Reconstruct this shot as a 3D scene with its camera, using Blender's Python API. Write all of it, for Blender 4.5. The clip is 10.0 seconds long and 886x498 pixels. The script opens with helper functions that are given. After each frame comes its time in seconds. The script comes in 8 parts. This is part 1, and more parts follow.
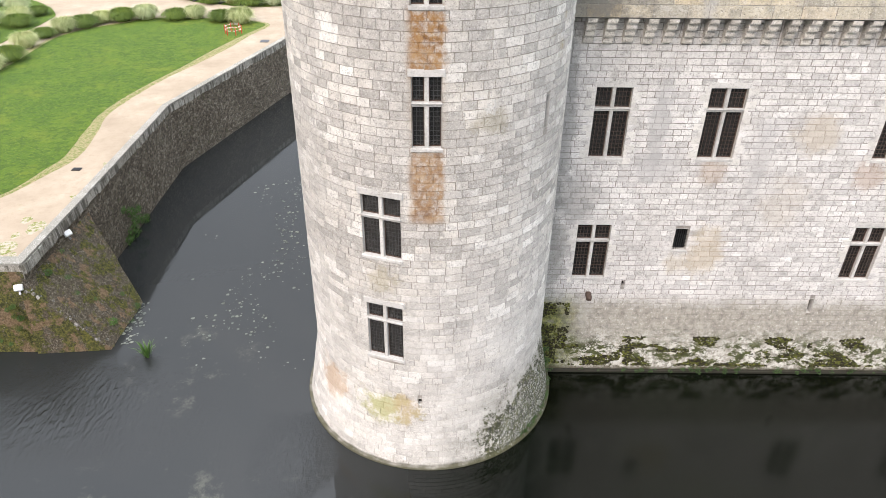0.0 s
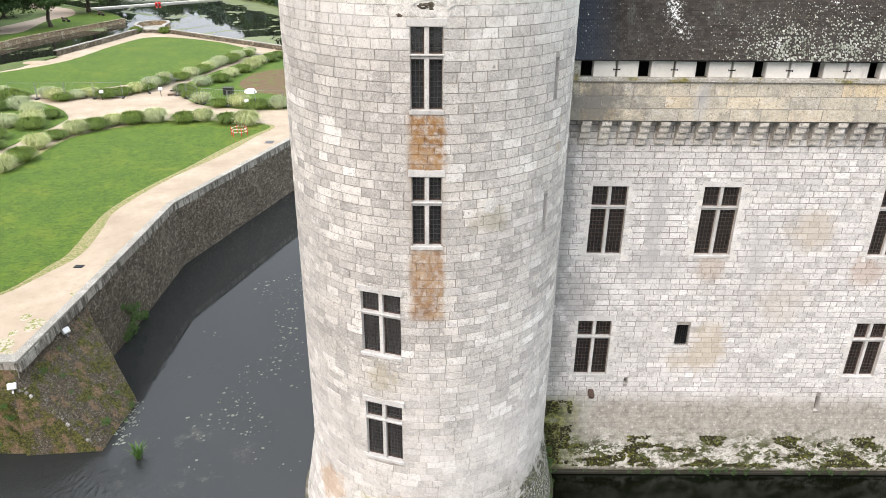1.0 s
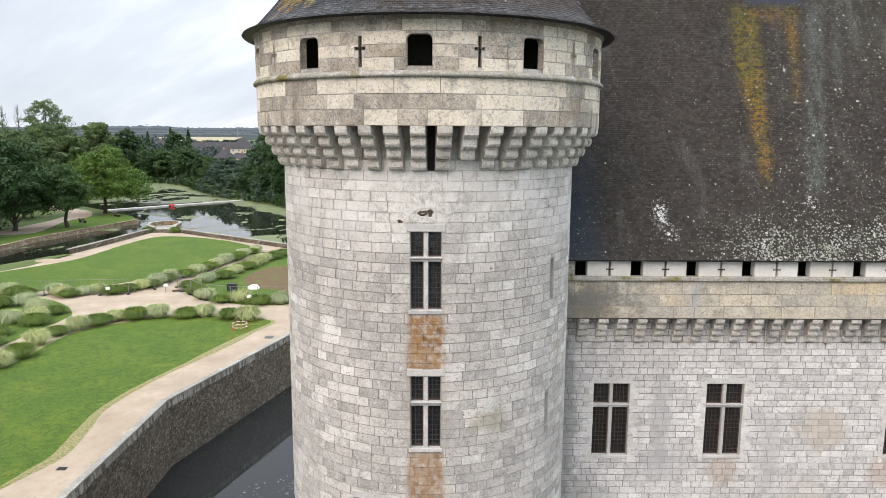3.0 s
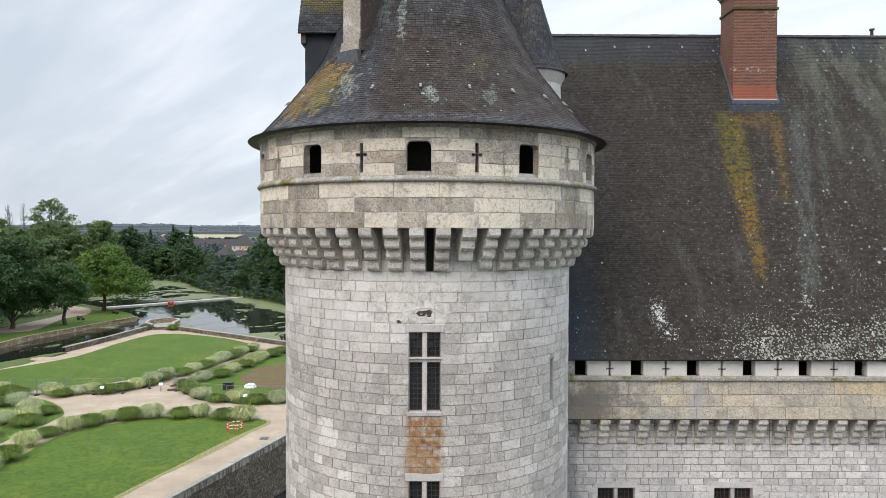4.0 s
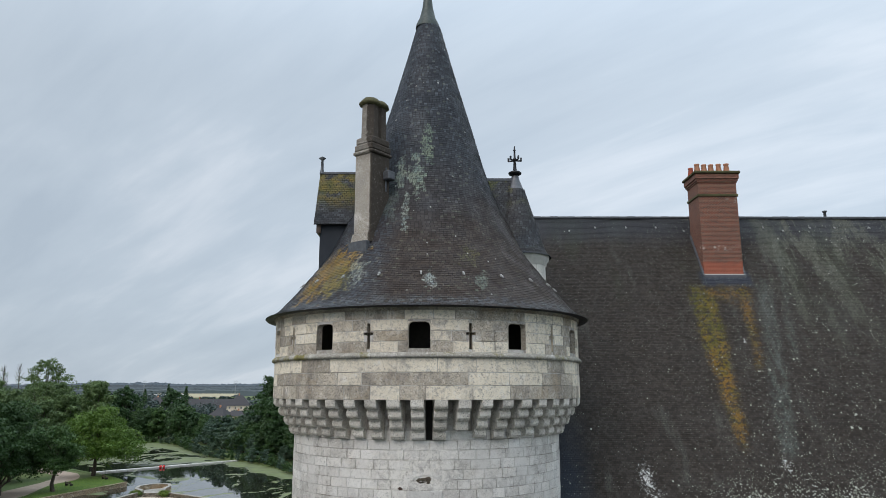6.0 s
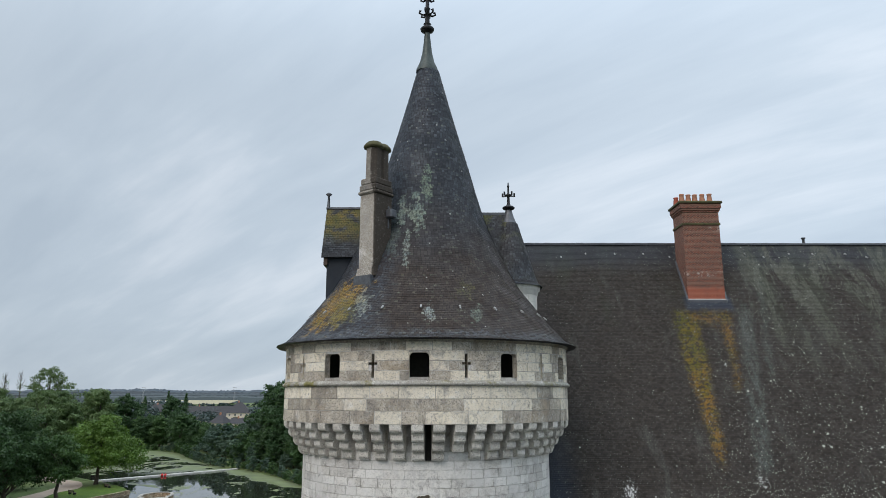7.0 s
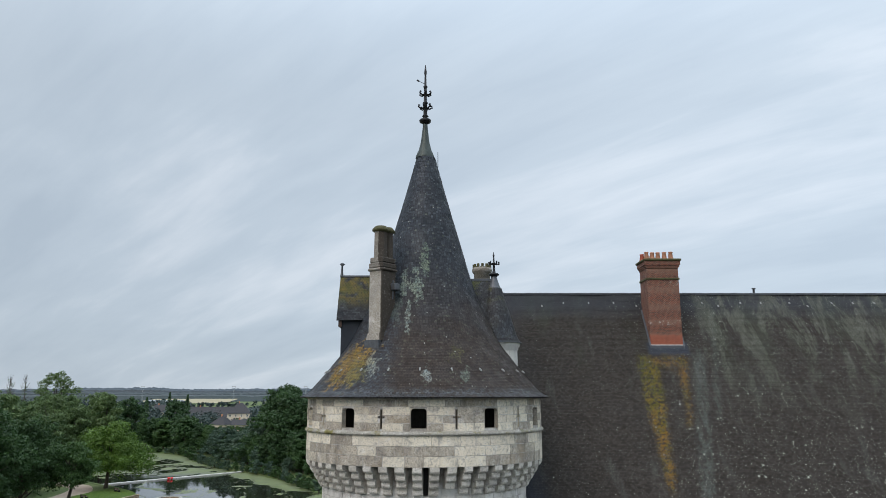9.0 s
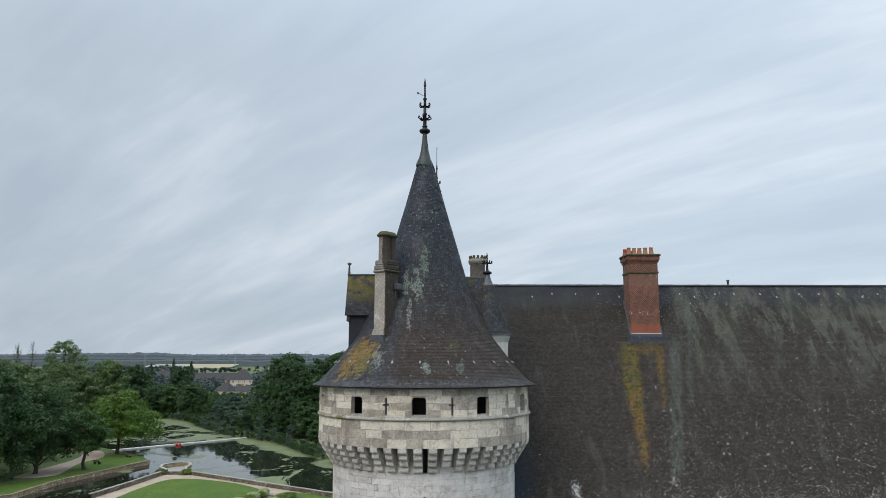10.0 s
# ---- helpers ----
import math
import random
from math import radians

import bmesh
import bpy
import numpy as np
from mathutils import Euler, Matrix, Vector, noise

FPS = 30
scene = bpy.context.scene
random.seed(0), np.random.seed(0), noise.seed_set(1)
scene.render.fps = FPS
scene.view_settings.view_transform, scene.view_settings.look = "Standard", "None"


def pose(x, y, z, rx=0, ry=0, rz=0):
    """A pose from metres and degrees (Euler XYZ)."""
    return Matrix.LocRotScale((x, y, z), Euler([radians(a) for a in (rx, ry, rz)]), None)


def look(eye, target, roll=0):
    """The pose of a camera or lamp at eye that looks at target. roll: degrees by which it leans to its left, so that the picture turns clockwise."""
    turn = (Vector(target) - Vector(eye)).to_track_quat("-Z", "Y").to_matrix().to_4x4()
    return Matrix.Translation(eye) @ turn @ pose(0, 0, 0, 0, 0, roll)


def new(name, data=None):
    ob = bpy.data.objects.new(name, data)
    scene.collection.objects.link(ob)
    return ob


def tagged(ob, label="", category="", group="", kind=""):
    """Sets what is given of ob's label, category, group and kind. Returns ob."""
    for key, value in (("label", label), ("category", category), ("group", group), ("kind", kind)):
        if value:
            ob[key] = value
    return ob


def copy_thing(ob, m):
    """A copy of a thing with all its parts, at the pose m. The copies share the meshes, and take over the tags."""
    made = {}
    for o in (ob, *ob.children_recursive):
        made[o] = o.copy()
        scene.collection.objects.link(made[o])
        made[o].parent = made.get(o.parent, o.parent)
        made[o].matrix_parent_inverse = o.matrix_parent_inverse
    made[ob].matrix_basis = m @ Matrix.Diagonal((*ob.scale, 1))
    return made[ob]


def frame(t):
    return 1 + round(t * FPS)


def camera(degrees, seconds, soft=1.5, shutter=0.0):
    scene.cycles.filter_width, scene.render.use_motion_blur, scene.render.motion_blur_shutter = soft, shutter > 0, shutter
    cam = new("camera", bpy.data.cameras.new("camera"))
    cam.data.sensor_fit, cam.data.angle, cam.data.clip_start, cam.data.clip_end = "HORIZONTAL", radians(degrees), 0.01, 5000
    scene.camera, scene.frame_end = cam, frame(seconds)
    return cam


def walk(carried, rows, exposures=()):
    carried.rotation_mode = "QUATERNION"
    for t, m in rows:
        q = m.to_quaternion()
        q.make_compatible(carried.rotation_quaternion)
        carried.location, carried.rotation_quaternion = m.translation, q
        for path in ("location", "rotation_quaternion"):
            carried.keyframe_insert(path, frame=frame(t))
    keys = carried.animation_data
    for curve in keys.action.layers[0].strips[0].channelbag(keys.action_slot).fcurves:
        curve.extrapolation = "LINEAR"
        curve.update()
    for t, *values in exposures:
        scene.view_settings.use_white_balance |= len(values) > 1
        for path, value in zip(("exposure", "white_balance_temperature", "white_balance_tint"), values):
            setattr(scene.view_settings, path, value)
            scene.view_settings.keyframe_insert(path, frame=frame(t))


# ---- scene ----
cam = camera(64.4, 10.0, soft=0.6)
METRES, EYE, TILT, LEAN, TURN = 17.8, 25.1, 0.0, 0.0, -0.3
ROWS = [
    (0.0, 0.0, 0.0, 0.0, 0.35, -32.52, -0.55),
    (0.5, -0.0006, -0.0003, 0.0018, 0.3, -28.67, -0.51),
    (1.0, -0.0012, -0.0014, 0.0047, 0.25, -24.78, -0.46),
    (1.5, -0.0017, -0.0007, 0.0075, 0.21, -20.89, -0.42),
    (2.0, -0.0021, -0.0009, 0.0107, 0.18, -16.99, -0.36),
    (2.5, -0.0018, -0.0008, 0.0135, 0.15, -13.1, -0.32),
    (4.0, 0.0001, -0.0119, 0.0255, 0.06, -1.4, -0.19),
    (4.5, 0.0003, -0.0357, 0.0296, 0.05, 2.47, -0.11),
    (5.0, 0.0013, -0.0713, 0.0338, 0.05, 6.32, -0.06),
    (5.5, 0.0019, -0.1167, 0.0394, 0.02, 10.13, 0.02),
    (7.0, 0.0061, -0.3087, 0.0887, -0.04, 11.82, 0.01),
    (7.5, 0.008, -0.3923, 0.1149, -0.07, 11.77, 0.02),
    (8.0, 0.0101, -0.485, 0.1469, -0.11, 11.73, 0.01),
    (8.5, 0.0131, -0.5863, 0.1809, -0.13, 11.69, 0.03),
    (9.0, 0.0156, -0.6961, 0.2154, -0.16, 11.66, 0.03),
    (9.5, 0.0186, -0.8157, 0.2538, -0.19, 10.71, 0.0),
    (10.0, 0.0214, -0.941, 0.2902, -0.19, 8.91, -0.03),
]
EXPOSURES = [(0.0, 0.92, 6900, 16), (1.0, 0.9, 6880, 15), (2.5, 0.70, 6830, 15), (4.0, 0.38, 6650, 14), (4.5, 0.24, 6560, 13), (5.0, 0.08, 6420, 12), (5.5, -0.05, 6370, 11), (7.0, -0.04, 6330, 10), (9.0, -0.04, 6330, 10), (10.0, -0.07, 6330, 10)]
walk(cam, [(t, pose(0, 0, EYE, TILT, LEAN, TURN) @ pose(METRES * x, METRES * y, METRES * z, 90 + pitch, roll, yaw)) for t, x, y, z, yaw, pitch, roll in ROWS], EXPOSURES)

# ---------------------------------------------------------------- light
SUN_ELEV, SUN_ROT = radians(42), radians(215)
world = bpy.data.worlds.new("overcast_sky")
scene.world = world
world.use_nodes = True
wn, wl = world.node_tree.nodes, world.node_tree.links
wn.clear()


def wnode(kind, **props):
    n = wn.new(kind)
    for k, v in props.items():
        if k in n.inputs:
            n.inputs[k].default_value = v
    return n


sky = wn.new("ShaderNodeTexSky")
sky.sky_type = "NISHITA"
sky.sun_disc = False
sky.sun_elevation, sky.sun_rotation = SUN_ELEV, SUN_ROT
sky_dim = wn.new("ShaderNodeMix")
sky_dim.data_type, sky_dim.blend_type = "RGBA", "MULTIPLY"
sky_dim.inputs["Factor"].default_value = 1.0
sky_dim.inputs["B"].default_value = (0.1, 0.1, 0.1, 1)
wl.new(sky.outputs[0], sky_dim.inputs["A"])
wco = wn.new("ShaderNodeTexCoord")
# cloud deck: directions flattened on to a plane overhead, so that the streaks draw together at the horizon
wsep = wn.new("ShaderNodeSeparateXYZ")
wl.new(wco.outputs["Generated"], wsep.inputs[0])
wz = wn.new("ShaderNodeMath")
wz.operation = "MAXIMUM"
wz.inputs[1].default_value = 0.0
wl.new(wsep.outputs["Z"], wz.inputs[0])
wza = wn.new("ShaderNodeMath")
wza.operation = "ADD"
wza.inputs[1].default_value = 0.30
wl.new(wz.outputs[0], wza.inputs[0])
wdiv = []
for axis in ("X", "Y"):
    d = wn.new("ShaderNodeMath")
    d.operation = "DIVIDE"
    wl.new(wsep.outputs[axis], d.inputs[0])
    wl.new(wza.outputs[0], d.inputs[1])
    wdiv.append(d)
wcomb = wn.new("ShaderNodeCombineXYZ")
wl.new(wdiv[0].outputs[0], wcomb.inputs["X"])
wl.new(wdiv[1].outputs[0], wcomb.inputs["Y"])
wmap = wn.new("ShaderNodeMapping")
wmap.vector_type = "TEXTURE"
wmap.inputs["Scale"].default_value = (2.3, 1.0, 1)
wmap.inputs["Rotation"].default_value = (0, 0, radians(-36))
wmap.inputs["Location"].default_value = (1.7, 0.4, 0)
wl.new(wcomb.outputs[0], wmap.inputs["Vector"])
wnoise = wnode("ShaderNodeTexNoise", Scale=2.0, Detail=7.0, Roughness=0.5, Distortion=0.5)
wl.new(wmap.outputs[0], wnoise.inputs["Vector"])
wramp = wn.new("ShaderNodeValToRGB")
wramp.color_ramp.elements[0].position, wramp.color_ramp.elements[0].color = 0.35, (0.565, 0.655, 0.745, 1)
wramp.color_ramp.elements[1].position, wramp.color_ramp.elements[1].color = 0.67, (0.79, 0.86, 0.93, 1)
mid = wramp.color_ramp.elements.new(0.51)
mid.color = (0.635, 0.725, 0.81, 1)
# finer wisps drawn out across the deck
wmap2 = wn.new("ShaderNodeMapping")
wmap2.vector_type = "TEXTURE"
wmap2.inputs["Scale"].default_value = (1.2, 0.28, 1)
wmap2.inputs["Rotation"].default_value = (0, 0, radians(-40))
wl.new(wcomb.outputs[0], wmap2.inputs["Vector"])
wnoise2 = wnode("ShaderNodeTexNoise", Scale=2.4, Detail=7.0, Roughness=0.58, Distortion=0.3)
wl.new(wmap2.outputs[0], wnoise2.inputs["Vector"])
wsum = wn.new("ShaderNodeMath")
wsum.operation = "MULTIPLY_ADD"
wsum.inputs[1].default_value = 0.36
wl.new(wnoise2.outputs["Fac"], wsum.inputs[0])
wbase = wn.new("ShaderNodeMath")
wbase.operation = "MULTIPLY_ADD"
wbase.inputs[1].default_value, wbase.inputs[2].default_value = 0.80, -0.080
wl.new(wnoise.outputs["Fac"], wbase.inputs[0])
wl.new(wbase.outputs[0], wsum.inputs[2])
wl.new(wsum.outputs[0], wramp.inputs["Fac"])
wmix = wn.new("ShaderNodeMix")
wmix.data_type = "RGBA"
wmix.inputs["Factor"].default_value = 0.93
wl.new(sky_dim.outputs["Result"], wmix.inputs["A"])
wl.new(wramp.outputs["Color"], wmix.inputs["B"])
# an overcast sky is brighter overhead than at the horizon
wzen = wn.new("ShaderNodeMapRange")
wzen.interpolation_type = "SMOOTHSTEP"
for key, v in (("From Min", 0.36), ("From Max", 1.0), ("To Min", 1.0), ("To Max", 2.6)):
    wzen.inputs[key].default_value = v
wl.new(wsep.outputs["Z"], wzen.inputs["Value"])
wlow = wn.new("ShaderNodeMapRange")
for key, v in (("From Min", 0.0), ("From Max", 0.35), ("To Min", 0.92), ("To Max", 1.0)):
    wlow.inputs[key].default_value = v
wl.new(wsep.outputs["Z"], wlow.inputs["Value"])
wstr = wn.new("ShaderNodeMath")
wstr.operation = "MULTIPLY"
wl.new(wzen.outputs[0], wstr.inputs[0])
wl.new(wlow.outputs[0], wstr.inputs[1])
wbg = wn.new("ShaderNodeBackground")
wside = wn.new("ShaderNodeMath")
wside.operation = "MULTIPLY_ADD"
wside.inputs[1].default_value, wside.inputs[2].default_value = 0.20, 0.98
wl.new(wsep.outputs["X"], wside.inputs[0])
wtot = wn.new("ShaderNodeMath")
wtot.operation = "MULTIPLY"
wl.new(wstr.outputs[0], wtot.inputs[0])
wl.new(wside.outputs[0], wtot.inputs[1])
wl.new(wtot.outputs[0], wbg.inputs["Strength"])
wl.new(wmix.outputs["Result"], wbg.inputs["Color"])
wout = wn.new("ShaderNodeOutputWorld")
wl.new(wbg.outputs[0], wout.inputs["Surface"])

sun_data = bpy.data.lights.new("sun", "SUN")
sun_data.energy, sun_data.angle, sun_data.color = 1.5, radians(36), (1.0, 0.885, 0.80)
sun = new("sun", sun_data)
sun.matrix_world = look((-46, -66, 72), (0, 0, 0))

# ---------------------------------------------------------------- helpers of this scene


def part(name, bm, material, parent=None, label=""):
    me = bpy.data.meshes.new(name)
    bm.to_mesh(me)
    bm.free()
    me.materials.append(material)
    ob = new(name, me)
    ob.parent = parent
    if label:
        ob["label"] = label
    return ob


def raw(name, verts, faces, material, parent=None, label="", smooth=False):
    me = bpy.data.meshes.new(name)
    me.from_pydata([tuple(v) for v in verts], [], faces)
    me.materials.append(material)
    if smooth:
        me.polygons.foreach_set("use_smooth", [True] * len(me.polygons))
    me.update()
    ob = new(name, me)
    ob.parent = parent
    if label:
        ob["label"] = label
    return ob


def thing(name, label, category, group="", kind="", at=(0, 0, 0)):
    ob = new(name)
    ob.location = at
    ob.empty_display_size = 0.3
    return tagged(ob, label, category, group, kind)


def bm_box(bm, x0, x1, y0, y1, z0, z1, m=None, bevel=0.0):
    g = bmesh.ops.create_cube(bm, size=1.0)
    vs = g["verts"]
    for v in vs:
        v.co = Vector((x0 + (v.co.x + 0.5) * (x1 - x0), y0 + (v.co.y + 0.5) * (y1 - y0), z0 + (v.co.z + 0.5) * (z1 - z0)))
    if bevel:
        es = list({e for v in vs for e in v.link_edges})
        r = bmesh.ops.bevel(bm, geom=es, offset=bevel, segments=1, affect="EDGES")
        vs = list({v for f in r["faces"] for v in f.verts} | {v for v in vs if v.is_valid})
    if m is not None:
        bmesh.ops.transform(bm, matrix=m, verts=[v for v in vs if v.is_valid])


def box(x0, x1, y0, y1, z0, z1, m=None, bevel=0.0):
    bm = bmesh.new()
    bm_box(bm, x0, x1, y0, y1, z0, z1, m, bevel)
    return bm


def bm_lathe(bm, prof, segs, cx=0.0, cy=0.0, a0=0.0, a1=360.0, smooth=True):
    """A turned form: prof is a list of (radius, z); angle 0 looks along -y."""
    full = abs(a1 - a0 - 360) < 1e-6
    n = segs if full else segs + 1
    rings = []
    for r, z in prof:
        ring = []
        for i in range(n):
            a = radians(a0 + (a1 - a0) * i / segs)
            ring.append(bm.verts.new((cx + r * math.sin(a), cy - r * math.cos(a), z)))
        rings.append(ring)
    for lo, hi in zip(rings, rings[1:]):
        for i in range(segs):
            j = (i + 1) % n
            f = bm.faces.new((lo[i], lo[j], hi[j], hi[i]))
            f.smooth = smooth
    return rings


def lathe(prof, segs=48, cx=0.0, cy=0.0, a0=0.0, a1=360.0, smooth=True, cap=False):
    bm = bmesh.new()
    rings = bm_lathe(bm, prof, segs, cx, cy, a0, a1, smooth)
    if cap:
        bm.faces.new(rings[-1])
        bm.faces.new(list(reversed(rings[0])))
    return bm


def bm_prism(bm, outline, y0, y1, m=None):
    """A prism with its outline in x, z, from y0 to y1."""
    a = [bm.verts.new((x, y0, z)) for x, z in outline]
    b = [bm.verts.new((x, y1, z)) for x, z in outline]
    n = len(outline)
    bm.faces.new(a)
    bm.faces.new(list(reversed(b)))
    for i in range(n):
        bm.faces.new((a[(i + 1) % n], a[i], b[i], b[(i + 1) % n]))
    if m is not None:
        bmesh.ops.transform(bm, matrix=m, verts=a + b)


def clean(bm):
    bmesh.ops.recalc_face_normals(bm, faces=bm.faces)
    return bm

# ---------------------------------------------------------------- materials
class Nodes:
    """Short forms for building a node material."""

    def __init__(self, name, rough=0.8, metal=0.0):
        self.mat = bpy.data.materials.new(name)
        self.mat.use_nodes = True
        self.n, self.l = self.mat.node_tree.nodes, self.mat.node_tree.links
        self.bsdf = self.n["Principled BSDF"]
        self.bsdf.inputs["Roughness"].default_value = rough
        self.bsdf.inputs["Metallic"].default_value = metal
        self.geo = self.n.new("ShaderNodeNewGeometry")
        self.pos = self.geo.outputs["Position"]

    def put(self, socket, value):
        if isinstance(value, bpy.types.NodeSocket):
            self.l.new(value, socket)
        elif isinstance(value, (tuple, list)) and len(value) == 3 and socket.type == "RGBA":
            socket.default_value = (*value, 1)
        else:
            socket.default_value = value

    def maths(self, op, a, b=0.0, c=0.0):
        m = self.n.new("ShaderNodeMath")
        m.operation = op
        self.put(m.inputs[0], a)
        self.put(m.inputs[1], b)
        self.put(m.inputs[2], c)
        return m.outputs[0]

    def noise(self, scale, detail=4.0, rough=0.55, vec=None, stretch=None, dist=0.0):
        t = self.n.new("ShaderNodeTexNoise")
        t.inputs["Scale"].default_value, t.inputs["Detail"].default_value = scale, detail
        t.inputs["Roughness"].default_value, t.inputs["Distortion"].default_value = rough, dist
        v = self.pos if vec is None else vec
        if stretch:
            m = self.n.new("ShaderNodeMapping")
            m.inputs["Scale"].default_value = stretch
            self.l.new(v, m.inputs["Vector"])
            v = m.outputs[0]
        self.l.new(v, t.inputs["Vector"])
        return t.outputs["Fac"]

    def voronoi(self, scale, feature="F1", out="Distance", vec=None, stretch=None, random_=1.0):
        t = self.n.new("ShaderNodeTexVoronoi")
        t.feature = feature
        t.inputs["Scale"].default_value = scale
        t.inputs["Randomness"].default_value = random_
        v = self.pos if vec is None else vec
        if stretch:
            m = self.n.new("ShaderNodeMapping")
            m.inputs["Scale"].default_value = stretch
            self.l.new(v, m.inputs["Vector"])
            v = m.outputs[0]
        self.l.new(v, t.inputs["Vector"])
        return t.outputs[out]

    def step(self, fac, lo, hi, a=0.0, b=1.0):
        m = self.n.new("ShaderNodeMapRange")
        m.interpolation_type = "SMOOTHSTEP"
        self.put(m.inputs["Value"], fac)
        m.inputs["From Min"].default_value, m.inputs["From Max"].default_value = lo, hi
        m.inputs["To Min"].default_value, m.inputs["To Max"].default_value = a, b
        return m.outputs[0]

    def ramp(self, fac, *stops):
        r = self.n.new("ShaderNodeValToRGB")
        e = r.color_ramp.elements
        while len(e) < len(stops):
            e.new(0.5)
        for s, (p, c) in zip(e, stops):
            s.position, s.color = p, (*c, 1)
        self.put(r.inputs[0], fac)
        return r.outputs["Color"]

    def mix(self, fac, a, b, blend="MIX"):
        m = self.n.new("ShaderNodeMix")
        m.data_type, m.blend_type = "RGBA", blend
        self.put(m.inputs["Factor"], fac)
        self.put(m.inputs["A"], a)
        self.put(m.inputs["B"], b)
        return m.outputs["Result"]

    def axis(self, k):
        s = self.n.new("ShaderNodeSeparateXYZ")
        self.l.new(self.pos, s.inputs[0])
        return s.outputs[k]

    def piece(self):
        """A random number for each block, whether an object of its own or an island of a larger mesh."""
        o = self.n.new("ShaderNodeObjectInfo")
        return self.maths("FRACT", self.maths("ADD", o.outputs["Random"], self.geo.outputs["Random Per Island"]))

    def piece2(self, p):
        return self.maths("FRACT", self.maths("MULTIPLY", p, 37.31))

    def spot(self, c, size, wobble=0.5, scale=1.2):
        """A patch round c, with half sizes, that fades out with an uneven edge."""
        m = self.n.new("ShaderNodeMapping")
        m.vector_type = "TEXTURE"
        m.inputs["Location"].default_value, m.inputs["Scale"].default_value = c, size
        self.l.new(self.pos, m.inputs["Vector"])
        ln = self.n.new("ShaderNodeVectorMath")
        ln.operation = "LENGTH"
        self.l.new(m.outputs[0], ln.inputs[0])
        w = self.maths("MULTIPLY_ADD", self.noise(scale, 9, 0.75), wobble * 4.4, -wobble * 2.2)
        return self.step(self.maths("ADD", ln.outputs["Value"], w), 1.15, 0.45)

    def slab(self, k, lo, hi, soft):
        """1 where the coordinate k lies between lo and hi."""
        v = self.maths("ADD", self.axis(k), self.maths("MULTIPLY_ADD", self.noise(1.7, 5, 0.6), soft, -soft / 2))
        a = self.step(v, lo - soft * 0.3, lo + soft * 0.3)
        b = self.step(v, hi + soft * 0.3, hi - soft * 0.3)
        return self.maths("MULTIPLY", a, b)

    def bump(self, height, strength=0.4, distance=0.02, after=None):
        b = self.n.new("ShaderNodeBump")
        b.inputs["Strength"].default_value, b.inputs["Distance"].default_value = strength, distance
        self.put(b.inputs["Height"], height)
        if after is not None:
            self.l.new(after, b.inputs["Normal"])
        self.l.new(b.outputs[0], self.bsdf.inputs["Normal"])
        return b.outputs[0]

    def color(self, c):
        self.put(self.bsdf.inputs["Base Color"], c)
        return self.mat


def limestone(name, tones, pits=0.35, stain=None, grey=(0.37, 0.345, 0.315), greying=0.5, grey_scale=0.22, mottle=1.0):
    k = Nodes(name, 0.88)
    p = k.piece()
    c = k.ramp(p, *tones)
    # soft grey weathering over many blocks, streaks, then mottling, grain and pits inside each
    w = k.step(k.noise(grey_scale, 5, 0.6), 0.40, 0.68)
    c = k.mix(k.maths("MULTIPLY", w, greying), c, grey)
    streak = k.step(k.noise(1.0, 6, 0.65, stretch=(1.3, 1.3, 0.16)), 0.50, 0.74)
    c = k.mix(k.maths("MULTIPLY", streak, 0.32), c, (0.25, 0.24, 0.225))
    # every block has its own stretch of the pattern
    own = k.n.new("ShaderNodeVectorMath")
    own.operation = "MULTIPLY_ADD"
    k.l.new(p, own.inputs[0])
    own.inputs[1].default_value = (37.0, 53.0, 29.0)
    k.l.new(k.pos, own.inputs[2])
    own = own.outputs[0]
    m1 = k.noise(1.7, 9, 0.74, vec=own)
    c = k.mix(k.step(m1, 0.50, 0.66, 0.0, 0.55 * mottle), c, (0.27, 0.255, 0.235))
    c = k.mix(k.step(m1, 0.47, 0.32, 0.0, 0.55 * mottle), c, (0.78, 0.76, 0.72))
    g = k.noise(9, 8, 0.8, vec=own)
    c = k.mix(k.step(g, 0.52, 0.62, 0.0, 0.50 * mottle), c, (0.21, 0.20, 0.185))
    c = k.mix(k.step(g, 0.45, 0.36, 0.0, 0.40 * mottle), c, (0.82, 0.80, 0.76))
    g2 = k.noise(22, 4, 0.75)
    c = k.mix(k.step(g2, 0.575, 0.64, 0.0, min(1.0, pits * 2.0)), c, (0.15, 0.138, 0.12))
    c = k.mix(k.step(g2, 0.44, 0.36, 0.0, min(0.6, pits * 1.3)), c, (0.84, 0.82, 0.77))
    chip = k.step(k.noise(4.4, 8, 0.82), 0.625, 0.655)
    c = k.mix(k.maths("MULTIPLY", chip, min(1.0, pits * 2.0)), c, (0.14, 0.125, 0.105))
    if stain:
        c = stain(k, c)
    h = k.maths("ADD", k.maths("MULTIPLY", g, 1.0), k.maths("MULTIPLY", g2, 0.6))
    k.bump(k.maths("SUBTRACT", h, k.maths("MULTIPLY", chip, 0.5)), 0.9, 0.035)
    return k.color(c)


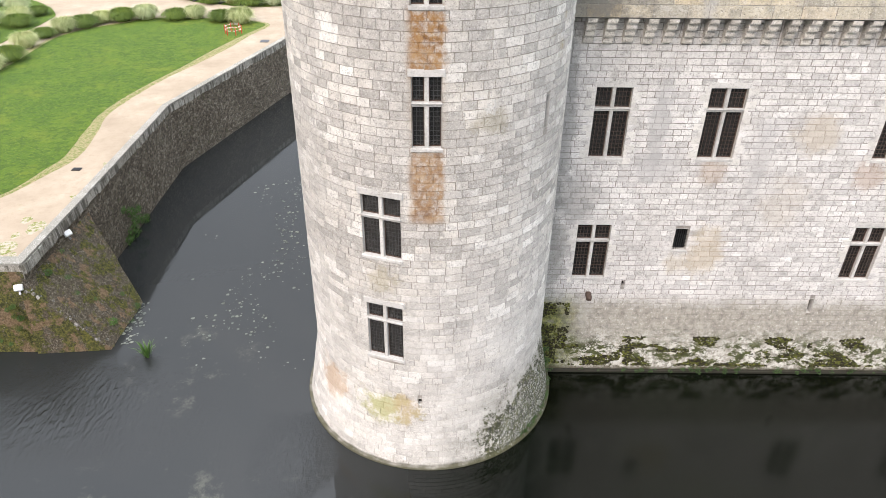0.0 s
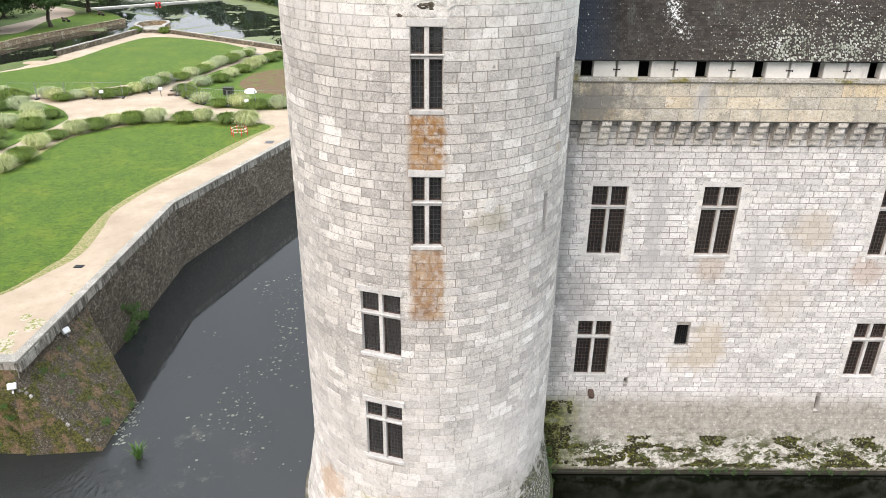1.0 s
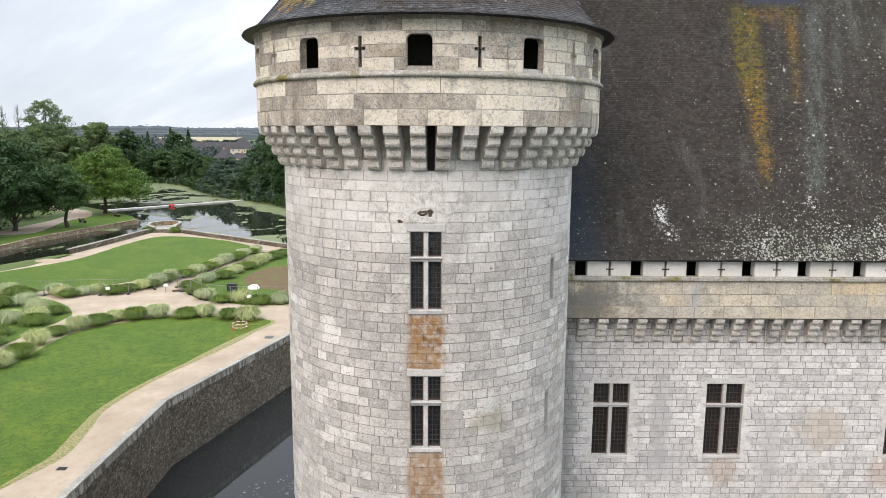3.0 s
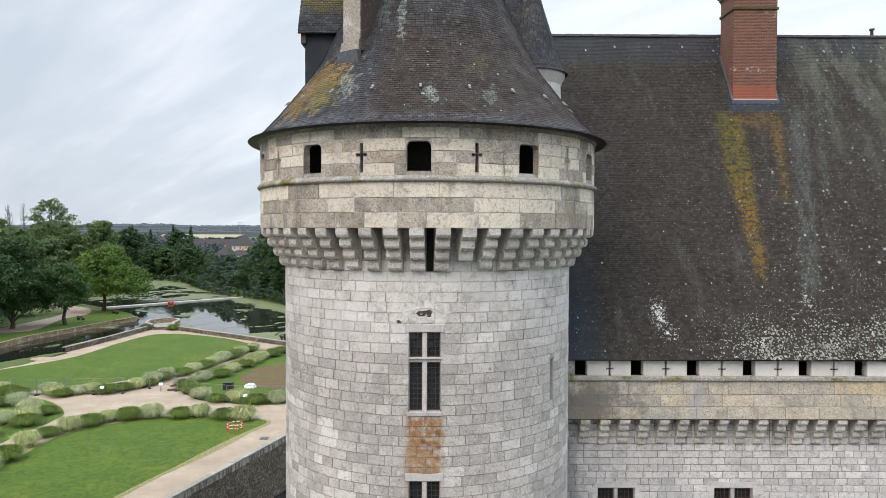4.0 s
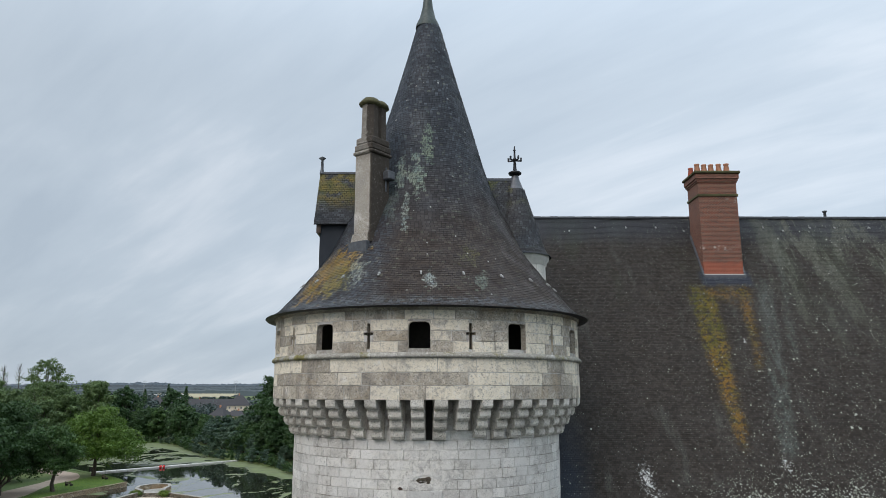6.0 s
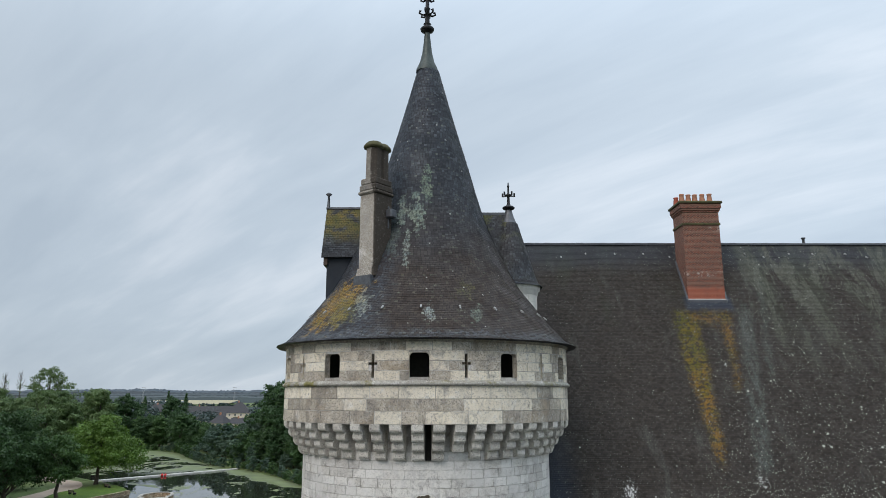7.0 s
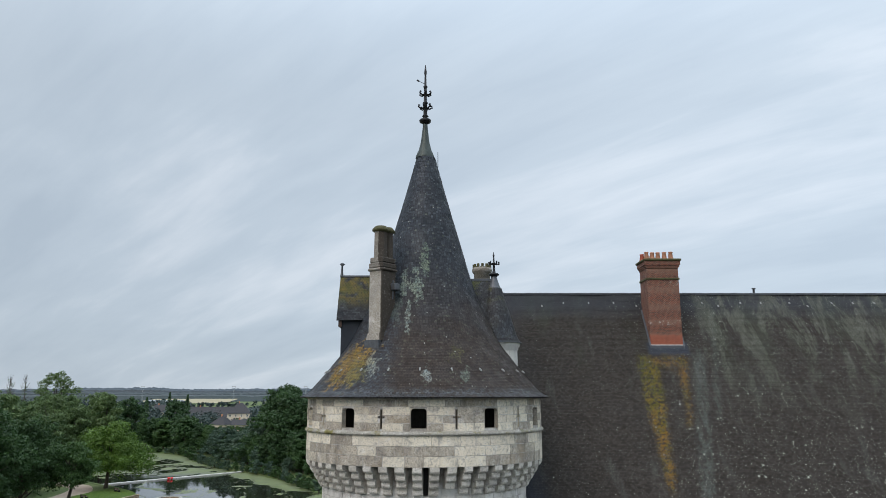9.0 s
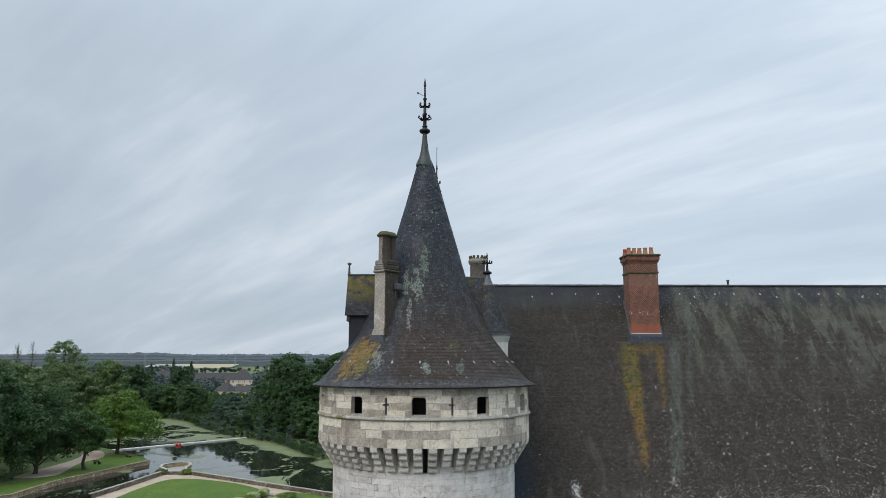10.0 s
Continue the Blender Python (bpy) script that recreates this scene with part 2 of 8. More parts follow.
def tower_stains(k, c):
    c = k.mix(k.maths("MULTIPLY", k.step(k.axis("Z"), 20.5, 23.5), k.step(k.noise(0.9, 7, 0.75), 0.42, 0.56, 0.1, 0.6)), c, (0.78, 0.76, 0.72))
    # limewash left on the lower face
    wash = k.maths("MULTIPLY", k.step(k.axis("Z"), 11.0, 6.0), k.step(k.noise(0.6, 6, 0.7), 0.34, 0.60, 0.08, 0.5))
    c = k.mix(wash, c, k.ramp(k.noise(3.2, 7, 0.75), (0.35, (0.60, 0.57, 0.53)), (0.6, (0.76, 0.73, 0.68))))
    # flaked face round the cracked arch
    flake = k.spot((-0.9, 22.0, 23.3), (2.0, 2.0, 1.3), 0.5)
    crack = k.step(k.maths("ABSOLUTE", k.maths("SUBTRACT", k.noise(2.6, 8, 0.75), 0.5)), 0.016, 0.003)
    c = k.mix(k.maths("MULTIPLY", flake, k.step(k.noise(3.1, 8, 0.8), 0.44, 0.52, 0.0, 0.8)), c, (0.80, 0.77, 0.71))
    c = k.mix(k.maths("MULTIPLY", flake, k.maths("MULTIPLY", crack, 0.45)), c, (0.16, 0.14, 0.11))
    # rust run below the two narrow windows
    x = k.slab("X", -1.06, 0.12, 0.55)
    front = k.step(k.axis("Y"), 23.5, 22.5)
    rust = k.noise(2.4, 6, 0.7)
    warm = k.ramp(rust, (0.34, (0.17, 0.075, 0.022)), (0.5, (0.31, 0.16, 0.055)), (0.68, (0.45, 0.30, 0.16)))
    for lo, hi, amount in ((17.7, 19.85, 1.0), (12.3, 15.1, 0.85)):
        m = k.maths("MULTIPLY", k.maths("MULTIPLY", x, k.slab("Z", lo, hi, 0.7)), front)
        c = k.mix(k.maths("MULTIPLY", m, k.step(k.noise(3.4, 8, 0.78), 0.66, 0.42, amount * 0.3, amount)), c, warm)
    band = k.maths("MULTIPLY", k.maths("MULTIPLY", x, k.slab("Z", 15.0, 17.8, 0.4)), front)
    c = k.mix(k.maths("MULTIPLY", band, 0.35), c, (0.36, 0.28, 0.2))
    # moss above the narrow sills and lichens near the foot
    c = k.mix(k.maths("MULTIPLY", k.spot((-2.3, 22.0, 3.0), (1.4, 1.2, 0.75), 0.9), 0.7), c, (0.34, 0.33, 0.10))
    c = k.mix(k.maths("MULTIPLY", k.spot((-1.5, 21.6, 3.1), (0.7, 1.0, 0.8), 0.9), 0.6), c, (0.42, 0.31, 0.17))
    c = k.mix(k.maths("MULTIPLY", k.spot((-4.6, 23.8, 3.0), (0.9, 1.3, 1.0), 0.8), 0.65), c, (0.45, 0.30, 0.18))
    c = k.mix(k.maths("MULTIPLY", k.spot((-2.2, 22.1, 9.6), (0.7, 0.8, 0.8), 0.8), 0.5), c, (0.36, 0.31, 0.19))
    c = k.mix(k.maths("MULTIPLY", k.spot((4.3, 23.6, 18.2), (0.5, 0.9, 1.0), 0.8), 0.6), c, (0.40, 0.30, 0.15))
    c = k.mix(k.maths("MULTIPLY", k.spot((1.75, 22.2, 16.0), (0.8, 0.6, 0.5), 0.7), 0.5), c, (0.30, 0.26, 0.17))
    # dark growth with white lichen on the damp side of the foot
    damp = k.maths("MULTIPLY", k.step(k.axis("X"), 0.6, 3.2), k.step(k.maths("ADD", k.maths("SUBTRACT", k.axis("Z"), k.maths("MULTIPLY", k.axis("X"), 0.42)), k.maths("MULTIPLY", k.noise(0.8, 4, 0.6), 2.6)), 3.9, 1.6))
    # broad grey gradient, stronger low down and towards the right
    shade = k.maths("MULTIPLY", k.step(k.axis("X"), -1.6, 2.6), k.step(k.maths("MULTIPLY_ADD", k.axis("X"), -0.35, k.axis("Z")), 4.2, 0.4))
    c = k.mix(k.maths("MULTIPLY", shade, k.step(k.noise(1.4, 8, 0.74), 0.36, 0.58, 0.25, 0.85)), c, (0.22, 0.21, 0.175))
    cover = k.step(k.maths("MULTIPLY_ADD", damp, 0.26, k.noise(2.8, 9, 0.80)), 0.64, 0.70)
    c = k.mix(k.maths("MULTIPLY", cover, 0.95), c, k.ramp(k.noise(4.0, 5, 0.7), (0.38, (0.020, 0.022, 0.011)), (0.55, (0.055, 0.060, 0.020)), (0.7, (0.13, 0.13, 0.045))))
    c = k.mix(k.step(k.maths("MULTIPLY_ADD", damp, 0.19, k.noise(11.0, 7, 0.84)), 0.72, 0.75), c, (0.70, 0.69, 0.64))
    # algae line at the water
    line = k.step(k.maths("ADD", k.axis("Z"), k.maths("MULTIPLY", k.noise(2.0, 4), 0.3)), 0.42, 0.2)
    c = k.mix(k.maths("MULTIPLY", line, 0.92), c, (0.055, 0.052, 0.022))
    return c


def wing_stains_shade(k, c):
    z = k.maths("ADD", k.axis("Z"), k.maths("MULTIPLY_ADD", k.noise(0.9, 8, 0.72), 1.5, -0.75))
    foot = k.step(z, 4.75, 3.7)
    c = k.mix(k.maths("MULTIPLY", foot, 0.8), c, k.ramp(k.noise(3.0, 9, 0.8), (0.36, (0.11, 0.10, 0.075)), (0.5, (0.28, 0.255, 0.205)), (0.64, (0.40, 0.37, 0.31))))
    low = k.step(k.maths("MULTIPLY_ADD", k.noise(0.7, 6, 0.7), 3.2, z), 4.5, 3.0)
    pale = k.step(k.noise(3.4, 9, 0.82), 0.48, 0.53)
    c = k.mix(k.maths("MULTIPLY", low, k.maths("MULTIPLY", pale, 0.8)), c, (0.68, 0.665, 0.61))
    c = k.mix(k.maths("MULTIPLY", foot, k.step(k.noise(6.0, 8, 0.84), 0.585, 0.62, 0.0, 0.85)), c, (0.72, 0.71, 0.66))
    moss = k.step(k.noise(1.5, 9, 0.8, stretch=(1, 1, 1.6)), 0.505, 0.525)
    c = k.mix(k.maths("MULTIPLY", low, moss), c, k.ramp(k.noise(4.0, 5, 0.7), (0.3, (0.035, 0.03, 0.016)), (0.5, (0.055, 0.065, 0.018)), (0.75, (0.11, 0.12, 0.03))))
    # green corner beside the tower
    corner = k.maths("MULTIPLY", k.step(k.axis("X"), 7.6, 5.6), k.step(z, 5.0, 3.6))
    c = k.mix(k.maths("MULTIPLY", corner, k.step(k.noise(1.8, 7, 0.75), 0.30, 0.50, 0.5, 0.97)), c, k.ramp(k.noise(2.6, 8, 0.78), (0.36, (0.022, 0.026, 0.008)), (0.48, (0.085, 0.095, 0.020)), (0.60, (0.26, 0.26, 0.08))))
    # rusty and yellow runs; by the tower, grey dirt with its corner shade painted in
    for cx, cz, sx, sz, col, a in ((12.0, 11.4, 0.7, 0.9, (0.40, 0.29, 0.2), 0.45), (12.6, 7.2, 0.9, 1.5, (0.47, 0.39, 0.27), 0.6), (11.3, 6.4, 0.7, 0.7, (0.46, 0.39, 0.28), 0.5),
                                   (19.0, 11.2, 0.8, 1.0, (0.36, 0.24, 0.16), 0.5), (16.2, 13.2, 1.3, 1.1, (0.48, 0.41, 0.31), 0.55), (15.6, 9.6, 1.2, 1.8, (0.46, 0.40, 0.32), 0.35),
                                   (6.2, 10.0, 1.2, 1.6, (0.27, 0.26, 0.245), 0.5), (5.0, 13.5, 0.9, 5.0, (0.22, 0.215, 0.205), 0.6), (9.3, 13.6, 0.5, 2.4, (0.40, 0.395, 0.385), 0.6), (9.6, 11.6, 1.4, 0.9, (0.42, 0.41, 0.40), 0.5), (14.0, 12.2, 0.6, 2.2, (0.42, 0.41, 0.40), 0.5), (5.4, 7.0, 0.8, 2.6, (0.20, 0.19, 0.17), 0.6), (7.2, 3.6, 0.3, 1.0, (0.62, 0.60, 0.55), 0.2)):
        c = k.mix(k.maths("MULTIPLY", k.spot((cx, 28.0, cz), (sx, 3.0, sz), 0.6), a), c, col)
    line = k.step(k.maths("ADD", k.axis("Z"), k.maths("MULTIPLY", k.noise(2.0, 4), 0.3)), 0.55, 0.3)
    return k.mix(k.maths("MULTIPLY", line, 0.8), c, (0.085, 0.07, 0.045))


def parapet_stains(k, c):
    old = k.step(k.piece(), 0.47, 0.44, 0.12, 1.0)
    drip = k.step(k.noise(0.8, 5, 0.7, stretch=(1.4, 1.4, 0.5)), 0.44, 0.64)
    c = k.mix(k.maths("MULTIPLY", k.maths("MULTIPLY", drip, old), 0.6), c, (0.155, 0.135, 0.112))
    c = k.mix(k.maths("MULTIPLY", k.step(k.noise(0.6, 5, 0.7), 0.52, 0.66, 0.0, 0.5), old), c, (0.33, 0.245, 0.15))
    c = k.mix(k.maths("MULTIPLY", k.step(k.noise(17, 6, 0.82), 0.52, 0.60, 0.0, 0.75), old), c, (0.095, 0.088, 0.078))
    return k.mix(k.maths("MULTIPLY", k.step(k.noise(11, 7, 0.84), 0.60, 0.65, 0.0, 0.6), old), c, (0.72, 0.70, 0.64))


def band_stains(k, c):
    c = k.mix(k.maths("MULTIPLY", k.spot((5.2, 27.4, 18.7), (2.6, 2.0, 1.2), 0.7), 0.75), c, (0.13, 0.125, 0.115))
    dark = k.step(k.noise(0.55, 7, 0.75, stretch=(1, 1, 0.8)), 0.50, 0.60)
    c = k.mix(k.maths("MULTIPLY", k.maths("MULTIPLY", dark, k.step(k.axis("X"), 17.0, 8.0, 0.25, 1.0)), 0.6), c, (0.19, 0.18, 0.16))
    return k.mix(k.maths("MULTIPLY", k.spot((10.2, 27.4, 19.0), (0.35, 2.0, 1.2), 0.4), 0.5), c, (0.45, 0.45, 0.46))


PALE = ((0.0, (0.40, 0.375, 0.34)), (0.2, (0.52, 0.49, 0.45)), (0.5, (0.62, 0.585, 0.535)), (0.74, (0.67, 0.625, 0.56)), (0.86, (0.76, 0.725, 0.665)), (1.0, (0.88, 0.85, 0.795)))
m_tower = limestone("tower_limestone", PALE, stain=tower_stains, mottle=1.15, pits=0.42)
CALM = ((0.0, (0.56, 0.54, 0.52)), (0.25, (0.66, 0.64, 0.615)), (0.6, (0.715, 0.69, 0.66)), (0.85, (0.76, 0.735, 0.70)), (1.0, (0.85, 0.83, 0.80)))
m_wing = limestone("wing_limestone", CALM, stain=wing_stains_shade, greying=0.32, grey_scale=0.3, mottle=1.15, pits=0.34)
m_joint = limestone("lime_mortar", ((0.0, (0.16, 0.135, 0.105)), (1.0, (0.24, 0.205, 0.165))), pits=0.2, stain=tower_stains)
m_joint_wing = limestone("wing_mortar", ((0.0, (0.19, 0.168, 0.145)), (1.0, (0.27, 0.245, 0.215))), pits=0.2, stain=wing_stains_shade)
m_parapet = limestone("parapet_limestone", ((0.0, (0.40, 0.345, 0.27)), (0.22, (0.52, 0.45, 0.355)), (0.44, (0.63, 0.55, 0.43)), (0.47, (0.81, 0.715, 0.56)), (1.0, (0.90, 0.815, 0.65))), pits=0.35, stain=parapet_stains, greying=0.3, mottle=1.3)
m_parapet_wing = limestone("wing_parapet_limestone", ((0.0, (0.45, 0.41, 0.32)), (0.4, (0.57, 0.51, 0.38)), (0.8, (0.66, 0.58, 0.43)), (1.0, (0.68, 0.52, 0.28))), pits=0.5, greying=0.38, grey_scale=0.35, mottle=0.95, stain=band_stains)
m_corbel = limestone("corbel_limestone", ((0.0, (0.56, 0.52, 0.45)), (1.0, (0.82, 0.77, 0.68))), pits=0.5, greying=0.55, mottle=1.2)
m_merlon = limestone("new_white_limestone", ((0.0, (0.70, 0.68, 0.62)), (1.0, (0.80, 0.78, 0.73))), pits=0.06, greying=0.08, mottle=0.25)
m_quoin = limestone("pale_quoin_stone", ((0.0, (0.62, 0.60, 0.555)), (1.0, (0.76, 0.735, 0.685))), pits=0.25, greying=0.15, mottle=0.6)
m_dressed = limestone("dressed_limestone", ((0.0, (0.50, 0.485, 0.46)), (1.0, (0.64, 0.62, 0.585))), pits=0.2, greying=0.2, mottle=0.6)
m_sill = limestone("mossy_ledge_stone", ((0.0, (0.34, 0.32, 0.27)), (1.0, (0.46, 0.43, 0.36))), pits=0.5,
                   stain=lambda k, c: k.mix(k.step(k.noise(0.9, 6, 0.7), 0.52, 0.64), c, k.ramp(k.noise(7, 5), (0.3, (0.10, 0.095, 0.03)), (0.6, (0.25, 0.22, 0.07)), (0.8, (0.42, 0.40, 0.33)))))
def chimney_dark_side(k, c):
    # darker brown on the right-hand face and on the flues
    right_side = k.maths("MULTIPLY_ADD", k.axis("X"), 0.788, k.maths("MULTIPLY_ADD", k.axis("Y"), -0.616, 17.045))
    right_side = k.maths("ADD", right_side, k.maths("MULTIPLY_ADD", k.noise(6, 7, 0.75), 0.2, k.step(k.axis("Z"), 35.2, 36.0, -0.1, 0.16)))
    dark_side = k.maths("MAXIMUM", k.step(right_side, 0.34, 0.42), k.maths("MULTIPLY", k.step(k.axis("Z"), 34.9, 35.6), 0.5))
    c = k.mix(k.maths("MULTIPLY", dark_side, k.step(k.noise(6, 8, 0.82), 0.30, 0.48, 0.72, 0.97)), c, (0.040, 0.029, 0.020))
    return k.mix(k.maths("MULTIPLY", dark_side, k.step(k.noise(9, 6, 0.8), 0.62, 0.66, 0.0, 0.7)), c, (0.36, 0.33, 0.28))


m_chimney_stone = limestone("chimney_stone", ((0.0, (0.33, 0.29, 0.24)), (1.0, (0.43, 0.385, 0.32))), pits=0.6, greying=0.3, stain=chimney_dark_side)


def slate(name, brown=0.6, extra=None, gloss=0.3, lower=None, ageing=0.0, faded=0.32, rough=0.58):
    k = Nodes(name, 0.8)
    k.bsdf.inputs["Specular IOR Level"].default_value = gloss
    p = k.piece()
    c = k.ramp(p, (0.0, (0.012, 0.015, 0.020)), (0.35, (0.020, 0.025, 0.033)), (0.7, (0.028, 0.034, 0.044)), (0.92, (0.040, 0.048, 0.060)), (1.0, (0.075, 0.085, 0.10)))
    age = k.step(k.noise(0.16, 5, 0.6), 0.34 - ageing, 0.54 - ageing)
    c = k.mix(k.maths("MULTIPLY", age, brown), c, k.ramp(k.maths("MULTIPLY_ADD", p, 0.5, k.maths("MULTIPLY", k.noise(0.9, 6, 0.7), 0.5)), (0.2, (0.027, 0.0228, 0.019)), (0.5, (0.040, 0.034, 0.0285)), (0.8, (0.058, 0.050, 0.042))))
    streak = k.step(k.noise(0.9, 6, 0.65, stretch=(1, 0.35, 0.22)), 0.56, 0.74)
    c = k.mix(k.maths("MULTIPLY", streak, faded), c, (0.13, 0.135, 0.12))
    if lower is not None:
        c = k.mix(k.maths("MULTIPLY", k.step(k.maths("MULTIPLY_ADD", k.noise(0.5, 5, 0.6), 4.0, k.axis("Z")), lower + 4.5, lower), 0.95), c, k.ramp(k.maths("MULTIPLY_ADD", p, 0.4, k.maths("MULTIPLY", k.noise(2.2, 6, 0.7), 0.6)), (0.2, (0.021, 0.0138, 0.0098)), (0.5, (0.035, 0.0240, 0.0172)), (0.8, (0.058, 0.0425, 0.0310))))
    if extra:
        c = extra(k, c)
    k.bump(k.noise(16, 6, 0.75), 0.5, 0.012)
    k.put(k.bsdf.inputs["Roughness"], k.step(k.noise(1.3, 4), 0.35, 0.7, rough, rough + 0.25))
    return k.color(c)


def wing_lichens(k, c):
    x, z = k.axis("X"), k.axis("Z")
    rag = k.maths("MULTIPLY_ADD", k.noise(1.1, 7, 0.72), 1.2, -0.6)
    fine = k.maths("MULTIPLY_ADD", k.noise(5.0, 6, 0.75), 0.5, -0.25)
    # bluish clean slates beside the tower, olive shade above
    c = k.mix(k.maths("MULTIPLY", k.step(k.maths("ADD", x, rag), 7.0, 5.4), k.step(z, 27.0, 22.0, 0.1, 0.85)), c, (0.034, 0.042, 0.056))
    c = k.mix(k.maths("MULTIPLY", k.step(k.noise(0.35, 5, 0.6, stretch=(1, 0.3, 0.3)), 0.46, 0.62), k.step(z, 27.0, 34.0, 0.0, 0.6)), c, (0.052, 0.058, 0.040))
    c = k.mix(k.maths("MULTIPLY", k.step(k.maths("ADD", z, rag), 33.6, 35.2), 0.55), c, (0.045, 0.052, 0.064))
    # clean slates under the chimney
    under = k.maths("MULTIPLY", k.maths("MULTIPLY", k.step(x, 14.0, 14.3), k.step(x, 17.0, 16.7)), k.maths("MULTIPLY", k.step(k.maths("ADD", z, fine), 31.3, 31.6), k.step(z, 32.4, 32.2)))
    c = k.mix(k.maths("MULTIPLY", under, 0.9), c, (0.040, 0.047, 0.062))

    def run(x0, z0, slope, half, lo, hi):
        """A band that runs down the slope, x0 at height z0, moving by slope with height."""
        d = k.maths("ABSOLUTE", k.maths("ADD", k.maths("MULTIPLY_ADD", z, -slope, k.maths("SUBTRACT", x, x0 - slope * z0)), k.maths("MULTIPLY_ADD", rag, 0.7, k.maths("MULTIPLY", fine, 1.7))))
        e = k.maths("SUBTRACT", d, half)
        zz = k.maths("MULTIPLY_ADD", rag, 1.5, z)
        return k.maths("MULTIPLY", k.step(e, 0.22, -0.26), k.maths("MULTIPLY", k.step(zz, lo - 0.5, lo + 0.5), k.step(zz, hi + 0.3, hi - 0.2)))

    grain = k.step(k.noise(6, 8, 0.82), 0.45, 0.54, 0.08, 1.0)
    left = run(13.9, 31.0, 0.05, k.step(z, 23.5, 29.0, 0.18, 0.62), 23.6, 31.4)
    right = run(16.2, 31.2, 0.145, k.step(z, 27.5, 31.0, 0.12, 0.3), 27.2, 31.4)
    arch = k.maths("MULTIPLY", run(15.3, 31.0, 0.0, 1.1, 30.7, 31.35), 0.8)
    gold = k.ramp(k.maths("ADD", k.noise(1.4, 6, 0.7), k.step(z, 26.0, 31.0, 0.10, -0.08)), (0.36, (0.085, 0.085, 0.016)), (0.52, (0.145, 0.112, 0.018)), (0.64, (0.20, 0.112, 0.018)))
    c = k.mix(k.maths("MULTIPLY", k.maths("MULTIPLY", left, grain), 0.92), c, gold)
    c = k.mix(k.maths("MULTIPLY", k.maths("MULTIPLY", k.maths("MAXIMUM", right, arch), grain), 0.85), c, k.ramp(k.noise(1.6, 5, 0.7), (0.4, (0.125, 0.10, 0.02)), (0.6, (0.19, 0.10, 0.02))))
    # pale grey-green runs right of the chimney and near the ridge
    thin = k.step(k.noise(7, 8, 0.8), 0.38, 0.58, 0.1, 0.85)
    teal = k.maths("MAXIMUM", run(15.92, 25.4, 0.25, 0.42, 23.2, 31.8), run(17.66, 28.3, 0.26, 0.16, 27.6, 34.4))
    c = k.mix(k.maths("MULTIPLY", k.maths("MULTIPLY", teal, thin), k.step(k.noise(2.2, 6, 0.7, stretch=(2.2, 0.4, 0.4)), 0.36, 0.60, 0.1, 0.75)), c, (0.125, 0.145, 0.130))
    runs = k.step(k.noise(0.62, 9, 0.76, stretch=(1.3, 0.34, 0.34), dist=0.3), 0.49, 0.57)
    high = k.maths("MULTIPLY", k.step(x, 16.8, 19.5), k.step(k.maths("MULTIPLY_ADD", k.noise(0.5, 4), 7.0, z), 30.0, 36.5))
    c = k.mix(k.maths("MULTIPLY", k.maths("MULTIPLY", runs, high), thin), c, (0.120, 0.125, 0.098))
    # lichen rosettes: close together by the eave, few above
    eave = k.step(k.maths("ADD", z, k.maths("MULTIPLY", rag, 1.6)), 23.1, 20.9)
    spread = k.step(k.maths("ADD", x, rag), 9.2, 13.0, 0.15, 1.0)
    density = k.maths("MULTIPLY_ADD", k.maths("MULTIPLY", eave, spread), k.step(k.noise(0.8, 5, 0.7), 0.30, 0.62, 0.35, 1.0), k.step(x, 8.0, 15.0, -0.36, -0.12))
    d = k.maths("SUBTRACT", k.voronoi(10.5), k.maths("MULTIPLY", k.voronoi(10.5, out="Color"), 0.36))
    spots = k.step(k.maths("SUBTRACT", k.maths("ADD", d, k.maths("MULTIPLY_ADD", k.noise(13, 6, 0.8), 0.9, -0.45)), k.maths("MULTIPLY", density, 0.44)), 0.02, -0.05)
    c = k.mix(k.maths("MULTIPLY", spots, 0.85), c, k.ramp(k.noise(2.2, 5, 0.7), (0.36, (0.17, 0.185, 0.145)), (0.52, (0.31, 0.325, 0.275)), (0.68, (0.52, 0.52, 0.49))))
    for sc, cut in ((2.3, -0.012), (3.6, -0.025), (5.2, -0.035)):
        d2 = k.maths("ADD", k.maths("SUBTRACT", k.voronoi(sc), k.maths("MULTIPLY", k.voronoi(sc, out="Color"), 0.12)), k.maths("ADD", k.step(z, 21.0, 33.0, -0.03, 0.02), k.step(x, 9.0, 17.0, 0.04, -0.03)))
        c = k.mix(k.step(k.maths("ADD", d2, k.maths("MULTIPLY", fine, 0.3)), cut + 0.02, cut), c, (0.42, 0.43, 0.37))
    # white splashes
    for at, size, thin_ in (((8.9, 28.3, 22.25), (0.34, 1.6, 0.66), 0.06), ((9.15, 27.9, 21.6), (0.6, 1.5, 0.8), 0.11), ((15.1, 28.7, 22.8), (0.36, 1.4, 0.5), 0.10), ((15.26, 32.2, 28.35), (0.08, 0.8, 0.20), 0.05)):
        m = k.n.new("ShaderNodeMapping")
        m.vector_type = "TEXTURE"
        m.inputs["Location"].default_value, m.inputs["Scale"].default_value = at, size
        k.l.new(k.pos, m.inputs["Vector"])
        ln = k.n.new("ShaderNodeVectorMath")
        ln.operation = "LENGTH"
        k.l.new(m.outputs[0], ln.inputs[0])
        c = k.mix(k.step(k.maths("MULTIPLY_ADD", ln.outputs["Value"], -0.095, k.noise(8, 8, 0.85)), 0.40 + thin_, 0.45 + thin_), c, (0.66, 0.66, 0.64))
    return c


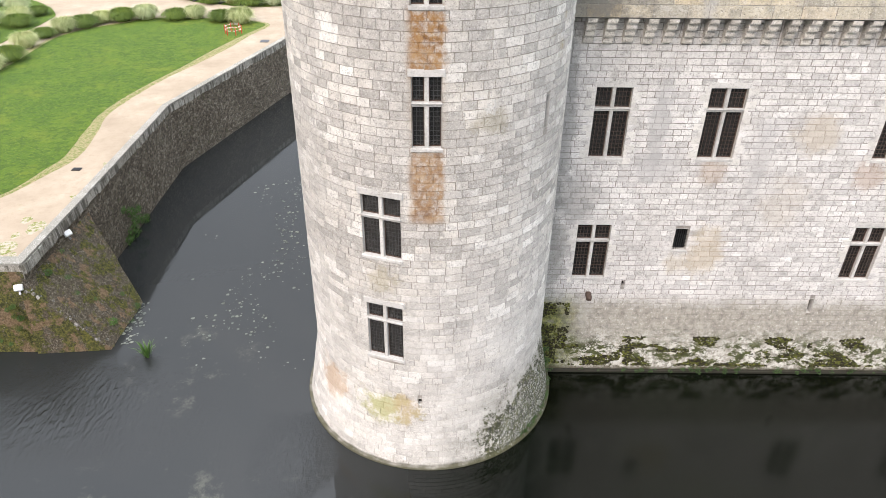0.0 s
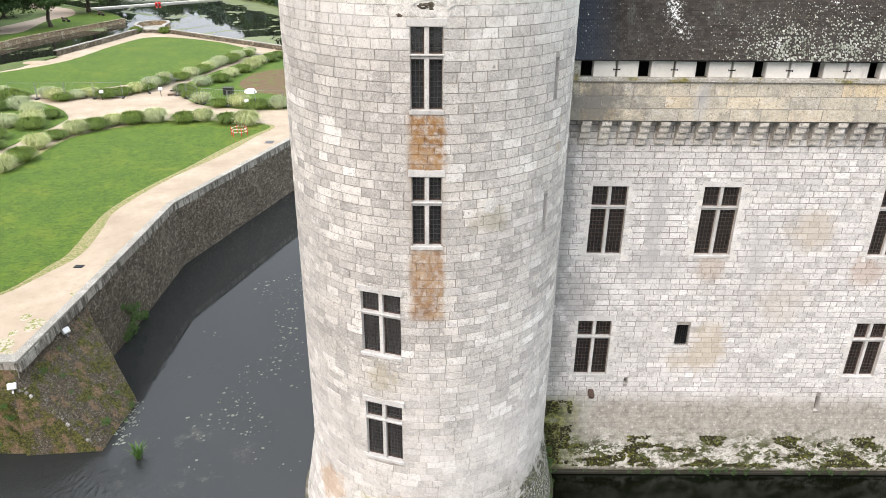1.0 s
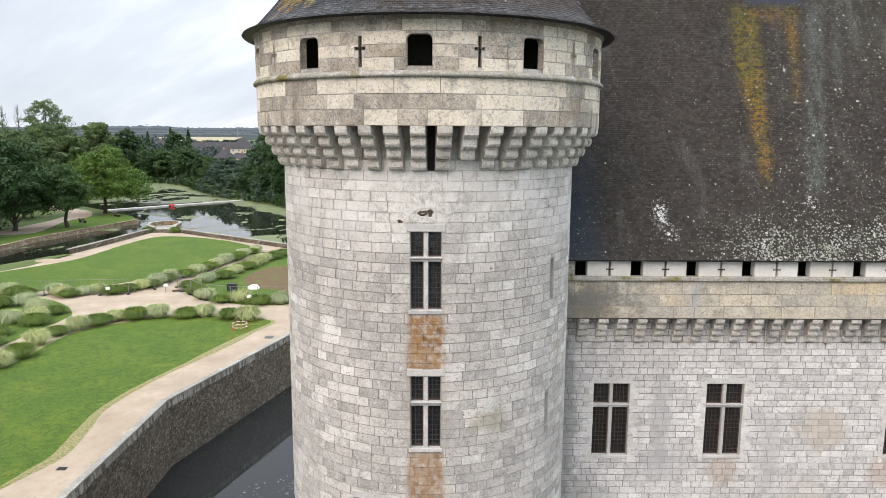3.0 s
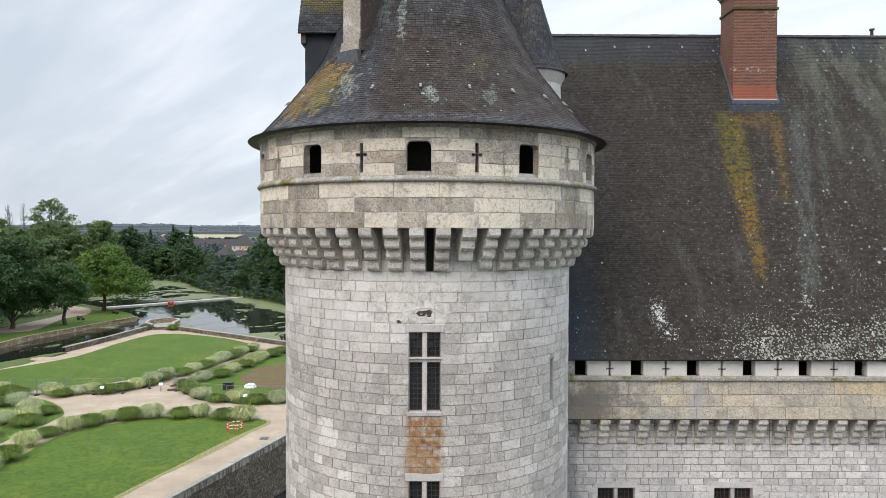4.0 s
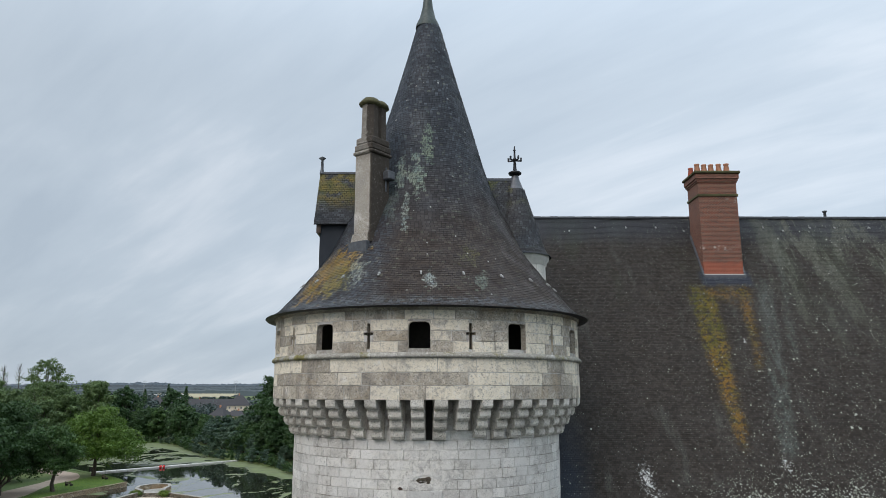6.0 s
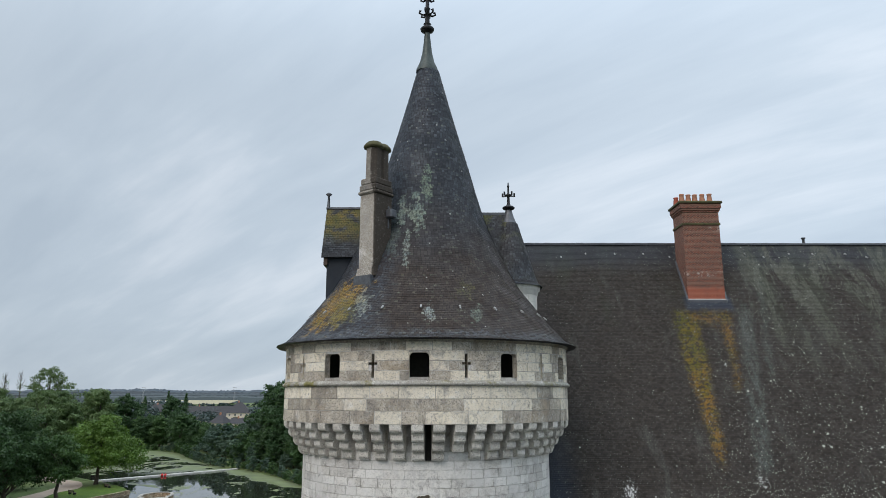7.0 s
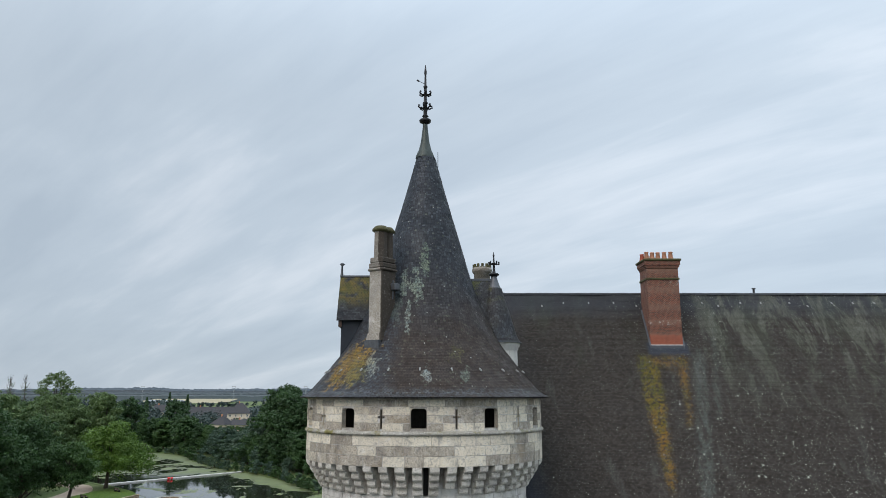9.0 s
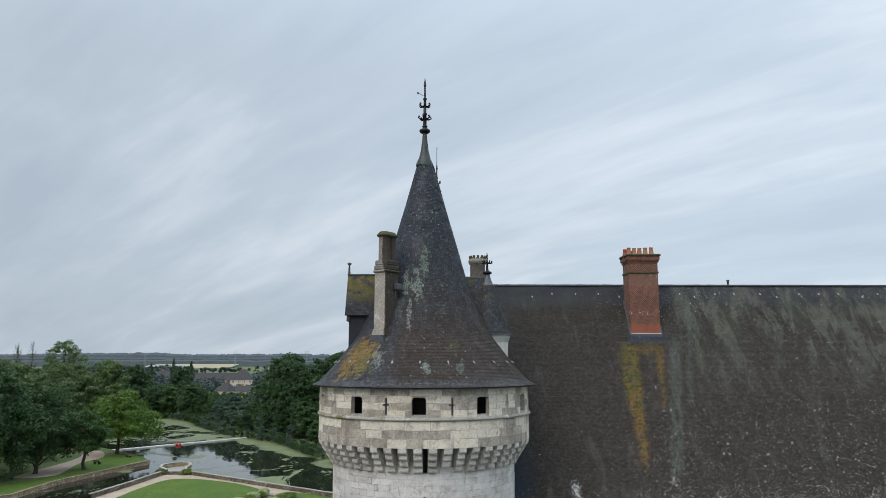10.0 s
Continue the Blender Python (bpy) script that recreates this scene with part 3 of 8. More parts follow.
def cone_lichens(k, c):
    p2 = k.piece2(k.piece())
    # bluer slates on the garden side
    side = k.step(k.maths("ADD", k.maths("MULTIPLY_ADD", k.axis("Z"), -0.16, k.axis("X")), k.maths("MULTIPLY", k.noise(0.7, 5, 0.65), 2.2)), -5.1, -6.7)
    c = k.mix(k.maths("MULTIPLY", side, k.maths("MULTIPLY_ADD", p2, 0.45, 0.4)), c, k.ramp(p2, (0.0, (0.014, 0.018, 0.026)), (1.0, (0.052, 0.063, 0.080))))
    # paler edge slates: the sheen along the eave is put into the colour
    foot = k.step(k.maths("MULTIPLY_ADD", k.noise(1.0, 5, 0.7), 0.5, k.axis("Z")), 29.65, 29.2)
    c = k.mix(k.maths("MULTIPLY", foot, k.maths("MULTIPLY", p2, 0.8)), c, (0.085, 0.095, 0.105))
    for at, size, col, a in (((-4.3, 23.6, 30.4), (1.5, 1.8, 1.7), (0.34, 0.19, 0.018), 1.0), ((-3.7, 23.0, 29.9), (1.1, 1.2, 0.9), (0.15, 0.14, 0.03), 0.7), ((-3.0, 22.6, 30.35), (0.42, 0.9, 0.9), (0.30, 0.31, 0.25), 0.75),
                             ((-0.3, 21.8, 29.75), (0.26, 0.8, 0.55), (0.36, 0.38, 0.33), 0.85), ((1.6, 21.8, 29.85), (0.32, 0.8, 0.45), (0.20, 0.24, 0.18), 0.6),
                             ((-0.85, 24.6, 34.6), (0.40, 1.3, 1.35), (0.25, 0.29, 0.22), 0.9), ((-0.45, 24.9, 35.9), (0.30, 1.3, 1.3), (0.21, 0.26, 0.17), 0.75), ((-1.3, 24.0, 33.0), (0.17, 1.2, 1.3), (0.28, 0.31, 0.26), 0.85),
                             ((-1.55, 24.4, 34.7), (0.26, 1.2, 0.95), (0.26, 0.30, 0.23), 0.8), ((-1.9, 24.2, 33.6), (0.35, 1.2, 1.5), (0.13, 0.17, 0.13), 0.4), ((1.2, 22.6, 30.9), (0.5, 1.2, 0.5), (0.13, 0.115, 0.03), 0.45)):
        f = k.maths("MULTIPLY_ADD", p2, 0.7, k.maths("SUBTRACT", k.spot(at, size, 0.9, 1.9), 0.72))
        tone = k.mix(k.step(k.noise(3.2, 7, 0.75), 0.40, 0.62, 0.0, 0.75), col, tuple(v * w for v, w in zip(col, (0.42, 0.55, 0.7))))
        c = k.mix(k.maths("MULTIPLY", k.maths("MULTIPLY", k.step(f, -0.1, 0.5), k.step(k.noise(9, 7, 0.8), 0.42, 0.56, 0.1, 1.0)), a), c, tone)
    d = k.maths("SUBTRACT", k.voronoi(2.4), k.maths("MULTIPLY", k.voronoi(2.4, out="Color"), 0.10))
    return k.mix(k.step(d, 0.02, -0.01), c, (0.33, 0.33, 0.30))


m_slate_wing = slate("wing_slate", 1.0, wing_lichens, 0.12, None, 0.24)
m_slate_cone = slate("tower_slate", 0.15, cone_lichens, 0.30, 33.4, 0.0, 0.12, 0.50)
m_slate_dormer = slate("mossy_slate", 0.3, lambda k, c: k.mix(k.maths("MULTIPLY", k.maths("MULTIPLY", k.step(k.noise(1.3, 5, 0.7), 0.38, 0.55), k.step(k.axis("Z"), 33.3, 34.6)), 0.8), c, k.ramp(k.noise(3, 4), (0.35, (0.075, 0.08, 0.02)), (0.7, (0.19, 0.14, 0.03)))))
m_slate_hung = slate("hung_slate", 0.0)
m_slate_turret = slate("turret_slate", 0.5, lambda k, c: k.mix(k.maths("MULTIPLY", k.step(k.noise(1.6, 6, 0.7), 0.50, 0.62), k.step(k.axis("Z"), 33.8, 35.2, 0.05, 0.7)), c, (0.12, 0.125, 0.035)), 0.4)


def plain(name, col, rough=0.7, metal=0.0, vary=0.25, scale=6.0, bump=0.2):
    k = Nodes(name, rough, metal)
    n = k.noise(scale, 6, 0.65)
    dark = tuple(v * (1 - vary) for v in col)
    light = tuple(min(1.0, v * (1 + vary)) for v in col)
    if bump:
        k.bump(k.noise(scale * 5, 5, 0.7), bump, 0.01)
    return k.color(k.ramp(n, (0.3, dark), (0.7, light)))


m_lead = plain("weathered_lead", (0.10, 0.105, 0.115), 0.5, 0.4, 0.3)
m_zinc = plain("pale_zinc", (0.34, 0.34, 0.33), 0.6, 0.2, 0.25)
m_came = plain("old_lead_cames", (0.055, 0.055, 0.055), 0.7, 0.2, 0.2)
m_copper = plain("dark_green_lead", (0.045, 0.056, 0.05), 0.5, 0.4, 0.4)
m_iron = plain("wrought_iron", (0.02, 0.02, 0.022), 0.5, 0.6, 0.3)
# near-black bed under the slates, so that the gaps between them read dark
m_black_bed = plain("dark_roof_bed", (0.012, 0.012, 0.013), 0.9)
# shade inside the gallery and slits, put into a near-black colour
m_dark = plain("gallery_shade_dark", (0.05, 0.045, 0.04), 0.9)
m_timber = plain("dark_brown_timber", (0.075, 0.045, 0.032), 0.6, 0, 0.4)
m_white_paint = plain("white_paint", (0.75, 0.75, 0.74), 0.5, 0, 0.06)
m_red = plain("red_plastic", (0.65, 0.03, 0.025), 0.4, 0, 0.1, bump=0)
m_black = plain("black_plastic", (0.015, 0.016, 0.018), 0.45, 0, 0.2, bump=0)
m_steel = plain("galvanised_steel", (0.33, 0.34, 0.35), 0.4, 0.8, 0.2)
m_white_bag = plain("white_sacking", (0.78, 0.78, 0.76), 0.6, 0, 0.05)
m_wood = plain("grey_bench_wood", (0.12, 0.09, 0.065), 0.8, 0, 0.3)
m_render = plain("cream_render", (0.62, 0.54, 0.43), 0.9, 0, 0.08)
m_tile = plain("slate_roofing", (0.036, 0.034, 0.037), 0.75, 0, 0.25)
m_clay = plain("terracotta_pot", (0.42, 0.20, 0.12), 0.8, 0, 0.3)
m_clay_red = plain("red_terracotta", (0.38, 0.10, 0.06), 0.8, 0, 0.2)
m_sheeting = plain("field_sheeting", (0.22, 0.24, 0.25), 0.6, 0, 0.1, 0.02, 0)
m_pontoon = plain("pale_decking", (0.50, 0.49, 0.45), 0.8, 0, 0.12, 2.0)

k = Nodes("leaded_glass", 0.06)
k.bsdf.inputs["Transmission Weight"].default_value = 0.85
k.bump(k.noise(8, 2), 0.25, 0.01)
m_glass = k.color((0.12, 0.12, 0.115))

k = Nodes("chimney_brick", 0.85)
bt = k.n.new("ShaderNodeTexBrick")
bm_ = k.n.new("ShaderNodeUVMap")
bm_.uv_map = "bricks"
k.l.new(bm_.outputs[0], bt.inputs["Vector"])
for key, v in (("Color1", (0.19, 0.055, 0.031, 1)), ("Color2", (0.055, 0.022, 0.017, 1)), ("Mortar", (0.25, 0.155, 0.11, 1)), ("Scale", 1.0), ("Mortar Size", 0.013), ("Brick Width", 0.165), ("Row Height", 0.072), ("Mortar Smooth", 0.2), ("Bias", -0.05)):
    bt.inputs[key].default_value = v
fresh = k.step(k.maths("ADD", k.axis("Z"), k.maths("MULTIPLY", k.noise(2.0, 3), 0.3)), 33.05, 32.85)
c = k.mix(k.maths("MULTIPLY", fresh, 0.55), bt.outputs["Color"], (0.40, 0.10, 0.05))
c = k.mix(k.step(k.noise(1.2, 6, 0.7), 0.48, 0.75, 0, 0.55), c, (0.10, 0.05, 0.04))
eff = k.maths("MULTIPLY", k.step(k.noise(3.5, 5, 0.7), 0.52, 0.6), k.maths("ADD", k.slab("Z", 33.45, 33.75, 0.15), k.spot((16.3, 34.5, 36.35), (0.5, 0.8, 0.25), 0.4)))
c = k.mix(k.maths("MULTIPLY", eff, 0.5), c, (0.62, 0.56, 0.5))
k.bump(bt.outputs["Fac"], 0.5, -0.01)
m_brick = k.color(c)
m_damp = plain("damp_mossy_ledge", (0.018, 0.016, 0.008), 0.7, 0, 0.5, 2.0, 0.5)
m_brick_cap = plain("mossy_brick_cap", (0.075, 0.07, 0.03), 0.95, 0, 0.5)


def ripple_water(name, deep, mats=None, ior=1.48):
    k = Nodes(name, 0.03)
    k.bsdf.inputs["IOR"].default_value = ior
    c = k.mix(k.step(k.noise(0.12, 5, 0.6), 0.4, 0.7), deep, tuple(v * 1.7 for v in deep))
    fine = k.noise(3.0, 3, 0.5, stretch=(1.6, 0.7, 1), dist=0.3)
    area = k.step(k.noise(0.11, 3), 0.44, 0.60, 0.03, 0.5)
    h = k.maths("MULTIPLY", fine, area)
    if mats:
        c, rough, extra = mats(k, c)
        k.put(k.bsdf.inputs["Roughness"], rough)
        if extra is not None:
            h = k.maths("ADD", h, k.maths("MULTIPLY", fine, extra))
    k.bump(h, 0.16, 0.07)
    return k.color(c)


def moat_weed_sheen(k, c):
    # open water greyed to stand for the sky's reflection; weed, and ripples off the bastion
    open_ = k.maths("MULTIPLY", k.step(k.axis("X"), 3.0, -6.0), k.step(k.axis("X"), -40.0, -20.0, 0.7, 1.0))
    c = k.mix(k.maths("MULTIPLY", open_, 0.9), c, (0.024, 0.026, 0.026))
    weed = k.maths("MULTIPLY", k.step(k.noise(0.42, 8, 0.78), 0.54, 0.68), k.maths("MAXIMUM", k.spot((-12.0, 17.5, 0.0), (9.0, 4.5, 5.0), 0.4, 0.3), k.spot((-13.0, 28.0, 0.0), (4.0, 4.0, 5.0), 0.4, 0.3)))
    c = k.mix(k.maths("MULTIPLY", weed, 0.85), c, (0.085, 0.087, 0.07))
    rip = k.maths("MAXIMUM", k.spot((-17.0, 24.5, 0.0), (5.5, 3.6, 5.0), 0.35, 0.4), k.spot((-6.6, 21.8, 0.0), (1.8, 2.6, 5.0), 0.35, 0.6))
    return c, k.step(k.axis("X"), 2.0, 6.5, 0.03, 0.15), k.maths("MULTIPLY", rip, 7.0)


def pond_weed(k, c):
    film = k.step(k.noise(0.05, 9, 0.72, stretch=(1, 0.55, 1), dist=0.8), 0.55, 0.575)
    film = k.maths("MAXIMUM", film, k.step(k.noise(0.16, 9, 0.78, stretch=(1, 0.5, 1)), 0.61, 0.625))
    x, y = k.axis("X"), k.axis("Y")
    d = k.maths("ADD", k.maths("MULTIPLY", k.maths("ADD", x, 67.2), 0.814), k.maths("MULTIPLY", k.maths("SUBTRACT", y, 231.0), 0.582))
    shore = k.step(k.maths("ADD", d, k.maths("MULTIPLY_ADD", k.noise(0.06, 6, 0.6), 22.0, -11.0)), -7.5, -3.5)
    far = k.maths("MULTIPLY", k.step(y, 205.0, 228.0), k.step(k.noise(0.045, 8, 0.65, stretch=(1, 0.5, 1)), 0.50, 0.54))
    film = k.maths("MAXIMUM", film, k.maths("MAXIMUM", shore, far))
    film = k.maths("MULTIPLY", film, k.step(k.noise(0.9, 5, 0.75), 0.25, 0.45, 0.55, 1.0))
    return k.mix(film, c, k.ramp(k.noise(0.25, 6, 0.7), (0.35, (0.11, 0.13, 0.06)), (0.7, (0.17, 0.21, 0.075)))), k.maths("MULTIPLY_ADD", film, 0.6, 0.02), None


m_water = ripple_water("dark_moat_water", (0.002, 0.003, 0.0016), moat_weed_sheen, 1.42)
m_pond = ripple_water("weedy_pond_water", (0.012, 0.013, 0.010), pond_weed)

k = Nodes("lawn_grass", 0.95)
c = k.ramp(k.noise(0.22, 6, 0.65), (0.3, (0.044, 0.100, 0.002)), (0.55, (0.070, 0.126, 0.003)), (0.75, (0.135, 0.160, 0.009)))
c = k.mix(k.step(k.noise(2.2, 8, 0.82), 0.46, 0.56, 0.0, 0.7), c, (0.026, 0.066, 0.002))
c = k.mix(k.step(k.noise(0.8, 5, 0.7), 0.64, 0.74, 0.0, 0.35), c, (0.22, 0.22, 0.07))
c = k.mix(k.step(k.noise(6, 7, 0.84), 0.54, 0.60, 0.0, 0.6), c, (0.175, 0.225, 0.018))
k.bump(k.noise(18, 5, 0.8), 0.8, 0.05)
m_grass = k.color(c)

k = Nodes("worn_turf", 0.95)
c = k.mix(k.step(k.noise(5.5, 8, 0.84), 0.46, 0.54), (0.33, 0.26, 0.15), (0.14, 0.18, 0.04))
k.bump(k.noise(20, 5, 0.8), 0.8, 0.05)
m_worn = k.color(c)

k = Nodes("scruffy_turf", 0.95)
c = k.mix(k.step(k.noise(4.0, 8, 0.85), 0.47, 0.55), (0.43, 0.37, 0.30), k.ramp(k.noise(9, 6, 0.8), (0.35, (0.09, 0.13, 0.02)), (0.65, (0.25, 0.26, 0.06))))
k.bump(k.noise(20, 5, 0.8), 0.8, 0.04)
m_scruff = k.color(c)

k = Nodes("sandy_gravel", 0.95)
c = k.ramp(k.noise(0.35, 6, 0.65), (0.3, (0.315, 0.25, 0.18)), (0.55, (0.40, 0.325, 0.242)), (0.75, (0.48, 0.40, 0.31)))
c = k.mix(k.step(k.noise(30, 4, 0.8), 0.4, 0.7, 0.0, 0.35), c, (0.26, 0.20, 0.145))
c = k.mix(k.step(k.noise(2.4, 8, 0.8), 0.50, 0.62, 0.0, 0.4), c, (0.27, 0.21, 0.15))
c = k.mix(k.step(k.noise(1.1, 6, 0.75), 0.60, 0.72, 0.0, 0.4), c, (0.26, 0.25, 0.12))
k.bump(k.noise(40, 4, 0.8), 0.5, 0.02)
m_gravel = k.color(c)

k = Nodes("park_meadow", 0.95)
c = k.ramp(k.noise(0.03, 7, 0.65), (0.35, (0.06, 0.105, 0.025)), (0.5, (0.085, 0.125, 0.03)), (0.7, (0.13, 0.14, 0.05)))
c = k.mix(k.step(k.noise(1.8, 6, 0.75), 0.4, 0.7, 0, 0.45), c, (0.05, 0.075, 0.018))
k.bump(k.noise(8, 5, 0.8), 0.8, 0.06)
m_meadow = k.color(c)
k = Nodes("bare_soil", 0.95)
c = k.mix(k.step(k.noise(0.55, 8, 0.75), 0.52, 0.60), k.ramp(k.noise(2.5, 6, 0.75), (0.35, (0.085, 0.052, 0.024)), (0.65, (0.15, 0.095, 0.046))), (0.085, 0.125, 0.012))
k.bump(k.noise(9, 6, 0.8), 0.8, 0.06)
m_soil = k.color(c)
m_straw = plain("ripe_corn_field", (0.34, 0.30, 0.19), 0.95, 0, 0.12, 0.01, 0)
m_tarmac = plain("brown_park_path", (0.34, 0.27, 0.21), 0.95, 0, 0.12, 0.6, 0.3)

def rubble(name, scale, tones, dark=(0.04, 0.032, 0.021), moss=0.55):
    """Rough stones in deep joints, with dirt, pale lichen and moss."""
    k = Nodes(name, 0.95)
    c = k.ramp(k.voronoi(scale, out="Color", stretch=(1, 1, 1.4)), *tones)
    c = k.mix(k.step(k.voronoi(scale, "DISTANCE_TO_EDGE", stretch=(1, 1, 1.4)), 0.09, 0.02, 0.0, 0.7), c, dark)
    c = k.mix(k.step(k.noise(0.45, 6, 0.7), 0.42, 0.62, 0, 0.45), c, tuple(v * 2.1 for v in dark))
    c = k.mix(k.step(k.noise(5, 8, 0.84), 0.50, 0.57, 0, 0.8), c, dark)
    c = k.mix(k.step(k.noise(12, 6, 0.8), 0.62, 0.68, 0, 0.8), c, (0.46, 0.44, 0.39))
    c = k.mix(k.step(k.noise(2.6, 5, 0.7), 0.58, 0.68, 0, moss), c, (0.085, 0.10, 0.03))
    k.bump(k.maths("ADD", k.voronoi(scale, "DISTANCE_TO_EDGE", stretch=(1, 1, 1.4)), k.maths("MULTIPLY", k.noise(9, 7, 0.8), 0.9)), 1.0, 0.16)
    return k.color(c)


m_rubble = rubble("rubble_masonry", 4.2, ((0.1, (0.11, 0.09, 0.062)), (0.5, (0.22, 0.18, 0.135)), (0.9, (0.37, 0.325, 0.26))))


def talus(name, growth):
    k = Nodes(name, 0.95)
    edge = k.voronoi(13.0, "DISTANCE_TO_EDGE")
    c = k.ramp(k.voronoi(13.0, out="Color"), (0.1, (0.10, 0.078, 0.052)), (0.6, (0.18, 0.145, 0.10)), (0.95, (0.34, 0.30, 0.24)))
    c = k.mix(k.step(edge, 0.07, 0.02, 0.0, 0.55), c, (0.05, 0.042, 0.028))
    c = k.mix(k.step(k.noise(9, 8, 0.84), 0.50, 0.58, 0, 0.85), c, (0.055, 0.045, 0.028))
    moss = k.step(k.maths("ADD", k.noise(0.9, 7, 0.66), growth), 0.50, 0.56, 0, 0.95)
    c = k.mix(moss, c, k.ramp(k.noise(7, 8, 0.82), (0.40, (0.022, 0.026, 0.006)), (0.5, (0.095, 0.100, 0.016)), (0.62, (0.26, 0.24, 0.045))))
    c = k.mix(k.step(k.noise(0.8, 7, 0.66, stretch=(1, 1.4, 1)), 0.545, 0.60, 0, 0.85), c, k.ramp(k.noise(8, 7, 0.8), (0.4, (0.15, 0.085, 0.045)), (0.6, (0.40, 0.27, 0.17))))
    c = k.mix(k.step(k.noise(6.0, 7, 0.84), 0.62, 0.66), c, (0.56, 0.54, 0.48))
    k.bump(k.maths("ADD", k.noise(9, 8, 0.82), k.maths("MULTIPLY", edge, 1.5)), 1.0, 0.14)
    return k.color(c)


m_talus = talus("overgrown_rubble", -0.01)
m_mossy = talus("mossy_rubble", 0.075)
m_coping = limestone("coping_stone", ((0.0, (0.24, 0.23, 0.20)), (1.0, (0.34, 0.32, 0.28))), pits=0.4, greying=0.6, grey=(0.17, 0.17, 0.14), mottle=0.5)
m_ashlar = limestone("weathered_ashlar", ((0.0, (0.26, 0.24, 0.195)), (0.5, (0.38, 0.355, 0.30)), (1.0, (0.50, 0.47, 0.41))), pits=0.5, greying=0.6, grey=(0.20, 0.19, 0.16),
                     stain=lambda k, c: k.mix(k.step(k.noise(1.6, 6, 0.7, stretch=(1.6, 1.6, 0.25)), 0.46, 0.58, 0.0, 0.8), c, (0.055, 0.048, 0.034)))
m_quay = rubble("dark_quay_stone", 1.7, ((0.1, (0.10, 0.08, 0.055)), (0.5, (0.19, 0.155, 0.11)), (0.9, (0.34, 0.29, 0.22))), (0.03, 0.025, 0.017), 0.4)
m_far_wall = rubble("ochre_quay_stone", 1.5, ((0.1, (0.32, 0.225, 0.135)), (0.5, (0.45, 0.345, 0.225)), (0.9, (0.58, 0.49, 0.36))), (0.12, 0.09, 0.055), 0.3)


def leaves(name, dark, light, glow=0.25):
    k = Nodes(name, 0.6)
    p = k.piece()
    c = k.mix(p, dark, light)
    c = k.mix(k.step(k.noise(0.25, 3), 0.4, 0.65, 0, 0.4), c, tuple(v * 0.6 for v in dark))
    # each tree a little lighter or darker, yellower or bluer than the next
    o = k.n.new("ShaderNodeObjectInfo").outputs["Random"]
    c = k.mix(k.step(o, 0.0, 1.0, 0.0, 0.45), c, (light[0] * 0.45, light[1] * 0.55, light[2] * 0.75))
    k.color(c)
    tr = k.n.new("ShaderNodeBsdfTranslucent")
    k.put(tr.inputs["Color"], c)
    mx = k.n.new("ShaderNodeMixShader")
    mx.inputs[0].default_value = glow
    k.l.new(k.bsdf.outputs[0], mx.inputs[1])
    k.l.new(tr.outputs[0], mx.inputs[2])
    k.l.new(mx.outputs[0], k.n["Material Output"].inputs["Surface"])
    return k.mat


m_leaf_dark = leaves("dark_tree_leaves", (0.024, 0.062, 0.016), (0.060, 0.124, 0.031))
m_leaf_mid = leaves("tree_leaves", (0.033, 0.082, 0.019), (0.084, 0.160, 0.037))
m_leaf_light = leaves("light_green_leaves", (0.062, 0.132, 0.012), (0.160, 0.262, 0.030))
m_leaf_grey = leaves("grey_green_leaves", (0.044, 0.086, 0.048), (0.125, 0.190, 0.110))
m_leaf_olive = leaves("olive_leaves", (0.068, 0.118, 0.032), (0.150, 0.220, 0.074))
# aerial haze is put into these leaf colours: bluer towards the horizon
m_leaf_far = leaves("hazed_far_wood_leaves", (0.022, 0.040, 0.036), (0.046, 0.072, 0.060), 0.1)
m_leaf_hill = leaves("hazed_hill_leaves", (0.016, 0.030, 0.031), (0.030, 0.047, 0.047), 0.05)
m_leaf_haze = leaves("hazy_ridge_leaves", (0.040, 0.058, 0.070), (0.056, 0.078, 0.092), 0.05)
m_tuft_pale = leaves("variegated_grass_blades", (0.24, 0.31, 0.07), (0.78, 0.78, 0.44), 0.2)
m_tuft_green = leaves("green_grass_blades", (0.065, 0.125, 0.010), (0.21, 0.29, 0.035), 0.2)
m_weed = leaves("bright_weed_leaves", (0.05, 0.12, 0.02), (0.13, 0.24, 0.05), 0.2)
m_dry = leaves("yellowing_grass_blades", (0.075, 0.080, 0.014), (0.27, 0.25, 0.055), 0.15)
m_bark = plain("bark", (0.065, 0.052, 0.04), 0.95, 0, 0.4, 3.0, 0.8)

# ---------------------------------------------------------------- ground, water, sky-line
def in_poly(x, y, poly):
    inside = False
    for (x0, y0), (x1, y1) in zip(poly, poly[1:] + poly[:1]):
        if (y0 > y) != (y1 > y) and x < (x1 - x0) * (y - y0) / (y1 - y0) + x0:
            inside = not inside
    return inside


GZ = 5.2
MOAT = [(-150, 29.4), (-21.1, 29.4), (-20.9, 51.6), (-15.1, 70.0), (-3, 109), (120, 109), (120, -120), (-150, -120)]
GARDEN_EDGE = [(-3.2, 110), (-18.3, 118.2), (-55.2, 145.4), (-56.2, 148.6), (-56.5, 152.6), (-57.8, 155.6), (-60, 156.7), (-62.2, 155.6), (-63.5, 152.6), (-62.4, 148.4), (-59.8, 145.4), (-61.3, 129.6), (-62.9, 117)]
CANAL_NEAR = [(-68, 104), (-85, 72), (-110, 55), (-148, 45)]
CANAL_FAR = [(-148, 70), (-118, 84), (-96, 104), (-79.15, 120.9), (-78.8, 136.1), (-75.15, 151), (-71.6, 166.2)]
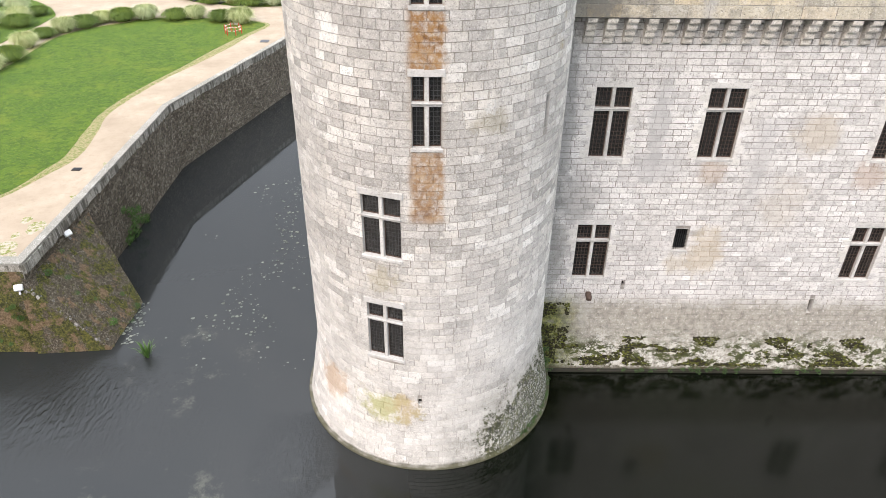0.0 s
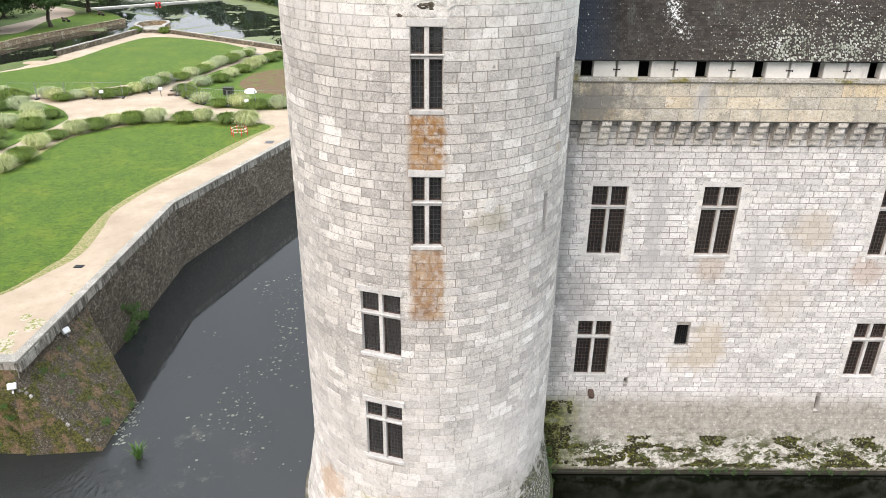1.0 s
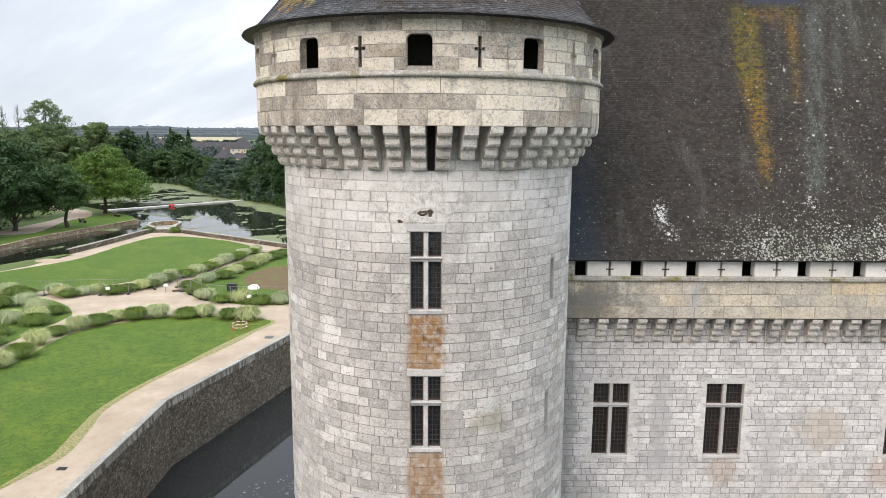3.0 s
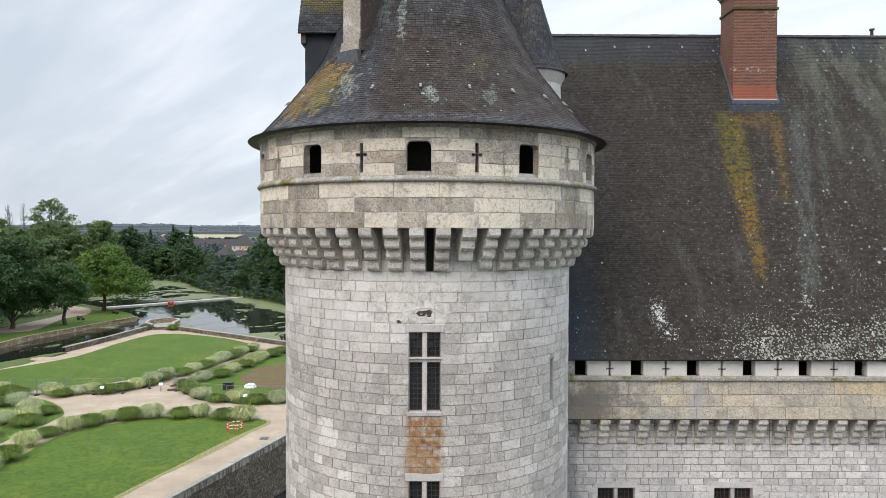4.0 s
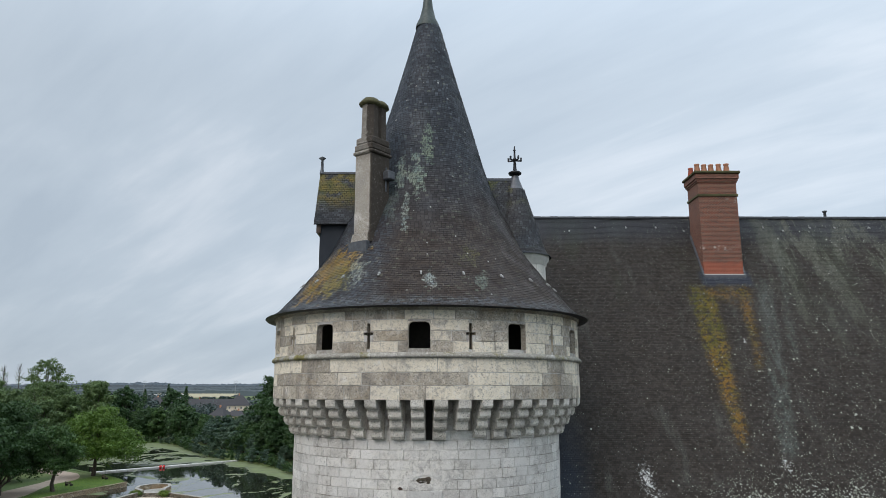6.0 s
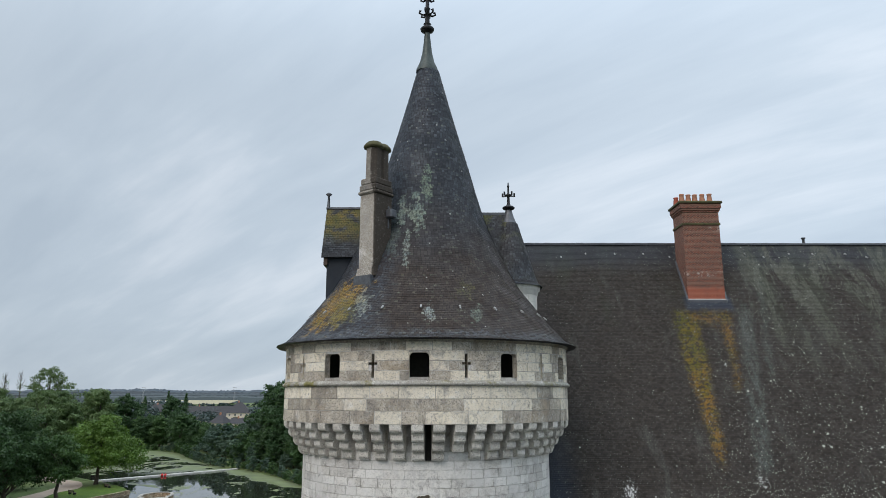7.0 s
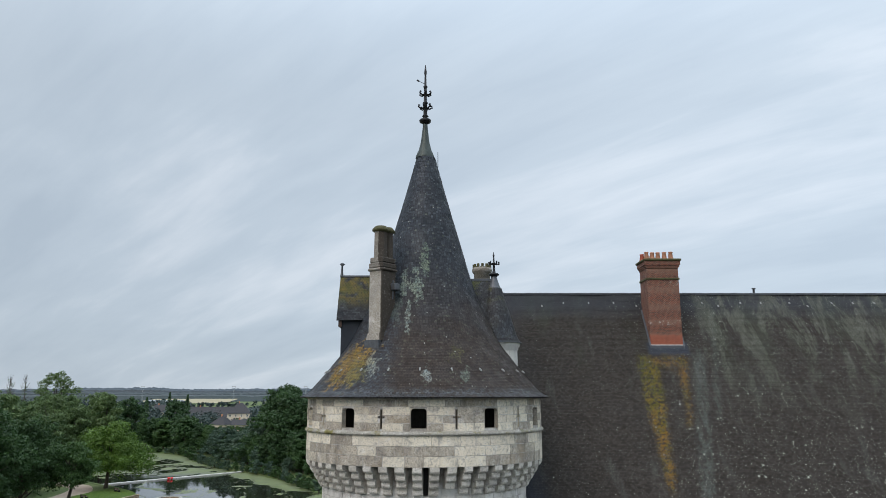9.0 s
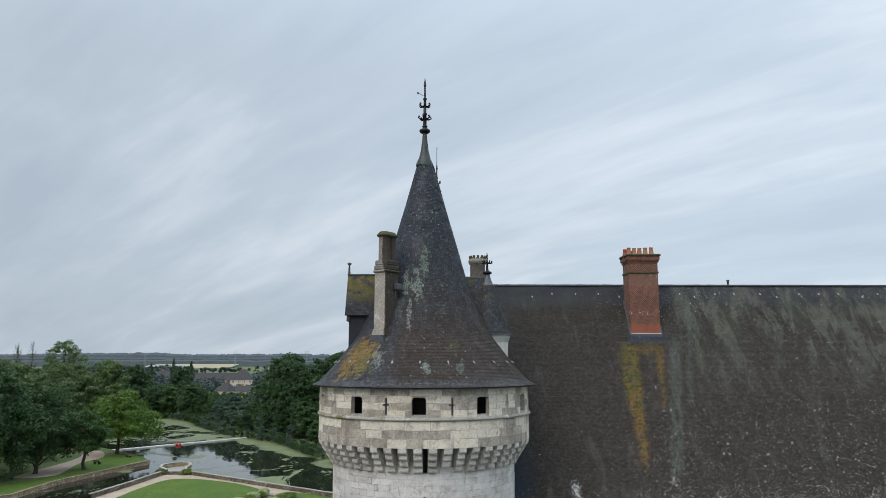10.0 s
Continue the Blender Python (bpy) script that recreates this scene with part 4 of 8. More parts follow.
PARK_BANK = [(-82.5, 180), (-93, 189.6), (-104, 200), (-122, 232), (-131, 262), (-140, 302)]
FAR_BANK = [(-134, 309), (-114, 300), (-99, 284), (-90.6, 266), (-67.2, 231), (-55.6, 221), (-37.5, 193), (-25, 172), (8, 128)]
POND = GARDEN_EDGE + CANAL_NEAR + CANAL_FAR + PARK_BANK + FAR_BANK


def sheet(name, outer, holes, z, material, label, category, kind="structure", rise=None):
    """A flat sheet with holes, cut into triangles along all its outlines."""
    from mathutils.geometry import delaunay_2d_cdt
    pts, edges = [], []
    for poly in [outer] + holes:
        b = len(pts)
        pts += [Vector(p) for p in poly]
        edges += [(b + i, b + (i + 1) % len(poly)) for i in range(len(poly))]
    vs, _, fs, *_ = delaunay_2d_cdt(pts, edges, [], 0, 1e-4)
    keep = []
    for f in fs:
        cx, cy = sum(vs[i].x for i in f) / 3, sum(vs[i].y for i in f) / 3
        if in_poly(cx, cy, outer) and not any(in_poly(cx, cy, h) for h in holes):
            keep.append(f)
    ob = raw(name, [(v.x, v.y, z) for v in vs], keep, material)
    return tagged(ob, label, category, kind=kind)


BIG = [(-4500, -1500), (4500, -1500), (4500, 4800), (-4500, 4800)]
sheet("ground", BIG, [MOAT, POND], GZ, m_meadow, "green meadow and parkland round the castle", "ground")
tagged(raw("moat_water", [(-152, -122, 0), (122, -122, 0), (122, 111, 0), (-152, 111, 0)], [(0, 1, 2, 3)], m_water), "still dark moat water with a few floating leaves", "water", kind="structure")
tagged(raw("pond_water", [(-160, 30, 4.3), (20, 100, 4.3), (20, 320, 4.3), (-160, 320, 4.3)], [(0, 1, 2, 3)], m_pond), "dark pond water half covered with duckweed", "water", kind="structure")


def smooth_line(pts, step=0.8, jitter=0.0, closed=True, seed=1):
    """Points along a closed outline, rounded and a little uneven."""
    r = random.Random(seed)
    n = len(pts)
    out = []
    for i in range(n if closed else n - 1):
        p0, p1, p2, p3 = (Vector(pts[(i + j - 1) % n]) if closed else Vector(pts[min(max(i + j - 1, 0), n - 1)]) for j in range(4))
        m = max(2, int((p2 - p1).length / step))
        for s in range(m):
            t = s / m
            v = 0.5 * (2 * p1 + (p2 - p0) * t + (2 * p0 - 5 * p1 + 4 * p2 - p3) * t * t + (3 * p1 - p0 - 3 * p2 + p3) * t ** 3)
            out.append((v.x + r.uniform(-jitter, jitter), v.y + r.uniform(-jitter, jitter)))
    if not closed:
        out.append(tuple(pts[-1]))
    return out


def turf(name, pts, z, material, label, category, seed=1, jitter=0.07):
    line = smooth_line(pts, 0.9, jitter, True, seed)
    ob = sheet(name, line, [], z, material, label, category)
    me = ob.data
    bm = bmesh.new()
    bm.from_mesh(me)
    edge = [e for e in bm.edges if e.is_boundary]
    r = bmesh.ops.extrude_edge_only(bm, edges=edge)
    for v in r["geom"]:
        if isinstance(v, bmesh.types.BMVert):
            v.co.z = GZ - 0.02
    bm.to_mesh(me)
    bm.free()
    return ob


GARDEN = MOAT[1:5] + GARDEN_EDGE + CANAL_NEAR + [(-149, 29.6)]
sheet("garden_path", GARDEN, [], GZ + 0.004, m_gravel, "pale sandy gravel garden paths", "path")
LAWN = [(-18.3, 74.6), (-19.6, 69.9), (-22.1, 61.4), (-24.0, 55.3), (-25.0, 49.9), (-24.7, 46.3), (-24.2, 42.1), (-24.7, 39.9), (-25.9, 36.4), (-29, 33.5), (-45, 33), (-43, 45), (-38.4, 57.9), (-37.6, 69.4), (-33.0, 74.9), (-29.9, 76.6), (-23, 76.4)]
turf("lawn", LAWN, GZ + 0.05, m_grass, "mown bright green lawn beside the gravel path", "lawn", 3)
edge_in = smooth_line(LAWN, 0.6, 0.0, True, 3)
re_ = random.Random(8)
vs, fs = [], []
for i, p in enumerate(edge_in):
    a, b = Vector(edge_in[i - 1]), Vector(edge_in[(i + 1) % len(edge_in)])
    d = (b - a).normalized()
    o = Vector((-d.y, d.x))
    wear_ = max(0.0, 0.5 + 1.1 * noise.noise(Vector((p[0] * 0.14, p[1] * 0.14, 3.3))))
    wi, wo = 0.10 + 0.25 * wear_ + re_.uniform(0, 0.05), 0.12 + 0.40 * wear_ + re_.uniform(0, 0.06)
    q = Vector(p)
    vs += [(*(q + o * wo), GZ + 0.008), (*q, GZ + 0.062), (*(q - o * wi), GZ + 0.056), (*(q + o * -wo), GZ + 0.05)][:3]
for i in range(len(edge_in)):
    j = (i + 1) % len(edge_in)
    for c_ in range(2):
        fs.append((3 * i + c_, 3 * j + c_, 3 * j + c_ + 1, 3 * i + c_ + 1))
tagged(raw("lawn_edge", vs, fs, m_worn), "worn dry edge of the lawn along the path", "lawn", kind="structure")
LAWN_FAR = [(-66, 98), (-59.1, 111.7), (-58.0, 126.4), (-56.2, 137.1), (-51.3, 138.3), (-45, 135.5), (-38.0, 130.4), (-32.0, 121.5), (-34.5, 110), (-39.4, 99.4), (-47.8, 90.6), (-58, 88.5), (-66, 90)]
turf("lawn", LAWN_FAR, GZ + 0.05, m_grass, "mown green lawn before the pond wall", "lawn", 4)
BED = [(-57, 87), (-47.6, 84.0), (-42.2, 78.5), (-41.3, 74.4), (-41.8, 70.0), (-42.6, 64.0), (-47, 58), (-62, 62), (-66, 80)]
turf("lawn", BED, GZ + 0.05, m_grass, "grass bed edged with ornamental grasses", "lawn", 5)
BED_R = [(-34.8, 93), (-33.6, 102.9), (-30.4, 116), (-27.2, 123), (-10, 110), (-8, 92), (-18, 82.6), (-27.0, 83.2), (-31.5, 87)]
turf("lawn", BED_R, GZ + 0.04, m_grass, "rough grass bed behind steel fencing", "lawn", 6)
turf("soil_bed", [(-24.5, 91.5), (-27.5, 97), (-27, 104), (-22, 108), (-12, 101), (-12, 91), (-18, 89)], GZ + 0.06, m_soil, "patch of bare brown soil in the grass bed", "soil", 7, 0.2)
turf("park_path", [(-83, 143), (-86.6, 161), (-85.8, 171), (-90.6, 182), (-97, 188), (-112, 199), (-113, 194), (-100, 184), (-93.5, 176), (-91, 165), (-91, 150), (-90, 140)], GZ + 0.03, m_tarmac, "winding pale brown park path", "path", 8)
turf("park_lawn", [(-79.6, 122), (-79.3, 136.3), (-75.7, 151.2), (-72.4, 166), (-83, 179.4), (-85.5, 171), (-86.2, 161), (-82.5, 143), (-88, 130)], GZ + 0.02, m_grass, "mown park grass along the canal", "lawn", 9)
for i_, (x_, y_, w_) in enumerate(((-22.1, 33.0, 0.5), (-23.0, 33.8, 0.3), (-22.8, 32.2, 0.25), (-22.7, 30.9, 0.55), (-22.0, 30.2, 0.25), (-21.6, 36.5, 0.2), (-21.55, 41.0, 0.22), (-21.5, 45.5, 0.2))):
    turf("grass_patch", [(x_ + w_ * math.cos(q_) * (1.0 if q_ < 3 else 0.7), y_ + 1.5 * w_ * math.sin(q_)) for q_ in (0, 0.9, 1.9, 2.8, 3.7, 4.6, 5.5)], GZ + 0.008, m_scruff, "scruffy grass patch growing in the gravel", "grass", 20 + i_, 0.08)
# corn fields far out on the plain
for a_, b_, c_, d_, y0_, y1_, lab in ((-820, -560, -660, -930, 1900, 2380, "pale ripe corn field on a far slope"), (-722, -631, -683, -781, 1800, 1930, "grey-white strip of field under plastic sheeting"), (-1560, -1340, -1480, -1700, 2100, 2380, "pale ripe corn field on a far slope")):
    tagged(raw("field", [(a_, y0_, GZ + 1), (b_, y0_, GZ + 1), (c_, y1_, GZ + 9), (d_, y1_, GZ + 9)], [(0, 1, 2, 3)], m_sheeting if "plastic" in lab else m_straw), lab, "field", kind="structure")


def wall_run(name, line, z0, z1, thick, batter, material, label, coping=None, side=1):
    """A wall along a line of points; its face leans by batter and looks to the line's right (side 1) or left."""
    t = thing(name, label, "wall", kind="structure")
    pts = [Vector((*p, 0)) for p in line]
    outs = []
    for i, p in enumerate(pts):
        d = (pts[min(i + 1, len(pts) - 1)] - pts[max(i - 1, 0)]).normalized()
        outs.append(Vector((d.y, -d.x, 0)) * side)
    vs, fs = [], []
    for p, o in zip(pts, outs):
        n = 6
        vs += [p + o * (batter * (1 - j / n)) + Vector((0, 0, z0 + (z1 - z0) * j / n)) for j in range(n + 1)]
        vs += [p - o * thick + Vector((0, 0, z1)), p - o * thick + Vector((0, 0, z0))]
    m = 9
    for i in range(len(pts) - 1):
        for j in range(m - 1):
            a = i * m + j
            fs.append((a, a + 1, a + m + 1, a + m) if side > 0 else (a, a + m, a + m + 1, a + 1))
    raw("wall_body", vs, fs, material, t)
    if coping:
        mat, w, h, piece = coping
        r = random.Random(len(line))
        k_ = 0
        for (p, o), (q, o2) in zip(zip(pts, outs), list(zip(pts, outs))[1:]):
            n = max(1, round((q - p).length / piece))
            for s in range(n):
                a, b = p.lerp(q, (s + 0.006) / n), p.lerp(q, (s + 0.994) / n)
                oa = o if s == 0 else (q - p).normalized().cross(Vector((0, 0, 1))) * side
                ob_ = o2 if s == n - 1 else (q - p).normalized().cross(Vector((0, 0, 1))) * side
                e = r.uniform(-0.01, 0.01)
                c0 = [a + oa * 0.10, b + ob_ * 0.10, b - ob_ * w, a - oa * w]
                vv = [v + Vector((0, 0, z1 + 0.004)) for v in c0] + [v * 1.0 + Vector((0, 0, z1 + h + e)) for v in c0]
                raw("coping_stone", vv, [(4, 5, 6, 7), (0, 1, 5, 4), (1, 2, 6, 5), (2, 3, 7, 6), (3, 0, 4, 7)] if side > 0 else [(7, 6, 5, 4), (4, 5, 1, 0), (5, 6, 2, 1), (6, 7, 3, 2), (7, 4, 0, 3)], mat, t)
                k_ += 1
    return t


wall_run("moat_wall", [(-21.1, 29.35), (-20.95, 40), (-20.9, 51.2), (-20.3, 53.2), (-15.1, 70.0), (-3, 109)], -0.5, GZ, 0.5, 0.25, m_rubble, "rough rubble moat wall with a pale stone coping", (m_coping, 0.40, 0.12, 1.6))
wall_run("moat_wall_front", [(-150, 29.4), (-60, 29.4), (-21.1, 29.4)], -0.5, GZ, 0.5, 0.7, m_mossy, "overgrown leaning front wall of the bastion", (m_coping, 0.55, 0.14, 1.6))
# ashlar course under the coping of the moat wall
for n_, (pa, pb) in enumerate((((-20.95, 29.4), (-20.9, 51.2)), ((-20.9, 51.2), (-20.3, 53.2)), ((-20.3, 53.2), (-15.1, 70.0)), ((-15.1, 70.0), (-3, 109)))):
    va, vb = Vector((*pa, 0)), Vector((*pb, 0))
    d_ = (vb - va).normalized()
    o_ = Vector((d_.y, -d_.x, 0))
    t = thing("ashlar_course", "pale weathered ashlar course under the moat wall's coping", "stonework", kind="structure")
    ra_ = random.Random(60 + n_)
    ln, u = (vb - va).length, 0.0
    while u < ln - 0.2:
        w = min(ra_.uniform(0.45, 0.95), ln - u)
        zl, f_ = GZ - 0.56 + ra_.uniform(-0.05, 0.05), ra_.uniform(0.01, 0.025)
        g_ = 0.012
        q = [va + d_ * (u + g_), va + d_ * (u + w - g_)]
        bat = o_ * (0.25 * (GZ - zl) / (GZ + 0.5))
        vs = [q[0] - o_ * 0.2 + Vector((0, 0, zl)), q[1] - o_ * 0.2 + Vector((0, 0, zl)), q[1] + o_ * f_ + bat + Vector((0, 0, zl + 0.01)), q[0] + o_ * f_ + bat + Vector((0, 0, zl)),
              q[0] - o_ * 0.2 + Vector((0, 0, GZ - 0.005)), q[1] - o_ * 0.2 + Vector((0, 0, GZ - 0.005)), q[1] + o_ * f_ + Vector((0, 0, GZ - 0.012)), q[0] + o_ * f_ + Vector((0, 0, GZ - 0.012))]
        raw("stone", vs, [(3, 2, 6, 7), (0, 1, 2, 3), (7, 6, 5, 4), (0, 3, 7, 4), (2, 1, 5, 6)], m_ashlar, t)
        u += w
# dressed band under the coping at the bastion's corner
wall_run("bastion_band", [(-150, 29.36), (-21.06, 29.36)], 4.35, GZ - 0.01, 0.2, 0.02, m_ashlar, "pale weathered stone band under the bastion coping")
wall_run("quay_wall", GARDEN_EDGE[:3], 3.2, GZ + 0.7, 0.45, 0.05, m_quay, "low dark stone quay wall along the pond", (m_coping, 0.45, 0.12, 2.5), 1)
wall_run("quay_wall", GARDEN_EDGE[10:], 3.2, GZ + 0.8, 0.45, 0.05, m_quay, "low dark stone quay wall along the canal", (m_coping, 0.45, 0.12, 2.5), 1)
wall_run("landing_wall", GARDEN_EDGE[2:11], 3.2, GZ + 0.9, 0.5, 0.02, m_far_wall, "rounded stone parapet of the pond landing", (m_coping, 0.6, 0.12, 2.0), 1)
turf("landing_floor", [(-56.0, 146.2), (-56.8, 148.6), (-57.2, 152.6), (-58.2, 154.9), (-60, 155.8), (-61.8, 154.9), (-62.9, 152.6), (-61.9, 148.6), (-59.4, 146.2)], GZ + 0.02, m_coping, "grey flagstone floor of the pond landing", "paving", 12, 0.0)
for i_ in range(3):
    tagged(part("landing_step", box(-59.4, -55.6, 144.6 - 0.4 * i_, 145.2 - 0.4 * i_, GZ, GZ + 0.54 - 0.18 * i_, bevel=0.02), m_quay), "low dark stone step up to the pond landing", "step", "landing steps")
turf("verge", [(-62.3, 117), (-62.7, 109), (-65.2, 101.2), (-70, 92), (-84, 71), (-87, 73.5), (-69.5, 104), (-64.0, 116)], GZ + 0.06, m_meadow, "rough grass verge along the canal", "lawn", 13, 0.25)
wall_run("canal_wall", [(-148, 70), (-118, 84), (-96, 104), (-79.15, 120.9), (-78.8, 136.1), (-75.15, 151), (-71.6, 166.2)], 3.2, GZ + 0.02, 0.4, 0.1, m_far_wall, "low ochre stone quay along the canal", (m_far_wall, 0.5, 0.12, 2.5), 1)

# sloping spur of the bastion down to the water
sp_t = thing("bastion_spur", "sloping overgrown rubble spur running into the moat", "stonework", kind="structure")
P0, P1 = Vector((-21.2, 28.9, 4.3)), Vector((-20.9, 36.4, 4.25))
B0, B1, B2 = Vector((-17.4, 29.0, -0.3)), Vector((-17.2, 33.0, -0.3)), Vector((-20.2, 36.0, -0.3))
N = 14
vs, fs = [], []
for i in range(N + 1):
    for j in range(N + 1):
        a = P0.lerp(P1, j / N)
        b = B0.lerp(B1, j / N)
        v = a.lerp(b, i / N)
        bulge = noise.noise(v * 1.3) * 0.10 + noise.noise(v * 4.0) * 0.05
        vs.append(v + Vector((0.3, 0, 0.7)) * bulge)
for i in range(N):
    for j in range(N):
        a = i * (N + 1) + j
        fs.append((a, a + N + 1, a + N + 2, a + 1))
s = len(vs)
vs += [B2, P1 + Vector((-0.3, 0.2, 0)), Vector((-21.4, 28.6, -0.3)), P0 + Vector((0, -0.1, 0))]
side_ = [i * (N + 1) + N for i in range(N + 1)]
for a, b in zip(side_, side_[1:]):
    fs.append((a, b, s))
fs.append((side_[0], s, s + 1))
front_ = [i * (N + 1) for i in range(N + 1)]
raw("spur_body", vs, fs, m_talus, sp_t)
raw("spur_front", vs, [(b, a, s + 2) for a, b in zip(front_, front_[1:])], m_mossy, sp_t, "mossy front face of the spur")
rq = random.Random(77)
for i in range(26):
    q = P0.lerp(B0, rq.random()) + Vector((rq.uniform(-0.05, 0.12), rq.uniform(-0.05, 0.6) * rq.random(), rq.uniform(-0.05, 0.02)))
    e = rq.uniform(0.03, 0.10)
    part("ridge_stone", box(-e, e, -e * 0.7, e * 0.7, -0.1, rq.uniform(0.03, 0.09), Matrix.Translation(q) @ pose(0, 0, 0, rq.uniform(-12, 12), 48, rq.uniform(-30, 30)), bevel=0.03), m_ashlar, sp_t)

# ---------------------------------------------------------------- masonry
def tower_r(z):
    return 5.4 + 0.165 * max(0.0, 3.6 - z)


TX, TY = -0.47, 27.2


def on_tower(u, v, d):
    """u: metres of arc at radius 5.4 from the front; v: height; d: out of the face."""
    a = u / 5.4
    r = tower_r(v) + d
    return Vector((TX + r * math.sin(a), TY - r * math.cos(a), v))


def wing_y(z):
    return 28.1 - 0.1 * max(0.0, 4.3 - z)


def on_wing(u, v, d):
    return Vector((u, wing_y(v) - d, v))


def courses(u0, u1, rows, lmin, lmax, holes, r):
    """Rows of blocks between u0 and u1, cut round the holes."""
    out = []
    for z0, z1 in rows:
        cuts = [u0]
        u = u0 - r.uniform(0, lmax)
        spans = [(u0, u1)]
        for h0, h1, g0, g1 in holes:
            if z0 < g1 - 0.03 and z1 > g0 + 0.03:
                spans = [s for a, b in spans for s in ((a, min(b, h0)), (max(a, h1), b)) if s[1] - s[0] > 0.03]
        for a, b in spans:
            u = a
            while u < b - 1e-6:
                w = r.uniform(lmin, lmax)
                e = u + w
                if b - e < lmin * 0.6:
                    e = b
                out.append((u, min(e, b), z0, z1))
                u = min(e, b)
    return out


def block(on, b, r, gap=0.004, deep=0.018, jit=0.008, inset=0.007, curve=0.3, wear=0.007):
    """A block with worn edges; long ones follow the curve of the wall."""
    u0, u1, z0, z1 = b
    u0, u1, z0, z1 = u0 + gap + r.uniform(0, jit), u1 - gap - r.uniform(0, jit), z0 + gap + r.uniform(0, jit * 0.6), z1 - gap
    d = deep + r.uniform(-0.5, 0.5) * deep * 0.7
    i = min(inset, (u1 - u0) * 0.2)
    n = max(1, math.ceil((u1 - u0) / curve))
    t1, t2 = r.uniform(-0.004, 0.004), r.uniform(-0.004, 0.004)
    vs_ = []
    for s_ in range(n + 1):
        f_ = s_ / n
        ub, uf = u0 + (u1 - u0) * f_, u0 + i + (u1 - u0 - 2 * i) * f_
        w0, w1 = r.uniform(0, wear), r.uniform(0, wear)
        vs_ += [on(ub, z0 + w0, -0.012), on(ub, z1 - w1, -0.012), on(uf + r.uniform(-wear, wear), z0 + i + w0, d + t1 * (1 - 2 * f_)), on(uf + r.uniform(-wear, wear), z1 - i - w1, d + t2 * (1 - 2 * f_))]
    fs_ = [(0, 2, 3, 1), (4 * n, 4 * n + 1, 4 * n + 3, 4 * n + 2)]
    for s_ in range(n):
        a_, c_ = 4 * s_, 4 * s_ + 4
        fs_ += [(a_ + 2, c_ + 2, c_ + 3, a_ + 3), (a_, c_, c_ + 2, a_ + 2), (a_ + 3, c_ + 3, c_ + 1, a_ + 1)]
    return vs_, fs_


def lay(on, blocks, near, material, parent, name="stone", rest="stonework", r=None, limit=300, **kw):
    """Blocks that near() picks become objects of their own, the others one joined mesh."""
    r = r or random.Random(5)
    vs_, fs_, n = [], [], 0
    for b in blocks:
        q, g = block(on, b, r, **kw)
        if n < limit and near(b):
            raw(name, q, g, material, parent)
            n += 1
        else:
            s_ = len(vs_)
            vs_ += q
            fs_ += [tuple(i + s_ for i in f) for f in g]
    if vs_:
        tagged(raw(rest, vs_, fs_, material, parent), kind="stuff")


def skin(on, us, zs, holes, material, parent, name, depth=0.3, inner=None):
    """The wall behind the blocks, open where the holes are, with the holes' cheeks."""
    us = sorted(set(us) | {h for q in holes for h in q[:2]})
    zs = sorted(set(zs) | {h for q in holes for h in q[2:]})
    vs_, fs_ = [], []
    for i, u in enumerate(us):
        for z in zs:
            vs_.append(on(u, z, 0))
    nz = len(zs)
    for i in range(len(us) - 1):
        um = (us[i] + us[i + 1]) / 2
        for j in range(nz - 1):
            zm = (zs[j] + zs[j + 1]) / 2
            if not any(h[0] < um < h[1] and h[2] < zm < h[3] for h in holes):
                a = i * nz + j
                fs_.append((a, a + nz, a + nz + 1, a + 1))
    ob = raw(name, vs_, fs_, material, parent)
    return ob


def cheeks(on, h, depth, material, parent, name="reveal"):
    u0, u1, z0, z1 = h
    f_, b_ = 0.018, -depth
    ring = [(u0, z0), (u1, z0), (u1, z1), (u0, z1)]
    vs_ = [on(u, z, f_) for u, z in ring] + [on(u, z, b_) for u, z in ring]
    fs_ = [(i, 4 + i, 4 + (i + 1) % 4, (i + 1) % 4) for i in range(4)]
    return raw(name, vs_, fs_, material, parent)


def hole_frame(on, h):
    """The middle of a hole, as a matrix: x along the wall, y into it, z up."""
    u0, u1, z0, z1 = h
    c_ = on((u0 + u1) / 2, (z0 + z1) / 2, 0)
    x_ = (on(u1, (z0 + z1) / 2, 0) - on(u0, (z0 + z1) / 2, 0)).normalized()
    z_ = Vector((0, 0, 1))
    y_ = z_.cross(x_).normalized()
    m = Matrix((x_, y_, z_)).transposed().to_4x4()
    m.translation = c_
    return m


